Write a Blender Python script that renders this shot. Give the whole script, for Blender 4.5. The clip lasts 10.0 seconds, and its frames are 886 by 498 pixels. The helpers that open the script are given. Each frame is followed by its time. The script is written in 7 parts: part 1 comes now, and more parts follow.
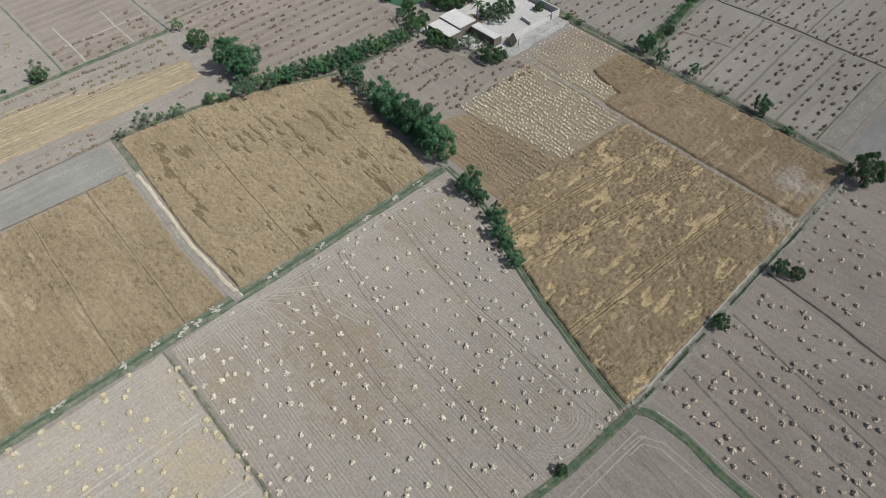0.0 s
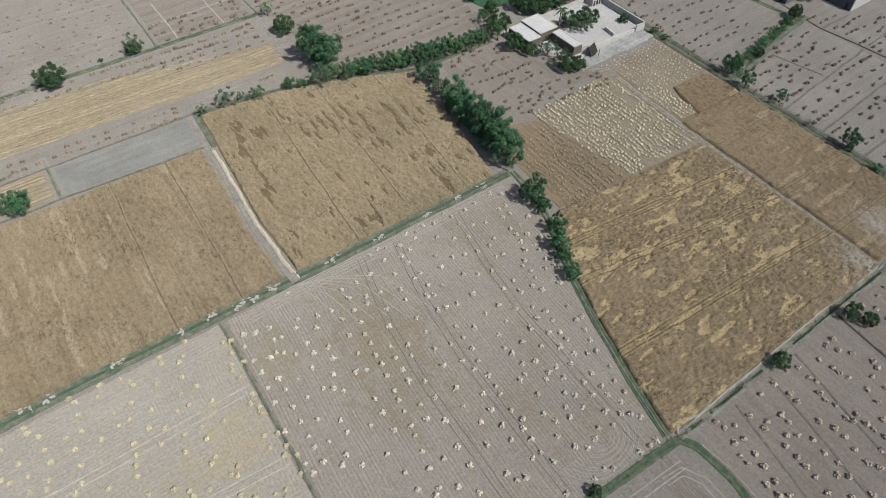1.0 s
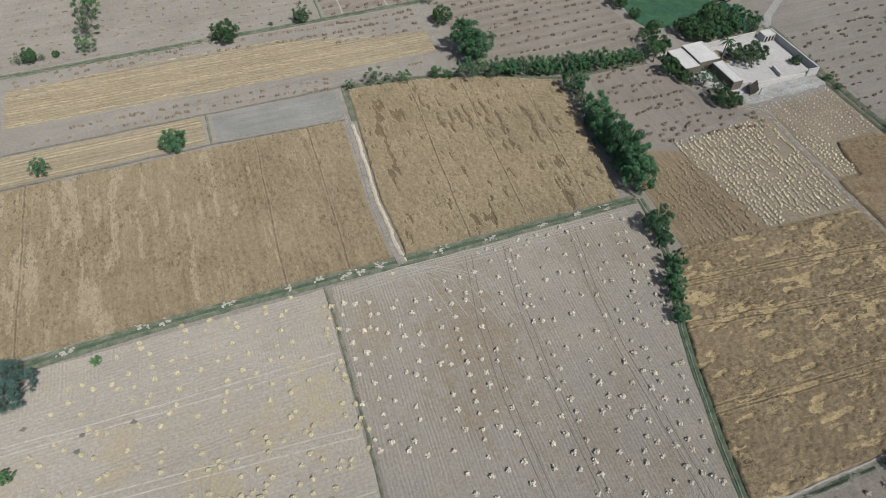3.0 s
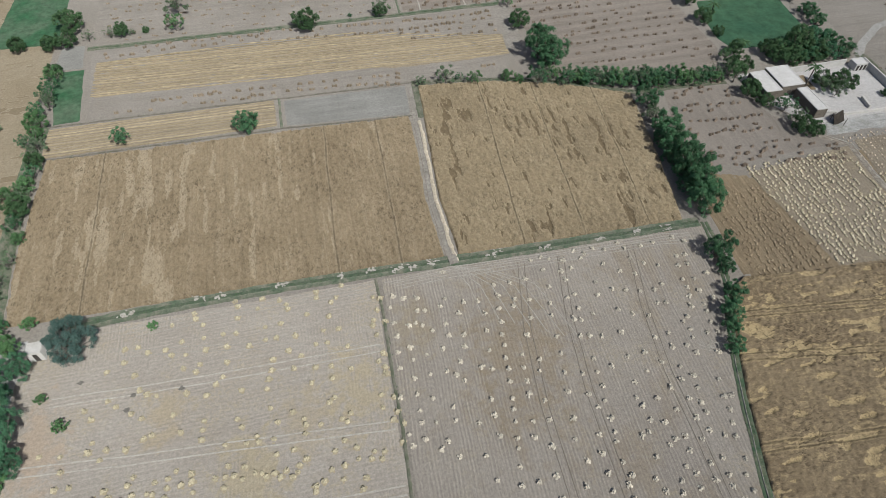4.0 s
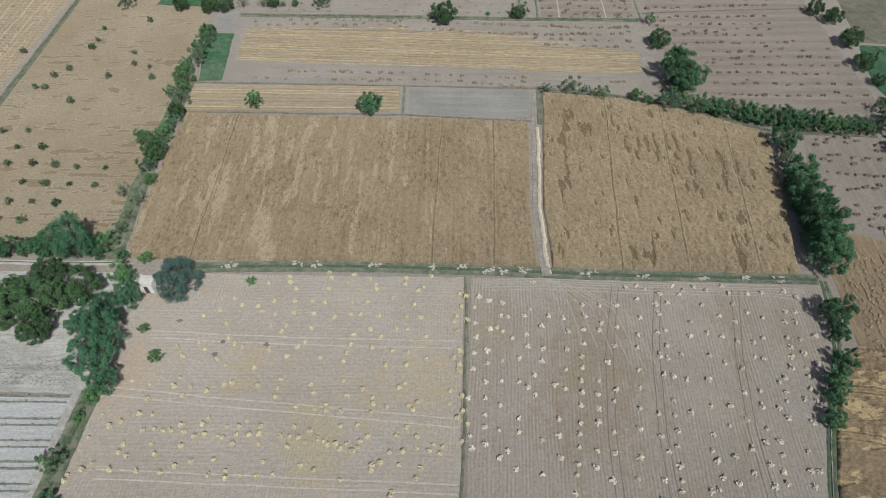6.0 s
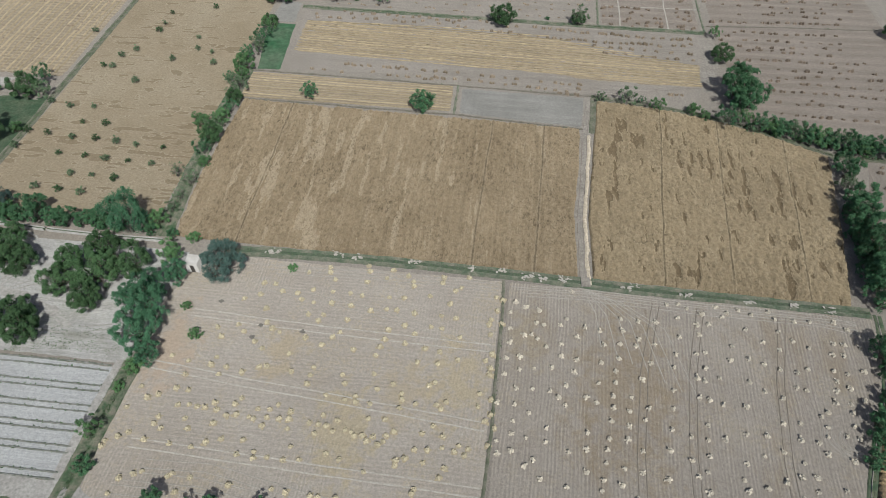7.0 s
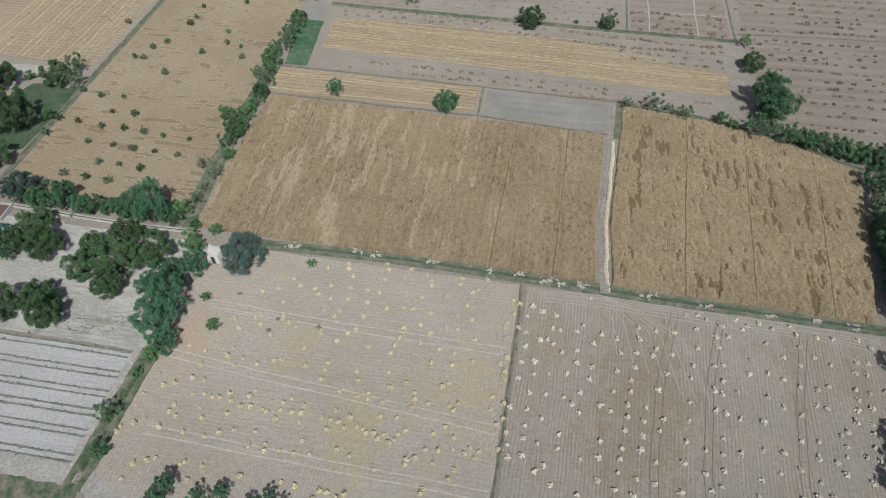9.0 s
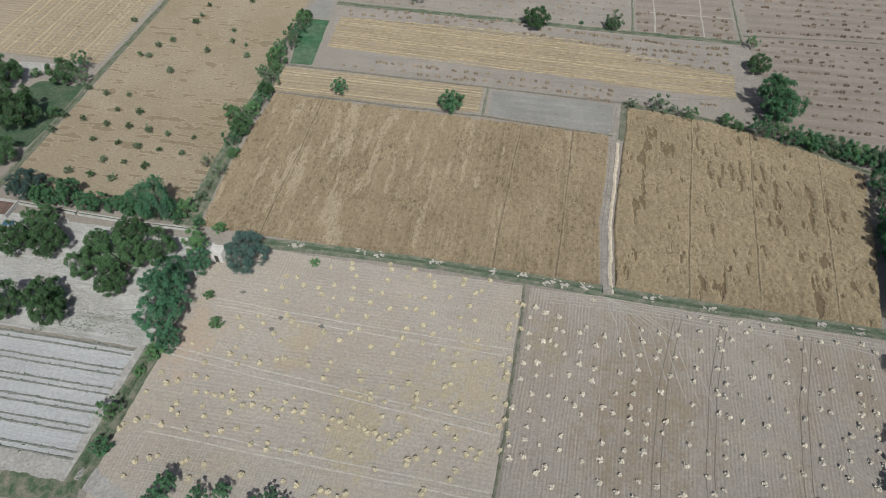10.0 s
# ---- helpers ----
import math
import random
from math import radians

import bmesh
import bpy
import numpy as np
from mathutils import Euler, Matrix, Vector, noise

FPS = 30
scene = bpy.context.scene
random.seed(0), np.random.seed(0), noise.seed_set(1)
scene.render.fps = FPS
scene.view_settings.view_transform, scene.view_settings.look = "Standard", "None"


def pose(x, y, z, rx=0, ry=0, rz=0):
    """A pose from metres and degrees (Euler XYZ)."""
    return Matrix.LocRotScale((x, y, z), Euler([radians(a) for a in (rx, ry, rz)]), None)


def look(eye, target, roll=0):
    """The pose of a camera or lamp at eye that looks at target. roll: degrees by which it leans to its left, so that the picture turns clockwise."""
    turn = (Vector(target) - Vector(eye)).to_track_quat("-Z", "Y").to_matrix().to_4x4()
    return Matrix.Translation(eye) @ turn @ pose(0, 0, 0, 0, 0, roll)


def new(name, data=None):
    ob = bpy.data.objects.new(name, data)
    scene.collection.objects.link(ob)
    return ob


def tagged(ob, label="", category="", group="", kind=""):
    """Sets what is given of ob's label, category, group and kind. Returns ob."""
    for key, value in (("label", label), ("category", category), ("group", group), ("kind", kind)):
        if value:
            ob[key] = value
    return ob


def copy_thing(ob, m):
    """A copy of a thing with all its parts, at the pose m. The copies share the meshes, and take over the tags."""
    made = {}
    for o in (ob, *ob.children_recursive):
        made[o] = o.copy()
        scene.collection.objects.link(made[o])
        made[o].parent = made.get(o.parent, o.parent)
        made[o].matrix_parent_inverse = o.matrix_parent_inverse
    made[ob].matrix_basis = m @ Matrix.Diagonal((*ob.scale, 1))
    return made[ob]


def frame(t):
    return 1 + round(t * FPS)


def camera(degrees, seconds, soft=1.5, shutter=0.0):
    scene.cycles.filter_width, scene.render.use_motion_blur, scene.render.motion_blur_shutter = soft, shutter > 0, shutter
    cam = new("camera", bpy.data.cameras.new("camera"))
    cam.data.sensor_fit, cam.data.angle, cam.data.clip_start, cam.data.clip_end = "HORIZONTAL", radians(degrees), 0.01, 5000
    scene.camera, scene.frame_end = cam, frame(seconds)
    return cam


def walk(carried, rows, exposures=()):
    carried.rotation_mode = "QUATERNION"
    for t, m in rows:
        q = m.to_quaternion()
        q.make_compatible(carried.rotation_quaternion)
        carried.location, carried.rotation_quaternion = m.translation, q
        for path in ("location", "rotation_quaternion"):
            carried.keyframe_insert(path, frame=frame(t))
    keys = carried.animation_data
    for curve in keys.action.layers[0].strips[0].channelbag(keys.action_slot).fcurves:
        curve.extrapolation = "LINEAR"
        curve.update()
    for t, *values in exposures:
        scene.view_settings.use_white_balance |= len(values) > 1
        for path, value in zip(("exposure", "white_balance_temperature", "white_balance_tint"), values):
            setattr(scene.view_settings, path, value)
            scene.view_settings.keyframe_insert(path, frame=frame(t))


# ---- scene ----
# ---------------- camera ----------------
cam = camera(69.68, 10.0, soft=0.68)
TILT, LEAN = -50.15, 0.53


def aim(x, y, z, yaw):
    """The drone's pose: it hovers and turns about the vertical, its camera held at one tilt."""
    return Matrix.Translation((x, y, z)) @ pose(0, 0, 0, 0, 0, yaw) @ pose(0, 0, 0, 90 + TILT, 0, 0) @ pose(0, 0, 0, 0, 0, LEAN)


walk(cam, [
    (0.0, aim(0.01, 0.00, 100.00, -44.08)),
    (0.5, aim(0.10, 0.02, 100.03, -40.04)),
    (1.0, aim(0.18, 0.04, 100.06, -36.06)),
    (1.5, aim(0.27, 0.07, 100.08, -32.07)),
    (2.0, aim(0.35, 0.10, 100.11, -28.20)),
    (2.5, aim(0.43, 0.13, 100.13, -24.44)),
    (2.7, aim(0.46, 0.14, 100.13, -22.94)),
    (3.8, aim(0.64, 0.21, 100.16, -14.61)),
    (4.0, aim(0.67, 0.23, 100.17, -13.11)),
    (4.5, aim(0.75, 0.26, 100.18, -9.58)),
    (5.0, aim(0.82, 0.30, 100.18, -6.12)),
    (5.5, aim(0.90, 0.35, 100.19, -2.82)),
    (5.7, aim(0.93, 0.36, 100.19, -1.54)),
    (6.8, aim(1.09, 0.47, 100.18, 5.17)),
    (7.0, aim(1.12, 0.49, 100.18, 6.18)),
    (7.5, aim(1.19, 0.54, 100.17, 7.42)),
    (8.0, aim(1.26, 0.59, 100.17, 8.11)),
    (8.5, aim(1.33, 0.65, 100.15, 8.59)),
    (9.0, aim(1.39, 0.71, 100.14, 9.01)),
    (9.5, aim(1.46, 0.77, 100.12, 9.33)),
    (10.0, aim(1.52, 0.83, 100.10, 9.57)),
], exposures=((0.0, 0.07), (2.5, -0.02), (5.0, -0.10), (10.0, -0.12)))

# ---------------- light ----------------
SUN_TO = Vector((29.5, -71.8, 100.0)).normalized()   # towards the sun
sun_data = bpy.data.lights.new("sun", "SUN")
sun_data.energy, sun_data.angle, sun_data.color = 3.55, radians(0.53), (0.99, 1.0, 0.955)
sun = new("sun", sun_data)
sun.matrix_world = look(SUN_TO * 300, (0, 0, 0))
world = bpy.data.worlds.new("sky")
world.use_nodes = True
scene.world = world
wn = world.node_tree
sky = wn.nodes.new("ShaderNodeTexSky")
sky.sky_type, sky.sun_disc = "NISHITA", False
sky.sun_elevation = math.asin(SUN_TO.z)
sky.sun_rotation = math.atan2(SUN_TO.x, SUN_TO.y)
sky.dust_density = 2.5
wn.links.new(sky.outputs[0], wn.nodes["Background"].inputs[0])
wn.nodes["Background"].inputs[1].default_value = 0.085

# ---------------- materials ----------------
def start_material(name, rough=0.9):
    m = bpy.data.materials.new(name)
    m.use_nodes = True
    nt = m.node_tree
    bsdf = nt.nodes["Principled BSDF"]
    bsdf.inputs["Roughness"].default_value = rough
    bsdf.inputs["Specular IOR Level"].default_value = 0.15
    bsdf.inputs["Diffuse Roughness"].default_value = 1.0
    return m, nt, bsdf


def coords(nt, scale=(1, 1, 1), turn=0.0):
    tc = nt.nodes.new("ShaderNodeTexCoord")
    mp = nt.nodes.new("ShaderNodeMapping")
    mp.inputs["Scale"].default_value = scale
    mp.inputs["Rotation"].default_value = (0, 0, radians(turn))
    nt.links.new(tc.outputs["Object"], mp.inputs["Vector"])
    return mp.outputs[0]


def noise_of(nt, vec, scale, detail=4.0, rough=0.55, twist=0.0):
    n = nt.nodes.new("ShaderNodeTexNoise")
    n.inputs["Scale"].default_value = scale
    n.inputs["Detail"].default_value = detail
    n.inputs["Roughness"].default_value = rough
    n.inputs["Distortion"].default_value = twist
    nt.links.new(vec, n.inputs["Vector"])
    return n.outputs["Fac"]


def ranged(nt, fac, a, b, lo=0.0, hi=1.0):
    n = nt.nodes.new("ShaderNodeMapRange")
    n.inputs["From Min"].default_value = a
    n.inputs["From Max"].default_value = b
    n.inputs["To Min"].default_value = lo
    n.inputs["To Max"].default_value = hi
    nt.links.new(fac, n.inputs["Value"])
    return n.outputs[0]


def sums(nt, op, a, b):
    n = nt.nodes.new("ShaderNodeMath")
    n.operation = op
    for sock, v in zip(n.inputs, (a, b)):
        if isinstance(v, (int, float)):
            sock.default_value = v
        else:
            nt.links.new(v, sock)
    return n.outputs[0]


def blend(nt, fac, a, b, mode="MIX"):
    n = nt.nodes.new("ShaderNodeMix")
    n.data_type, n.blend_type = "RGBA", mode
    for sock, v in ((n.inputs[0], fac), (n.inputs[6], a), (n.inputs[7], b)):
        if isinstance(v, (int, float)):
            sock.default_value = v
        elif isinstance(v, tuple):
            sock.default_value = (*v, 1)
        else:
            nt.links.new(v, sock)
    return n.outputs[2]


def bumped(nt, bsdf, height, strength, distance):
    n = nt.nodes.new("ShaderNodeBump")
    n.inputs["Strength"].default_value = strength
    n.inputs["Distance"].default_value = distance
    nt.links.new(height, n.inputs["Height"])
    nt.links.new(n.outputs[0], bsdf.inputs["Normal"])


def grey(v):
    return (v, v, v)


def stripes(nt, value, spacing, a, b):
    """1 on thin lines that repeat at the spacing, 0 between them."""
    n = sums(nt, "FRACT", sums(nt, "DIVIDE", value, spacing), 0.0)
    return ranged(nt, sums(nt, "MULTIPLY", sums(nt, "ABSOLUTE", sums(nt, "SUBTRACT", n, 0.5), 0.0), 2.0), a, b)


def across_rows(nt, iso, along, wobble=0.8, turn=0.0):
    sep = nt.nodes.new("ShaderNodeSeparateXYZ")
    nt.links.new(coords(nt, turn=turn), sep.inputs[0])
    a = sep.outputs[0 if along == "y" else 1]
    return sums(nt, "ADD", a, sums(nt, "MULTIPLY", sums(nt, "SUBTRACT", noise_of(nt, iso, 0.07, 2.0, 0.5), 0.5), wobble * 3))


def soil(name, c1, c2, along="y", row=0.35, swath=0.3, straw=0.0, straw_col=(0.42, 0.355, 0.22), patch=0.05, turn=0.0, stain=(0.19, 0.155, 0.12), stained=0.3, lines=0.0, spacing=0.8, tyres=0.0, smear=0.0, litter=(), drills=(), rough=1.0):
    """Dry field soil with stubble rows that run along one axis, stains, wheel lines and scattered straw."""
    m, nt, bsdf = start_material(name, 0.95)
    iso = coords(nt)
    fine = coords(nt, (4.2, 0.16, 1) if along == "y" else (0.16, 4.2, 1), turn)
    broad = coords(nt, (0.75, 0.035, 1) if along == "y" else (0.035, 0.75, 1), turn)
    big = noise_of(nt, iso, patch, 4.0, 0.6)
    col = blend(nt, ranged(nt, big, 0.36, 0.64), c1, c2)
    mid = noise_of(nt, iso, 0.28, 6.0, 0.66, 0.4)
    col = blend(nt, ranged(nt, mid, 0.54, 0.74, 0, stained), col, stain)
    if smear:
        col = blend(nt, ranged(nt, noise_of(nt, coords(nt, (0.11, 0.035, 1) if along == "y" else (0.035, 0.11, 1), turn), 1.0, 6.0, 0.7, 0.3), 0.53, 0.62, 0, smear), col, stain)
    streak = noise_of(nt, fine, 1.0, 3.0, 0.6)
    col = blend(nt, ranged(nt, streak, 0.50, 0.70, 0, row), col, tuple(min(0.8, v * 1.5 + 0.02) for v in c1))
    col = blend(nt, ranged(nt, streak, 0.47, 0.30, 0, row), col, tuple(v * 0.58 for v in c2))
    bands = noise_of(nt, broad, 1.0, 2.0, 0.5)
    col = blend(nt, ranged(nt, bands, 0.44, 0.30, 0, swath), col, tuple(v * 0.62 for v in c2))
    col = blend(nt, ranged(nt, bands, 0.56, 0.70, 0, swath), col, tuple(min(0.8, v * 1.35) for v in c1))
    if lines or tyres:
        a = across_rows(nt, iso, along, 0.25, turn)
        gaps = ranged(nt, noise_of(nt, coords(nt, (0.45, 0.07, 1) if along == "y" else (0.07, 0.45, 1), turn), 1.0, 5.0, 0.7), 0.38, 0.64, 0.15, 1.0)
        if lines:
            for k, (f, run) in enumerate(((1.0, 0.030), (0.55, 0.018))):
                s = f / spacing
                drill = noise_of(nt, coords(nt, (s, run, 1) if along == "y" else (run, s, 1), turn + 0.35 * k), 1.0, 1.5, 0.5)
                col = blend(nt, sums(nt, "MULTIPLY", sums(nt, "MULTIPLY", ranged(nt, drill, 0.55, 0.64), gaps), lines * (1 - 0.5 * k)), col, tuple(min(0.8, v * 1.42) for v in c1))
                col = blend(nt, sums(nt, "MULTIPLY", sums(nt, "MULTIPLY", ranged(nt, drill, 0.44, 0.36), gaps), lines * (0.75 - 0.4 * k)), col, tuple(v * 0.70 for v in c2))
        if tyres:
            for off in (0.0, 1.45):
                col = blend(nt, sums(nt, "MULTIPLY", stripes(nt, sums(nt, "ADD", a, off), 8.3, 0.955, 0.975), tyres), col, tuple(v * 0.5 for v in c2))
    for run, gap, amount, lean, mask in drills:
        a = across_rows(nt, iso, run, 0.45, lean)
        wave = sums(nt, "SINE", sums(nt, "MULTIPLY", a, 2 * math.pi / gap), 0.0)
        worn = ranged(nt, noise_of(nt, coords(nt, (0.6, 0.07, 1) if run == "y" else (0.07, 0.6, 1), lean), 1.0, 6.0, 0.75), 0.40, 0.60, 0.0, amount * 1.3)
        if mask:
            worn = sums(nt, "MULTIPLY", worn, ranged(nt, noise_of(nt, iso, 0.028, 2.0, 0.5), 0.48, 0.54, *mask))
        col = blend(nt, sums(nt, "MULTIPLY", ranged(nt, wave, 0.25, 0.95), worn), col, tuple(min(0.8, v * 1.32) for v in c1))
        col = blend(nt, sums(nt, "MULTIPLY", ranged(nt, wave, -0.25, -0.95), worn), col, tuple(v * 0.74 for v in c2))
    if straw:
        s1 = ranged(nt, noise_of(nt, iso, 0.11, 4.0, 0.7, 0.6), 0.48, 0.62)
        s2 = ranged(nt, noise_of(nt, iso, 1.5, 5.0, 0.75), 0.46, 0.60)
        col = blend(nt, sums(nt, "MULTIPLY", sums(nt, "MULTIPLY", s1, s2), straw), col, straw_col)
    for lx, ly, lr, lcol, lamount in litter:
        d = nt.nodes.new("ShaderNodeVectorMath")
        d.operation = "DISTANCE"
        nt.links.new(coords(nt, (1.6, 1, 1)), d.inputs[0])
        d.inputs[1].default_value = (lx * 1.6, ly, 0)
        near = ranged(nt, d.outputs["Value"], lr, 1.0, 0.0, 0.34)
        spread = ranged(nt, sums(nt, "ADD", noise_of(nt, iso, 0.3, 7.0, 0.75, 0.4), near), 0.66, 0.80, 0, lamount)
        col = blend(nt, spread, col, lcol)
    grain = noise_of(nt, iso, 4.0, 5.0, 0.8)
    col = blend(nt, 1.0, col, blend(nt, ranged(nt, grain, 0.32, 0.68), grey(1 - 0.26 * rough), grey(1 + 0.23 * rough)), "MULTIPLY")
    clod = noise_of(nt, iso, 1.7, 4.0, 0.75)
    col = blend(nt, 1.0, col, blend(nt, ranged(nt, clod, 0.36, 0.64), grey(0.88), grey(1.13)), "MULTIPLY")
    nt.links.new(col, bsdf.inputs["Base Color"])
    bumped(nt, bsdf, sums(nt, "ADD", grain, sums(nt, "MULTIPLY", streak, 1.2)), 0.6 * rough, 0.12)
    return m


def crop(name, c_dark, c_mid, c_pale, along="y", tracks=(), pale=(0.55, 0.62, 0.5), dark=(0.60, 0.64, 0.5), streaky=(0.26, 0.085), rows=0.2, salt=None, beaten=0.55, laid="pale", laid_by=0.9, combed=0.3, gauge=0.65, tufts=0.55, lit_edge=0.35, shade=0.86):
    """Ripe standing wheat: tones in patches, crisp pale patches where it is lodged, dark patches where it is thin,
    specks of shade painted between its clumps, wheel lines, drill rows.
    """
    m, nt, bsdf = start_material(name, 0.9)
    iso = coords(nt)
    long_y = along == "y"
    turned = lambda a, b: coords(nt, (a, b, 1) if long_y else (b, a, 1))
    col = blend(nt, ranged(nt, noise_of(nt, iso, 0.05, 5.0, 0.65, 0.5), 0.36, 0.64), c_dark, c_mid)
    st = noise_of(nt, turned(1.5, 0.30), 1.0, 5.0, 0.7)
    col = blend(nt, ranged(nt, st, 0.50, 0.66, 0, combed), col, c_pale)
    col = blend(nt, ranged(nt, st, 0.46, 0.32, 0, combed), col, tuple(v * 0.66 for v in c_dark))
    drill = noise_of(nt, turned(1.15, 0.02), 1.0, 2.0, 0.6)
    col = blend(nt, ranged(nt, drill, 0.44, 0.34, 0, rows), col, tuple(v * 0.6 for v in c_dark))
    col = blend(nt, ranged(nt, drill, 0.58, 0.68, 0, rows), col, c_pale)
    dk = noise_of(nt, turned(0.36, 0.11), 1.0, 7.0, 0.63, 0.9)
    col = blend(nt, ranged(nt, dk, dark[0], dark[1], 0, dark[2]), col, (c_dark[0] * 0.76, c_dark[1] * 0.69, c_dark[2] * 0.64))
    fibre = ranged(nt, noise_of(nt, coords(nt, (2.2, 1.1, 1), 35), 1.0, 6.0, 0.8, 1.5), 0.40, 0.52, 0.1, 1.0)
    pl = noise_of(nt, turned(*streaky), 1.0, 8.0, 0.66, 0.4)
    col = blend(nt, sums(nt, "MULTIPLY", ranged(nt, pl, pale[0], pale[1], 0, pale[2]), fibre), col, c_pale)
    at = nt.nodes.new("ShaderNodeAttribute")
    at.attribute_name = "lodged"
    ragged = sums(nt, "ADD", at.outputs["Fac"], sums(nt, "MULTIPLY", sums(nt, "SUBTRACT", noise_of(nt, turned(1.5, 0.75), 1.0, 7.0, 0.75, 0.7), 0.5), sums(nt, "MULTIPLY", ranged(nt, at.outputs["Fac"], 0.0, 0.35, 0.2, 1.0), 1.5)))
    if laid == "pale":
        col = blend(nt, sums(nt, "MULTIPLY", ranged(nt, ragged, 0.50, 0.57, 0, laid_by), ranged(nt, fibre, 0.1, 1.0, 0.25, 1.0)), col, c_pale)
    else:
        col = blend(nt, ranged(nt, ragged, 0.48, 0.54, 0, laid_by), col, (c_dark[0] * shade, c_dark[1] * shade * 0.96, c_dark[2] * shade * 0.92))
        # pale rim paints the sunlit scarp round each laid patch
        edge = sums(nt, "MULTIPLY", ranged(nt, ragged, 0.24, 0.40), ranged(nt, ragged, 0.54, 0.46))
        col = blend(nt, sums(nt, "MULTIPLY", edge, lit_edge), col, tuple(v * 1.05 for v in c_pale))
    if salt:
        d = nt.nodes.new("ShaderNodeVectorMath")
        d.operation = "DISTANCE"
        nt.links.new(iso, d.inputs[0])
        d.inputs[1].default_value = (*salt[:2], 0)
        near = ranged(nt, d.outputs["Value"], salt[2], 1.0)
        crust = ranged(nt, sums(nt, "ADD", noise_of(nt, iso, 0.35, 7.0, 0.72, 0.6), sums(nt, "MULTIPLY", near, 0.22)), 0.58, 0.70, 0, 0.75)
        col = blend(nt, sums(nt, "MULTIPLY", crust, near), col, (0.36, 0.335, 0.305))
    if tracks:
        sep = nt.nodes.new("ShaderNodeSeparateXYZ")
        nt.links.new(iso, sep.inputs[0])
        run = sep.outputs[1 if long_y else 0]
        a = across_rows(nt, iso, along, 0.30)
        for c, slope, at_run in tracks:
            mid = sums(nt, "SUBTRACT", sums(nt, "SUBTRACT", a, c), sums(nt, "MULTIPLY", sums(nt, "SUBTRACT", run, at_run), slope))
            beaten_by = ranged(nt, st, 0.34, 0.54, 0.25, beaten)
            for off in (-gauge / 2, gauge / 2) if gauge > 0.8 else (0.0,):
                d = sums(nt, "ABSOLUTE", sums(nt, "SUBTRACT", mid, off), 0.0)
                col = blend(nt, sums(nt, "MULTIPLY", ranged(nt, d, 0.50, 0.30), sums(nt, "MULTIPLY", beaten_by, 0.55)), col, c_pale)
                col = blend(nt, sums(nt, "MULTIPLY", ranged(nt, d, 0.26, 0.10), beaten_by), col, tuple(v * 0.5 for v in c_dark))
    grain = noise_of(nt, iso, 1.9, 6.0, 0.8)
    col = blend(nt, 1.0, col, blend(nt, ranged(nt, grain, 0.34, 0.66), grey(0.78), grey(1.20)), "MULTIPLY")
    # dark specks paint the shade between wheat clumps, pale ones their tips
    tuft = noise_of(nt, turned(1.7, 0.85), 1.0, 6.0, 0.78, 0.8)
    where_relief = ranged(nt, noise_of(nt, iso, 0.06, 4.0, 0.6), 0.40, 0.60, 0.40, 1.0)
    col = blend(nt, sums(nt, "MULTIPLY", ranged(nt, tuft, 0.47, 0.41), sums(nt, "MULTIPLY", where_relief, tufts)), col, tuple(v * 0.45 for v in c_dark))
    col = blend(nt, sums(nt, "MULTIPLY", ranged(nt, tuft, 0.54, 0.62), sums(nt, "MULTIPLY", where_relief, tufts * 0.6)), col, tuple(v * 1.05 for v in c_pale))
    nt.links.new(col, bsdf.inputs["Base Color"])
    bumped(nt, bsdf, sums(nt, "ADD", grain, tuft), 0.6, 0.2)
    return m


def plain(name, c1, c2, scale=1.0, rough=0.9, bump=0.4, lo=0.7, hi=1.25):
    """A matt surface in two tones with grain: plaster, mud, bark, straw, bank."""
    m, nt, bsdf = start_material(name, rough)
    iso = coords(nt)
    col = blend(nt, ranged(nt, noise_of(nt, iso, scale, 5.0, 0.62, 0.3), 0.36, 0.66), c1, c2)
    grain = noise_of(nt, iso, scale * 6, 4.0, 0.7)
    col = blend(nt, 1.0, col, blend(nt, ranged(nt, grain, 0.3, 0.7), grey(lo), grey(hi)), "MULTIPLY")
    nt.links.new(col, bsdf.inputs["Base Color"])
    bumped(nt, bsdf, grain, bump, 0.1)
    return m


def varied(name, c1, c2, rough=0.85, thin=0.0):
    """Straw or leaves: each piece has its own tone, each plant too."""
    m, nt, bsdf = start_material(name, rough)
    geo = nt.nodes.new("ShaderNodeNewGeometry")
    info = nt.nodes.new("ShaderNodeObjectInfo")
    iso = coords(nt)
    col = blend(nt, geo.outputs["Random Per Island"], c1, c2)
    col = blend(nt, 1.0, col, blend(nt, info.outputs["Random"], grey(0.80), grey(1.18)), "MULTIPLY")
    col = blend(nt, 1.0, col, blend(nt, ranged(nt, noise_of(nt, iso, 0.7, 4.0, 0.6), 0.3, 0.7), grey(0.75), grey(1.25)), "MULTIPLY")
    nt.links.new(col, bsdf.inputs["Base Color"])
    if thin:
        tl = nt.nodes.new("ShaderNodeBsdfTranslucent")
        nt.links.new(blend(nt, 1.0, col, (1.0, 1.15, 0.55), "MULTIPLY"), tl.inputs["Color"])
        mx = nt.nodes.new("ShaderNodeMixShader")
        mx.inputs[0].default_value = thin
        nt.links.new(bsdf.outputs[0], mx.inputs[1])
        nt.links.new(tl.outputs[0], mx.inputs[2])
        nt.links.new(mx.outputs[0], nt.nodes["Material Output"].inputs["Surface"])
    return m


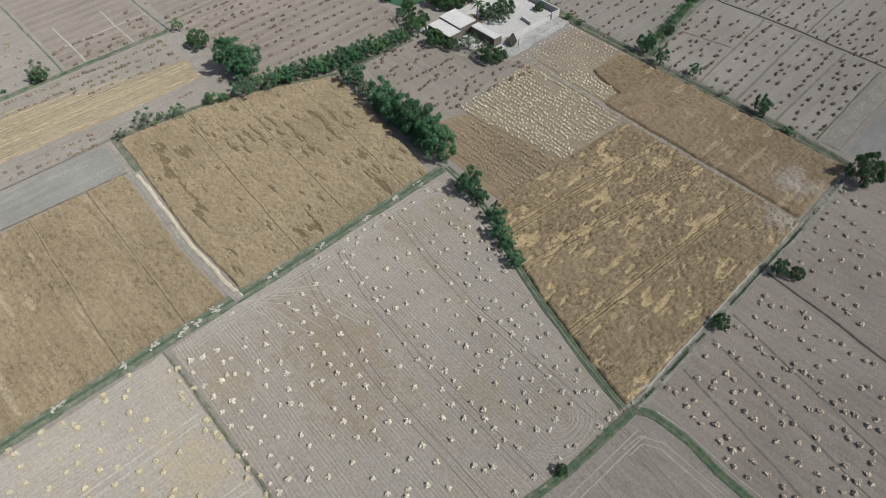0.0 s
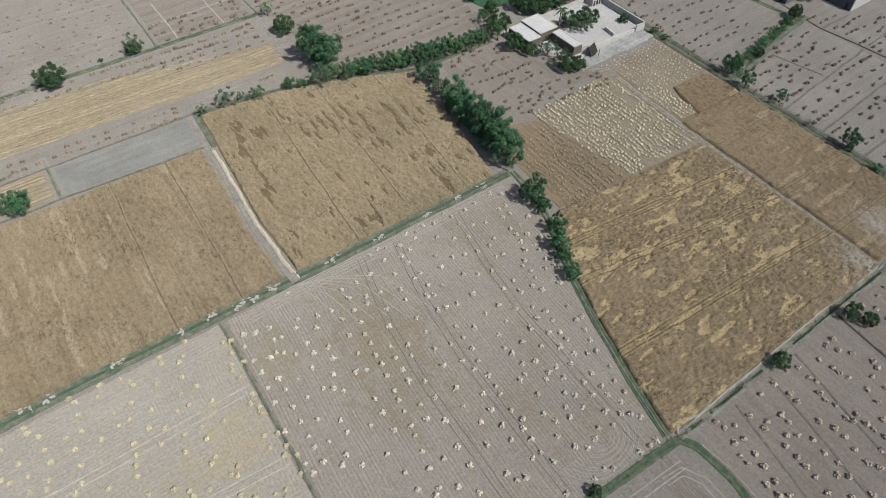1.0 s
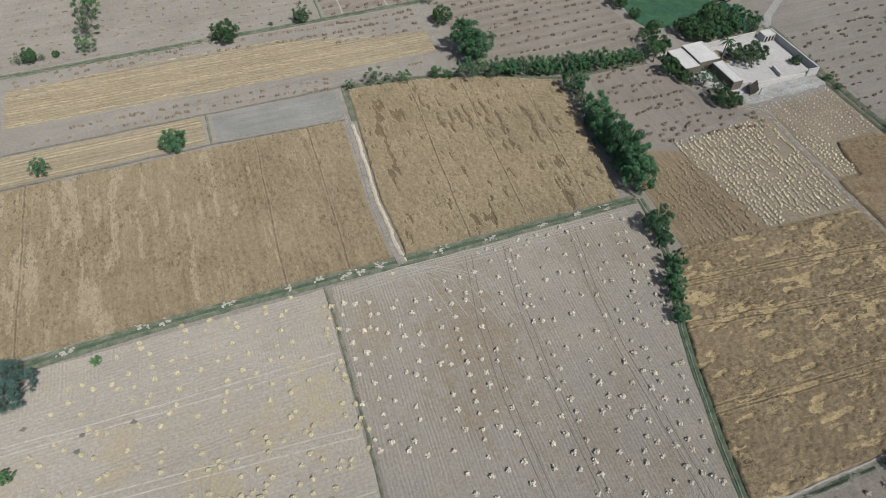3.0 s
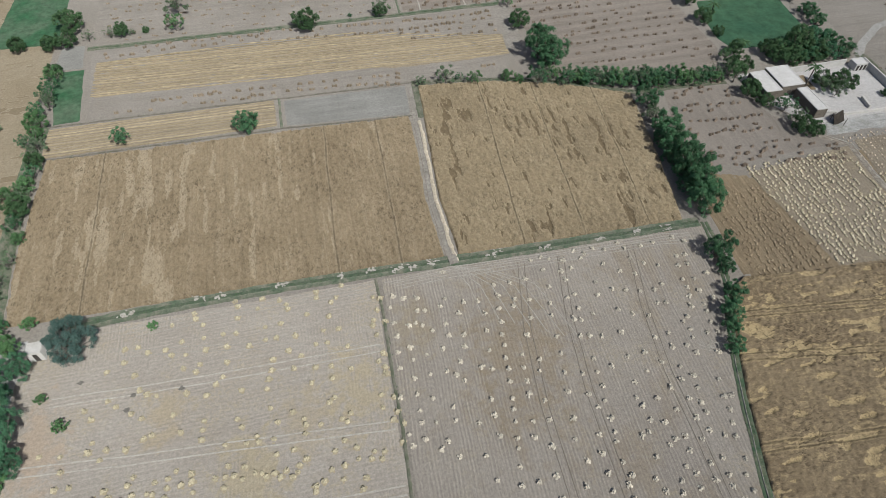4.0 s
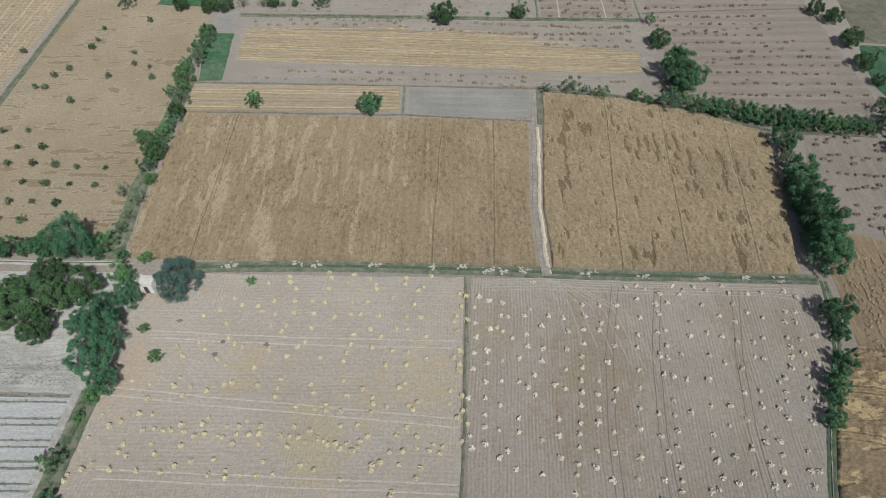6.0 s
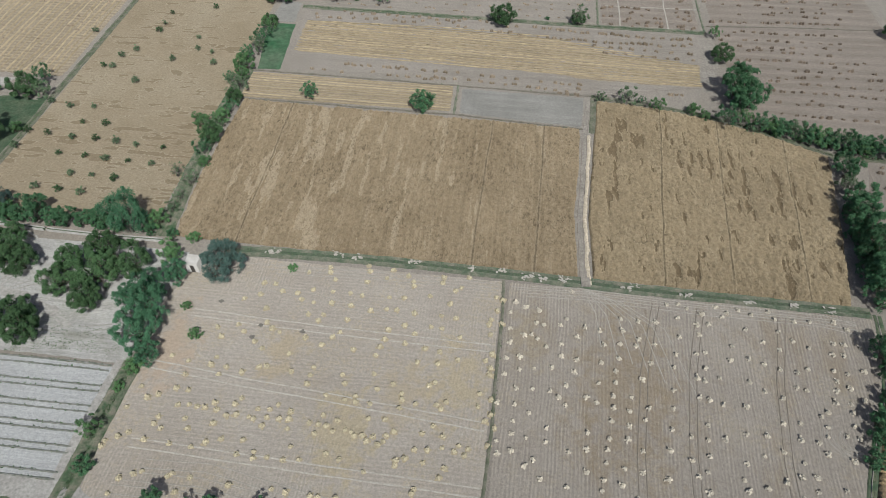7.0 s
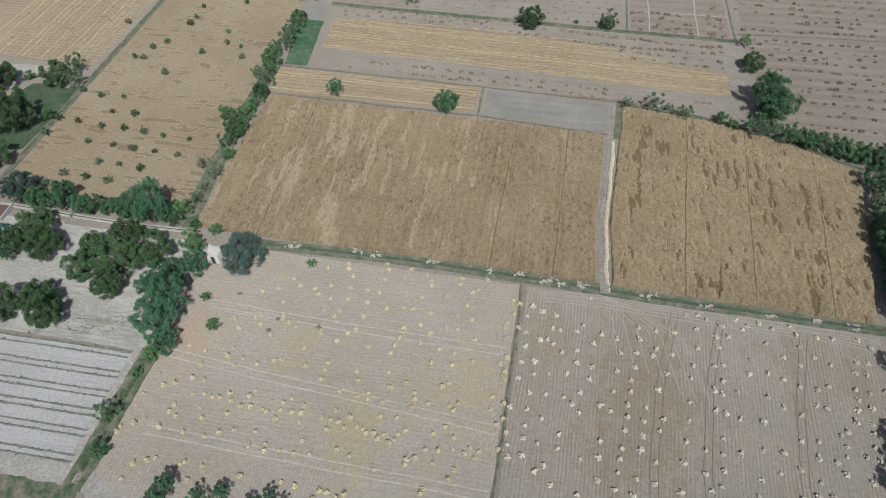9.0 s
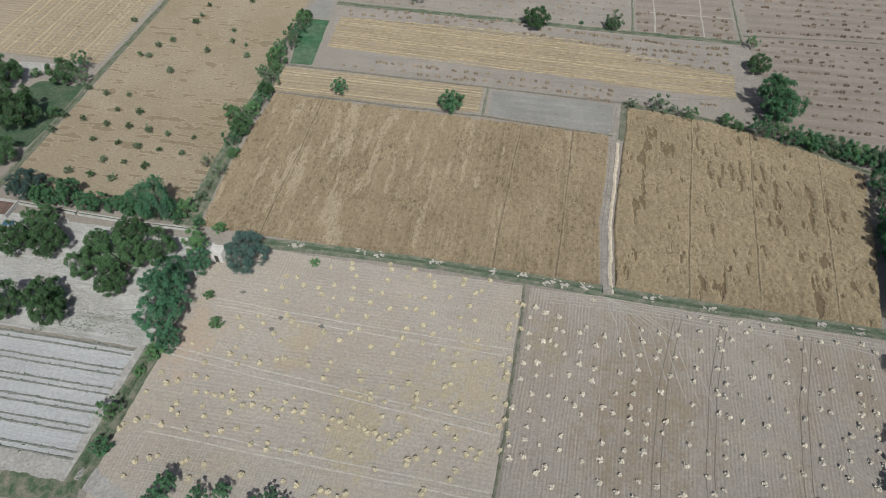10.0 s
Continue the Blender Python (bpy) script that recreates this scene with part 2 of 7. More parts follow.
M_GROUND = soil("dry_ground", (0.262, 0.240, 0.212), (0.215, 0.195, 0.170), patch=0.02, row=0.1, swath=0.1)
M_STUBBLE = soil("stook_field_soil", (0.292, 0.265, 0.232), (0.256, 0.230, 0.201), row=0.14, swath=0.06, straw=0.22, stain=(0.220, 0.172, 0.112), stained=0.40, lines=0.12, spacing=0.3, smear=0.45, litter=((27.5, 55, 30, (0.238, 0.190, 0.128), 0.55), (10, 64, 12, (0.27, 0.225, 0.155), 0.5), (40, 30, 12, (0.245, 0.198, 0.14), 0.4)), drills=(("y", 0.62, 0.36, 3.0, None),), rough=0.85)
M_PALE = soil("pale_stubble_soil", (0.350, 0.321, 0.285), (0.308, 0.278, 0.242), along="x", row=0.10, swath=0.06, straw=0.40, straw_col=(0.405, 0.342, 0.222), stained=0.25, stain=(0.285, 0.242, 0.190), lines=0.10, spacing=0.4, smear=0.25, litter=((-2, 54, 17, (0.372, 0.314, 0.205), 0.6), (-11, 50, 14, (0.352, 0.296, 0.205), 0.45), (-20, 42, 18, (0.365, 0.312, 0.205), 0.6), (-34, 56, 12, (0.360, 0.300, 0.205), 0.6), (-54, 54, 16, (0.372, 0.300, 0.232), 0.75)), drills=(("x", 0.7, 0.17, -1.0, (1.0, 0.2)), ("y", 0.60, 0.24, 2.0, (0.0, 1.0))), rough=0.85)
M_DARK = soil("dark_field_soil", (0.276, 0.244, 0.212), (0.234, 0.204, 0.176), row=0.14, swath=0.20, stained=0.45, stain=(0.208, 0.169, 0.135), lines=0.16, spacing=1.2, smear=0.3)
M_PINK = soil("rosy_field_soil", (0.256, 0.234, 0.208), (0.219, 0.199, 0.174), along="x", row=0.14, swath=0.2, stained=0.4, stain=(0.200, 0.165, 0.134), lines=0.10, spacing=1.4)
M_FARSOIL = soil("rosy_stook_soil", (0.236, 0.207, 0.180), (0.204, 0.178, 0.152), along="x", row=0.12, swath=0.2, stained=0.45, stain=(0.178, 0.142, 0.112), lines=0.1, spacing=1.4, drills=(("x", 3.9, 0.30, -2.0, None),))
M_PINK_E = soil("pale_rosy_field_soil", (0.282, 0.257, 0.229), (0.241, 0.218, 0.191), along="x", row=0.14, swath=0.2, stained=0.4, stain=(0.225, 0.185, 0.150), lines=0.10, spacing=1.4)
M_PINK_Y = soil("rosy_field_soil_long_rows", (0.238, 0.212, 0.186), (0.206, 0.182, 0.158), row=0.18, swath=0.2, stained=0.3, lines=0.15, spacing=1.4)
M_SHEAFGROUND = soil("straw_littered_stubble", (0.262, 0.224, 0.172), (0.212, 0.178, 0.135), row=0.25, swath=0.15, stained=0.4, stain=(0.172, 0.140, 0.102), straw=0.5, lines=0.2, spacing=1.0)
M_CUT = soil("brown_cut_stubble", (0.232, 0.182, 0.120), (0.188, 0.147, 0.098), row=0.4, swath=0.4, stained=0.4, stain=(0.13, 0.10, 0.068), lines=0.35, spacing=1.0, patch=0.12)
M_TAN = crop("cut_orchard_floor", (0.236, 0.194, 0.134), (0.276, 0.235, 0.170), (0.324, 0.283, 0.212), along="x", pale=(0.58, 0.62, 0.3), dark=(0.60, 0.64, 0.25), streaky=(0.24, 0.06), rows=0.03, combed=0.05, laid="dark", laid_by=0.75, tufts=0.18, lit_edge=0.6, shade=0.78)
M_ROWS = soil("raked_straw_floor", (0.282, 0.238, 0.175), (0.240, 0.201, 0.148), along="x", row=0.25, swath=0.2, straw=0.15, lines=0.15, spacing=0.8, drills=(("x", 1.35, 0.45, 0.0, None),))
M_STRIP = soil("raked_strip_floor", (0.285, 0.238, 0.170), (0.246, 0.203, 0.143), along="x", row=0.25, swath=0.25, straw=0.30, straw_col=(0.37, 0.31, 0.20), stain=(0.262, 0.232, 0.198), stained=0.5, lines=0.2, spacing=0.9, drills=(("x", 1.18, 0.5, 1.9, None),))
M_GREY = soil("bare_grey_soil", (0.238, 0.234, 0.218), (0.200, 0.196, 0.182), along="x", row=0.1, swath=0.2, stained=0.15, stain=(0.26,0.25,0.22), patch=0.12)
M_YARD = soil("trodden_yard_earth", (0.385, 0.380, 0.366), (0.305, 0.302, 0.290), along="x", row=0.2, swath=0.25, stained=0.6, stain=(0.190, 0.195, 0.150), patch=0.09, smear=0.4)
M_BED = soil("planting_bed_earth", (0.374, 0.382, 0.382), (0.332, 0.338, 0.338), along="x", row=0.15, swath=0.12, stained=0.2, stain=(0.285, 0.292, 0.275), smear=0.2)
M_PLOUGH = soil("fallow_earth", (0.268, 0.243, 0.212), (0.226, 0.200, 0.173), row=0.25, swath=0.2, turn=12, stained=0.5, stain=(0.200, 0.162, 0.128), lines=0.35, spacing=0.8, tyres=0.3, smear=0.4)
M_WHEAT_A = crop("wheat_gold", (0.226, 0.180, 0.116), (0.284, 0.227, 0.146), (0.355, 0.293, 0.198), tracks=((38.0, 0.08, 100), (51.4, 0.085, 100), (66.1, 0.10, 100)), pale=(0.54, 0.62, 0.45), dark=(0.62, 0.68, 0.2), streaky=(0.35, 0.12), rows=0.12, combed=0.22, beaten=0.9, laid="dark", laid_by=0.92, gauge=0.5, tufts=0.7, lit_edge=0.6, shade=0.66)
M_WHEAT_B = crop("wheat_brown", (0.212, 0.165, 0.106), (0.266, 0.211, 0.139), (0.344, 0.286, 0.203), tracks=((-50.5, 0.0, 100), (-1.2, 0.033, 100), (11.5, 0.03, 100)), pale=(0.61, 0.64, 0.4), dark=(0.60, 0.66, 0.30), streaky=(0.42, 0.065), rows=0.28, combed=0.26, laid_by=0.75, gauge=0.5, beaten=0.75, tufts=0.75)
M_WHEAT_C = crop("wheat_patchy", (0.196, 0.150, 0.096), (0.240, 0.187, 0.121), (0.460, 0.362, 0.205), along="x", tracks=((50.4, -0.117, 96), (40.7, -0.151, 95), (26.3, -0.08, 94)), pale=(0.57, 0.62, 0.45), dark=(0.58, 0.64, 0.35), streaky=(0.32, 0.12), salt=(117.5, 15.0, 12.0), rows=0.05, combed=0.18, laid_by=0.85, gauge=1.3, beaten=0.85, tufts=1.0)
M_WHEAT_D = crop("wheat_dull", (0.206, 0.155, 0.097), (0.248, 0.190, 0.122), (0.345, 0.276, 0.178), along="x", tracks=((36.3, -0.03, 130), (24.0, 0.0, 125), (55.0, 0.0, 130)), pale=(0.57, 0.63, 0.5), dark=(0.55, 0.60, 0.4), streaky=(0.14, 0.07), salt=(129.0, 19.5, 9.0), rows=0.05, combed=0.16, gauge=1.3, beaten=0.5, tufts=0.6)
M_GREENCROP = plain("green_fodder", (0.036, 0.104, 0.052), (0.088, 0.132, 0.086), 0.10)
M_THINFODDER = plain("thin_cut_fodder", (0.125, 0.125, 0.095), (0.165, 0.152, 0.120), 0.06)
M_PALEGREEN = plain("lush_green_fodder", (0.038, 0.098, 0.058), (0.056, 0.118, 0.066), 0.06)
M_TURF = plain("rough_turf", (0.040, 0.078, 0.045), (0.085, 0.110, 0.072), 0.25)
M_BANK = plain("ditch_bank", (0.100, 0.118, 0.078), (0.190, 0.180, 0.148), 0.5)
M_CANALBANK = plain("grassy_canal_bank", (0.092, 0.128, 0.085), (0.215, 0.208, 0.165), 0.45)
M_WEEDS = plain("weedy_bank", (0.062, 0.105, 0.058), (0.215, 0.200, 0.160), 0.55)
M_RIDGE = plain("damp_ridge_earth", (0.125, 0.138, 0.115), (0.250, 0.252, 0.235), 1.2)
M_MUDWALL = plain("dark_mud_wall", (0.125, 0.108, 0.090), (0.165, 0.145, 0.122), 0.5)
M_BUND = plain("earth_bund", (0.150, 0.140, 0.115), (0.225, 0.205, 0.178), 0.6)
M_MUDBED = plain("damp_green_bed", (0.075, 0.108, 0.072), (0.115, 0.135, 0.098), 0.5)
M_SILT = plain("dried_silt", (0.42, 0.40, 0.36), (0.34, 0.32, 0.285), 1.2)
M_CHALK = plain("dried_silt_ridge", (0.52, 0.46, 0.37), (0.40, 0.35, 0.275), 0.8)
M_TRACK = plain("dusty_track", (0.275, 0.255, 0.226), (0.222, 0.203, 0.178), 0.3)
M_DUST = plain("pale_dust", (0.35, 0.342, 0.322), (0.285, 0.274, 0.255), 0.3)
M_PLASTER = plain("mud_plaster", (0.55, 0.53, 0.50), (0.49, 0.47, 0.44), 0.4, lo=0.88, hi=1.1)
M_WHITEWASH = plain("whitewash", (0.52, 0.51, 0.49), (0.46, 0.445, 0.42), 0.5, lo=0.85, hi=1.08)
M_ROOF = plain("mud_roof", (0.56, 0.548, 0.535), (0.50, 0.488, 0.472), 0.25, lo=0.9, hi=1.08)
M_THATCH = plain("dark_thatch", (0.045, 0.038, 0.032), (0.070, 0.060, 0.050), 1.5)
M_CONCRETE = plain("weathered_concrete", (0.40, 0.395, 0.38), (0.30, 0.295, 0.28), 0.8)
M_BRICKDUST = plain("brick_floor", (0.105, 0.072, 0.062), (0.15, 0.105, 0.09), 1.0)
# colour that stands for the shade inside openings
M_SHADE = plain("doorway_shade", (0.05, 0.046, 0.042), (0.07, 0.063, 0.058), 1.0)
# bluish walls of one shed, and shade painted on the far shed's west wall
M_BLUESHADE = plain("bluish_and_shaded_wall", (0.105, 0.115, 0.140), (0.135, 0.145, 0.170), 0.6)
M_BLUE = plain("blue_cloth", (0.05, 0.17, 0.36), (0.10, 0.26, 0.46), 2.0)
M_BARK = plain("bark", (0.085, 0.072, 0.058), (0.135, 0.115, 0.095), 2.0)
M_PALEBARK = plain("pale_bark", (0.24, 0.22, 0.19), (0.17, 0.155, 0.135), 2.0)
M_STRAW = varied("cream_straw", (0.450, 0.408, 0.332), (0.595, 0.548, 0.462))
M_LITTER = plain("loose_straw_litter", (0.385, 0.330, 0.220), (0.345, 0.305, 0.235), 2.5)
M_YELLOW = varied("yellow_straw", (0.405, 0.360, 0.250), (0.505, 0.455, 0.332))
M_WINDROW = varied("raked_straw", (0.315, 0.258, 0.166), (0.385, 0.322, 0.215))
M_BROWNSTRAW = varied("brown_straw", (0.46, 0.385, 0.300), (0.66, 0.565, 0.455))
M_FADED = varied("faded_straw", (0.205, 0.165, 0.122), (0.315, 0.260, 0.195))
M_DIMSTRAW = varied("weathered_straw", (0.135, 0.105, 0.082), (0.300, 0.242, 0.190))
M_LEAF = varied("mango_leaf", (0.040, 0.090, 0.040), (0.086, 0.158, 0.070), 0.55, 0.1)
M_LEAF_HEDGE = varied("hedge_leaf", (0.036, 0.108, 0.054), (0.096, 0.204, 0.100), 0.55, 0.1)
M_LEAF_LIGHT = varied("fresh_leaf", (0.072, 0.165, 0.068), (0.125, 0.235, 0.102), 0.6, 0.12)
M_LEAF_FINE = varied("acacia_leaf", (0.042, 0.122, 0.068), (0.080, 0.184, 0.102), 0.65, 0.1)
M_LEAF_GREY = varied("grey_leaf", (0.040, 0.084, 0.074), (0.090, 0.140, 0.122), 0.7, 0.10)
M_LEAF_DRY = varied("dusty_leaf", (0.095, 0.160, 0.088), (0.160, 0.225, 0.135), 0.7, 0.12)
M_GRASS = varied("bank_grass", (0.066, 0.122, 0.066), (0.128, 0.178, 0.104), 0.8, 0.25)
M_DRYGRASS = varied("dry_grass", (0.185, 0.175, 0.115), (0.275, 0.250, 0.165), 0.85, 0.1)
M_LAID = varied("laid_straw", (0.50, 0.435, 0.310), (0.65, 0.58, 0.435))
M_ASH = plain("grey_ash", (0.150, 0.140, 0.125), (0.19, 0.178, 0.16), 1.5)
M_COURT = soil("swept_court_earth", (0.465, 0.452, 0.442), (0.410, 0.395, 0.382), row=0.03, swath=0.05, stained=0.4, stain=(0.33, 0.30, 0.275), rough=0.5)
M_SILTBANK = plain("silty_bank", (0.30, 0.285, 0.25), (0.20, 0.19, 0.155), 0.4)
M_DARKBUND = plain("dark_bund", (0.090, 0.078, 0.066), (0.135, 0.118, 0.100), 0.6)
M_GREENBANK = plain("green_ditch_grass", (0.066, 0.115, 0.068), (0.158, 0.168, 0.118), 0.7)
M_WHEEL = plain("dusty_wheel_mark", (0.365, 0.345, 0.308), (0.305, 0.284, 0.250), 0.8)
M_CHALKLINE = plain("pale_trodden_line", (0.455, 0.430, 0.385), (0.360, 0.335, 0.295), 0.8)
M_WHEELDARK = plain("pressed_wheel_mark", (0.165, 0.145, 0.122), (0.205, 0.184, 0.158), 0.8)
M_PATH = plain("brown_rutted_earth", (0.200, 0.170, 0.135), (0.345, 0.318, 0.278), 0.9)
M_DIMLAID = varied("dull_laid_straw", (0.270, 0.210, 0.140), (0.360, 0.288, 0.195))

# ---------------- tools for shapes ----------------
_tab = np.random.default_rng(7).random((256, 256))


def value_noise(x, y, seed=0):
    """Smooth noise from 0 to 1 on a grid of unit cells."""
    x, y = np.asarray(x, float) + seed * 17.3, np.asarray(y, float) + seed * 31.7
    xi, yi = np.floor(x).astype(int), np.floor(y).astype(int)
    fx, fy = x - xi, y - yi
    fx, fy = fx * fx * (3 - 2 * fx), fy * fy * (3 - 2 * fy)
    a, b = _tab[xi % 256, yi % 256], _tab[(xi + 1) % 256, yi % 256]
    c, d = _tab[xi % 256, (yi + 1) % 256], _tab[(xi + 1) % 256, (yi + 1) % 256]
    return (a * (1 - fx) + b * fx) * (1 - fy) + (c * (1 - fx) + d * fx) * fy


def fbm(x, y, seed=0, octaves=4):
    total, amp = 0.0, 0.5
    for k in range(octaves):
        total = total + amp * value_noise(np.asarray(x) * 2 ** k, np.asarray(y) * 2 ** k, seed + 5 * k)
        amp *= 0.5
    return total / (1 - 0.5 ** octaves)


def made(name, verts, faces, mat, parent=None, smooth=False):
    me = bpy.data.meshes.new(name)
    me.from_pydata([tuple(v) for v in verts], [], [tuple(f) for f in faces])
    me.materials.append(mat)
    if smooth:
        me.polygons.foreach_set("use_smooth", [True] * len(me.polygons))
    me.update()
    ob = new(name, me)
    if parent:
        ob.parent = parent
    return ob


def part(name, bm, mat, parent, label=""):
    me = bpy.data.meshes.new(name)
    bm.to_mesh(me)
    bm.free()
    me.materials.append(mat)
    ob = new(name, me)
    ob.parent = parent
    return tagged(ob, label)


def along_line(pts, s):
    """Points at the shares s (0 to 1) of a polyline's length."""
    p = np.array(pts, float)
    seg = np.r_[0, np.cumsum(np.hypot(*np.diff(p, axis=0).T))]
    t = np.asarray(s) * seg[-1]
    return np.c_[np.interp(t, seg, p[:, 0]), np.interp(t, seg, p[:, 1])]


def length_of(pts):
    return float(np.hypot(*np.diff(np.array(pts, float), axis=0).T).sum())


def sheet(name, left, right, cell, height, mat, wobble=0.25, skirt=-0.08, label="", tracks=(), along="y", lodged=None, kind="structure", category="", bow=0.0):
    """A field between two edge lines, as a grid with relief; its rim falls to the ground. height(x, y) gives the relief.
    tracks: places of wheel tracks across the rows' direction, pressed into the crop."""
    nv = max(2, int(max(length_of(left), length_of(right)) / cell))
    nu = max(2, int(max(math.hypot(left[0][0] - right[0][0], left[0][1] - right[0][1]), math.hypot(left[-1][0] - right[-1][0], left[-1][1] - right[-1][1])) / cell))
    v = np.linspace(0, 1, nv + 1)
    a, b = along_line(left, v), along_line(right, v)
    u = np.linspace(0, 1, nu + 1)[None, :, None]
    g = a[:, None, :] * (1 - u) + b[:, None, :] * u
    x, y = g[..., 0], g[..., 1]
    x = x + (fbm(x * 0.4, y * 0.4, 3) - 0.5) * 2 * wobble
    y = y + (fbm(x * 0.4, y * 0.4, 9) - 0.5) * 2 * wobble
    y = y + bow * 4 * u[..., 0] * (1 - u[..., 0]) * v[:, None] ** 4
    z = height(x, y)
    press = np.zeros_like(x)
    across = x if along == "y" else y
    run = y if along == "y" else x
    for c, slope, at_run in tracks:
        mid = c + slope * (run - at_run)
        for side in (-0.6, 0.6):
            press = np.maximum(press, np.exp(-((across - mid - side) / 0.24) ** 2) * (0.55 + 0.45 * fbm(run * 0.3, across * 0 + c, 6)))
    z = z * (1 - 0.15 * press)
    lay = lodged(x, y) if lodged else np.zeros_like(x)
    z = z * (1 - 0.6 * lay)
    z[0, :] = z[-1, :] = skirt
    z[:, 0] = z[:, -1] = skirt
    n, k = z.shape
    idx = np.arange(n * k).reshape(n, k)
    faces = np.stack([idx[:-1, :-1], idx[:-1, 1:], idx[1:, 1:], idx[1:, :-1]], -1).reshape(-1, 4)
    ob = made(name, np.stack([x, y, z], -1).reshape(-1, 3), faces.tolist(), mat, smooth=True)
    for key, values in (("lodged", lay), ("track", press)):
        at = ob.data.attributes.new(key, "FLOAT", "POINT")
        at.data.foreach_set("value", np.ascontiguousarray(values.ravel(), np.float32))
    return tagged(ob, label, category, kind=kind)


def ribbon(name, pts, profile, mat, step=0.7, rough=0.06, seed=0, kind="structure", label="", category="", wander=0.15):
    """Sweeps a profile of (offset, height) along a line on the ground, uneven as earth is: banks, tracks, windrows."""
    n = max(2, int(length_of(pts) / step))
    p = along_line(pts, np.linspace(0, 1, n + 1))
    d = np.gradient(p, axis=0)
    d /= np.linalg.norm(d, axis=1)[:, None] + 1e-9
    nor = np.c_[-d[:, 1], d[:, 0]]
    run = np.arange(n + 1) * step
    p = p + nor * ((fbm(run * 0.12, run * 0, seed) - 0.5) * 4 * wander)[:, None]
    verts, m = [], len(profile)
    for j, (off, h) in enumerate(profile):
        o = off * (0.85 + 0.3 * fbm(run * 0.35, run * 0 + j, seed + 1)) + (fbm(run * 1.1, run * 0 + j, seed + 2) - 0.5) * rough * 3
        z = h * (0.7 + 0.6 * fbm(run * 0.5, run * 0 + j, seed + 3)) + (fbm(run * 1.3, run * 0 + j, seed + 4) - 0.5) * rough * (0.0 if h < 0 else 1.6)
        verts.append(np.c_[p + nor * o[:, None], z])
    vs = np.stack(verts, 1).reshape(-1, 3)
    idx = np.arange((n + 1) * m).reshape(n + 1, m)
    faces = np.stack([idx[:-1, 1:], idx[:-1, :-1], idx[1:, :-1], idx[1:, 1:]], -1).reshape(-1, 4)
    return tagged(made(name, vs, faces.tolist(), mat, smooth=True), label, category, kind=kind)


def tube(path, radii, sides=7):
    """Verts and faces of a tapered tube along points."""
    path = [Vector(p) for p in path]
    verts, faces = [], []
    for i, p in enumerate(path):
        d = (path[min(i + 1, len(path) - 1)] - path[max(i - 1, 0)]).normalized()
        s = d.orthogonal().normalized()
        t = d.cross(s)
        for k in range(sides):
            a = 2 * math.pi * k / sides
            verts.append(p + (s * math.cos(a) + t * math.sin(a)) * radii[i])
    for i in range(len(path) - 1):
        for k in range(sides):
            k2 = (k + 1) % sides
            faces.append((i * sides + k, i * sides + k2, (i + 1) * sides + k2, (i + 1) * sides + k))
    faces.append(tuple(range(sides))[::-1])
    faces.append(tuple((len(path) - 1) * sides + k for k in range(sides)))
    return verts, faces


def merged(pieces):
    verts, faces = [], []
    for v, f in pieces:
        n = len(verts)
        verts += list(v)
        faces += [tuple(i + n for i in q) for q in f]
    return verts, faces


def box_bm(x0, x1, y0, y1, z0, z1, bevel=0.04):
    bm = bmesh.new()
    bmesh.ops.create_cube(bm, size=1, matrix=Matrix.LocRotScale(((x0 + x1) / 2, (y0 + y1) / 2, (z0 + z1) / 2), None, (x1 - x0, y1 - y0, z1 - z0)))
    if bevel:
        bmesh.ops.bevel(bm, geom=bm.edges[:], offset=bevel, segments=1, affect="EDGES")
    return bm


def flat(level, amp=0.05, seed=0, fine=0.5):
    return lambda x, y: level + (fbm(x * fine, y * fine, seed) - 0.5) * 2 * amp


def furrowed(level, amp, along="y", seed=0, spacing=1.3):
    def h(x, y):
        a, r = (x, y) if along == "y" else (y, x)
        return level + amp * (np.sin((a + 0.5 * fbm(r * 0.1, a * 0.1, seed)) * 2 * math.pi / spacing) * 0.5 + (fbm(x, y, seed) - 0.5) * 2)
    return h


def crop_height(level, along="y", seed=0):
    """Standing wheat, wind-combed along the rows."""
    def h(x, y):
        sx, sy = (1.3, 0.7) if along == "y" else (0.7, 1.3)
        return level + (fbm(x * sx, y * sy, seed, 5) - 0.5) * 0.46 + (value_noise(x * 2.3, y * 2.3, seed + 2) - 0.5) * 0.42
    return h


def lodging(amount, scale, along="y", seed=0, stretch=0.28, where=None):
    """Where the crop is laid flat: streaky patches."""
    def f(x, y):
        sx, sy = (scale, scale * stretch) if along == "y" else (scale * stretch, scale)
        q = fbm(x * sx, y * sy, seed, 6) + (where(x, y) if where else 0.0)
        return np.clip((q - (0.62 - amount)) / 0.09, 0, 1)
    return f

# ---------------- ground and fields ----------------
gv = [(x, y, -0.03) for y in (-2400, -600, -120, 320, 700, 2400) for x in (-2400, -600, -220, 320, 700, 2400)]
gf = [(j * 6 + i, j * 6 + i + 1, j * 6 + i + 7, j * 6 + i + 6) for j in range(5) for i in range(5)]
tagged(made("ground", gv, gf, M_GROUND), "dry greyish brown farmland soil", "ground", kind="structure")

FENCE_BANK = [(56.0, 13.5), (58.5, 24.0), (62.0, 35.6), (64.8, 44.0), (68.2, 52.5), (72.0, 60.0), (74.6, 69.0), (75.6, 77.0)]


def beside(line, d):
    """The same line moved sideways, to its left."""
    p = np.array(line, float)
    t = np.gradient(p, axis=0)
    t /= np.linalg.norm(t, axis=1)[:, None]
    return [tuple(q) for q in p + np.c_[-t[:, 1], t[:, 0]] * d]


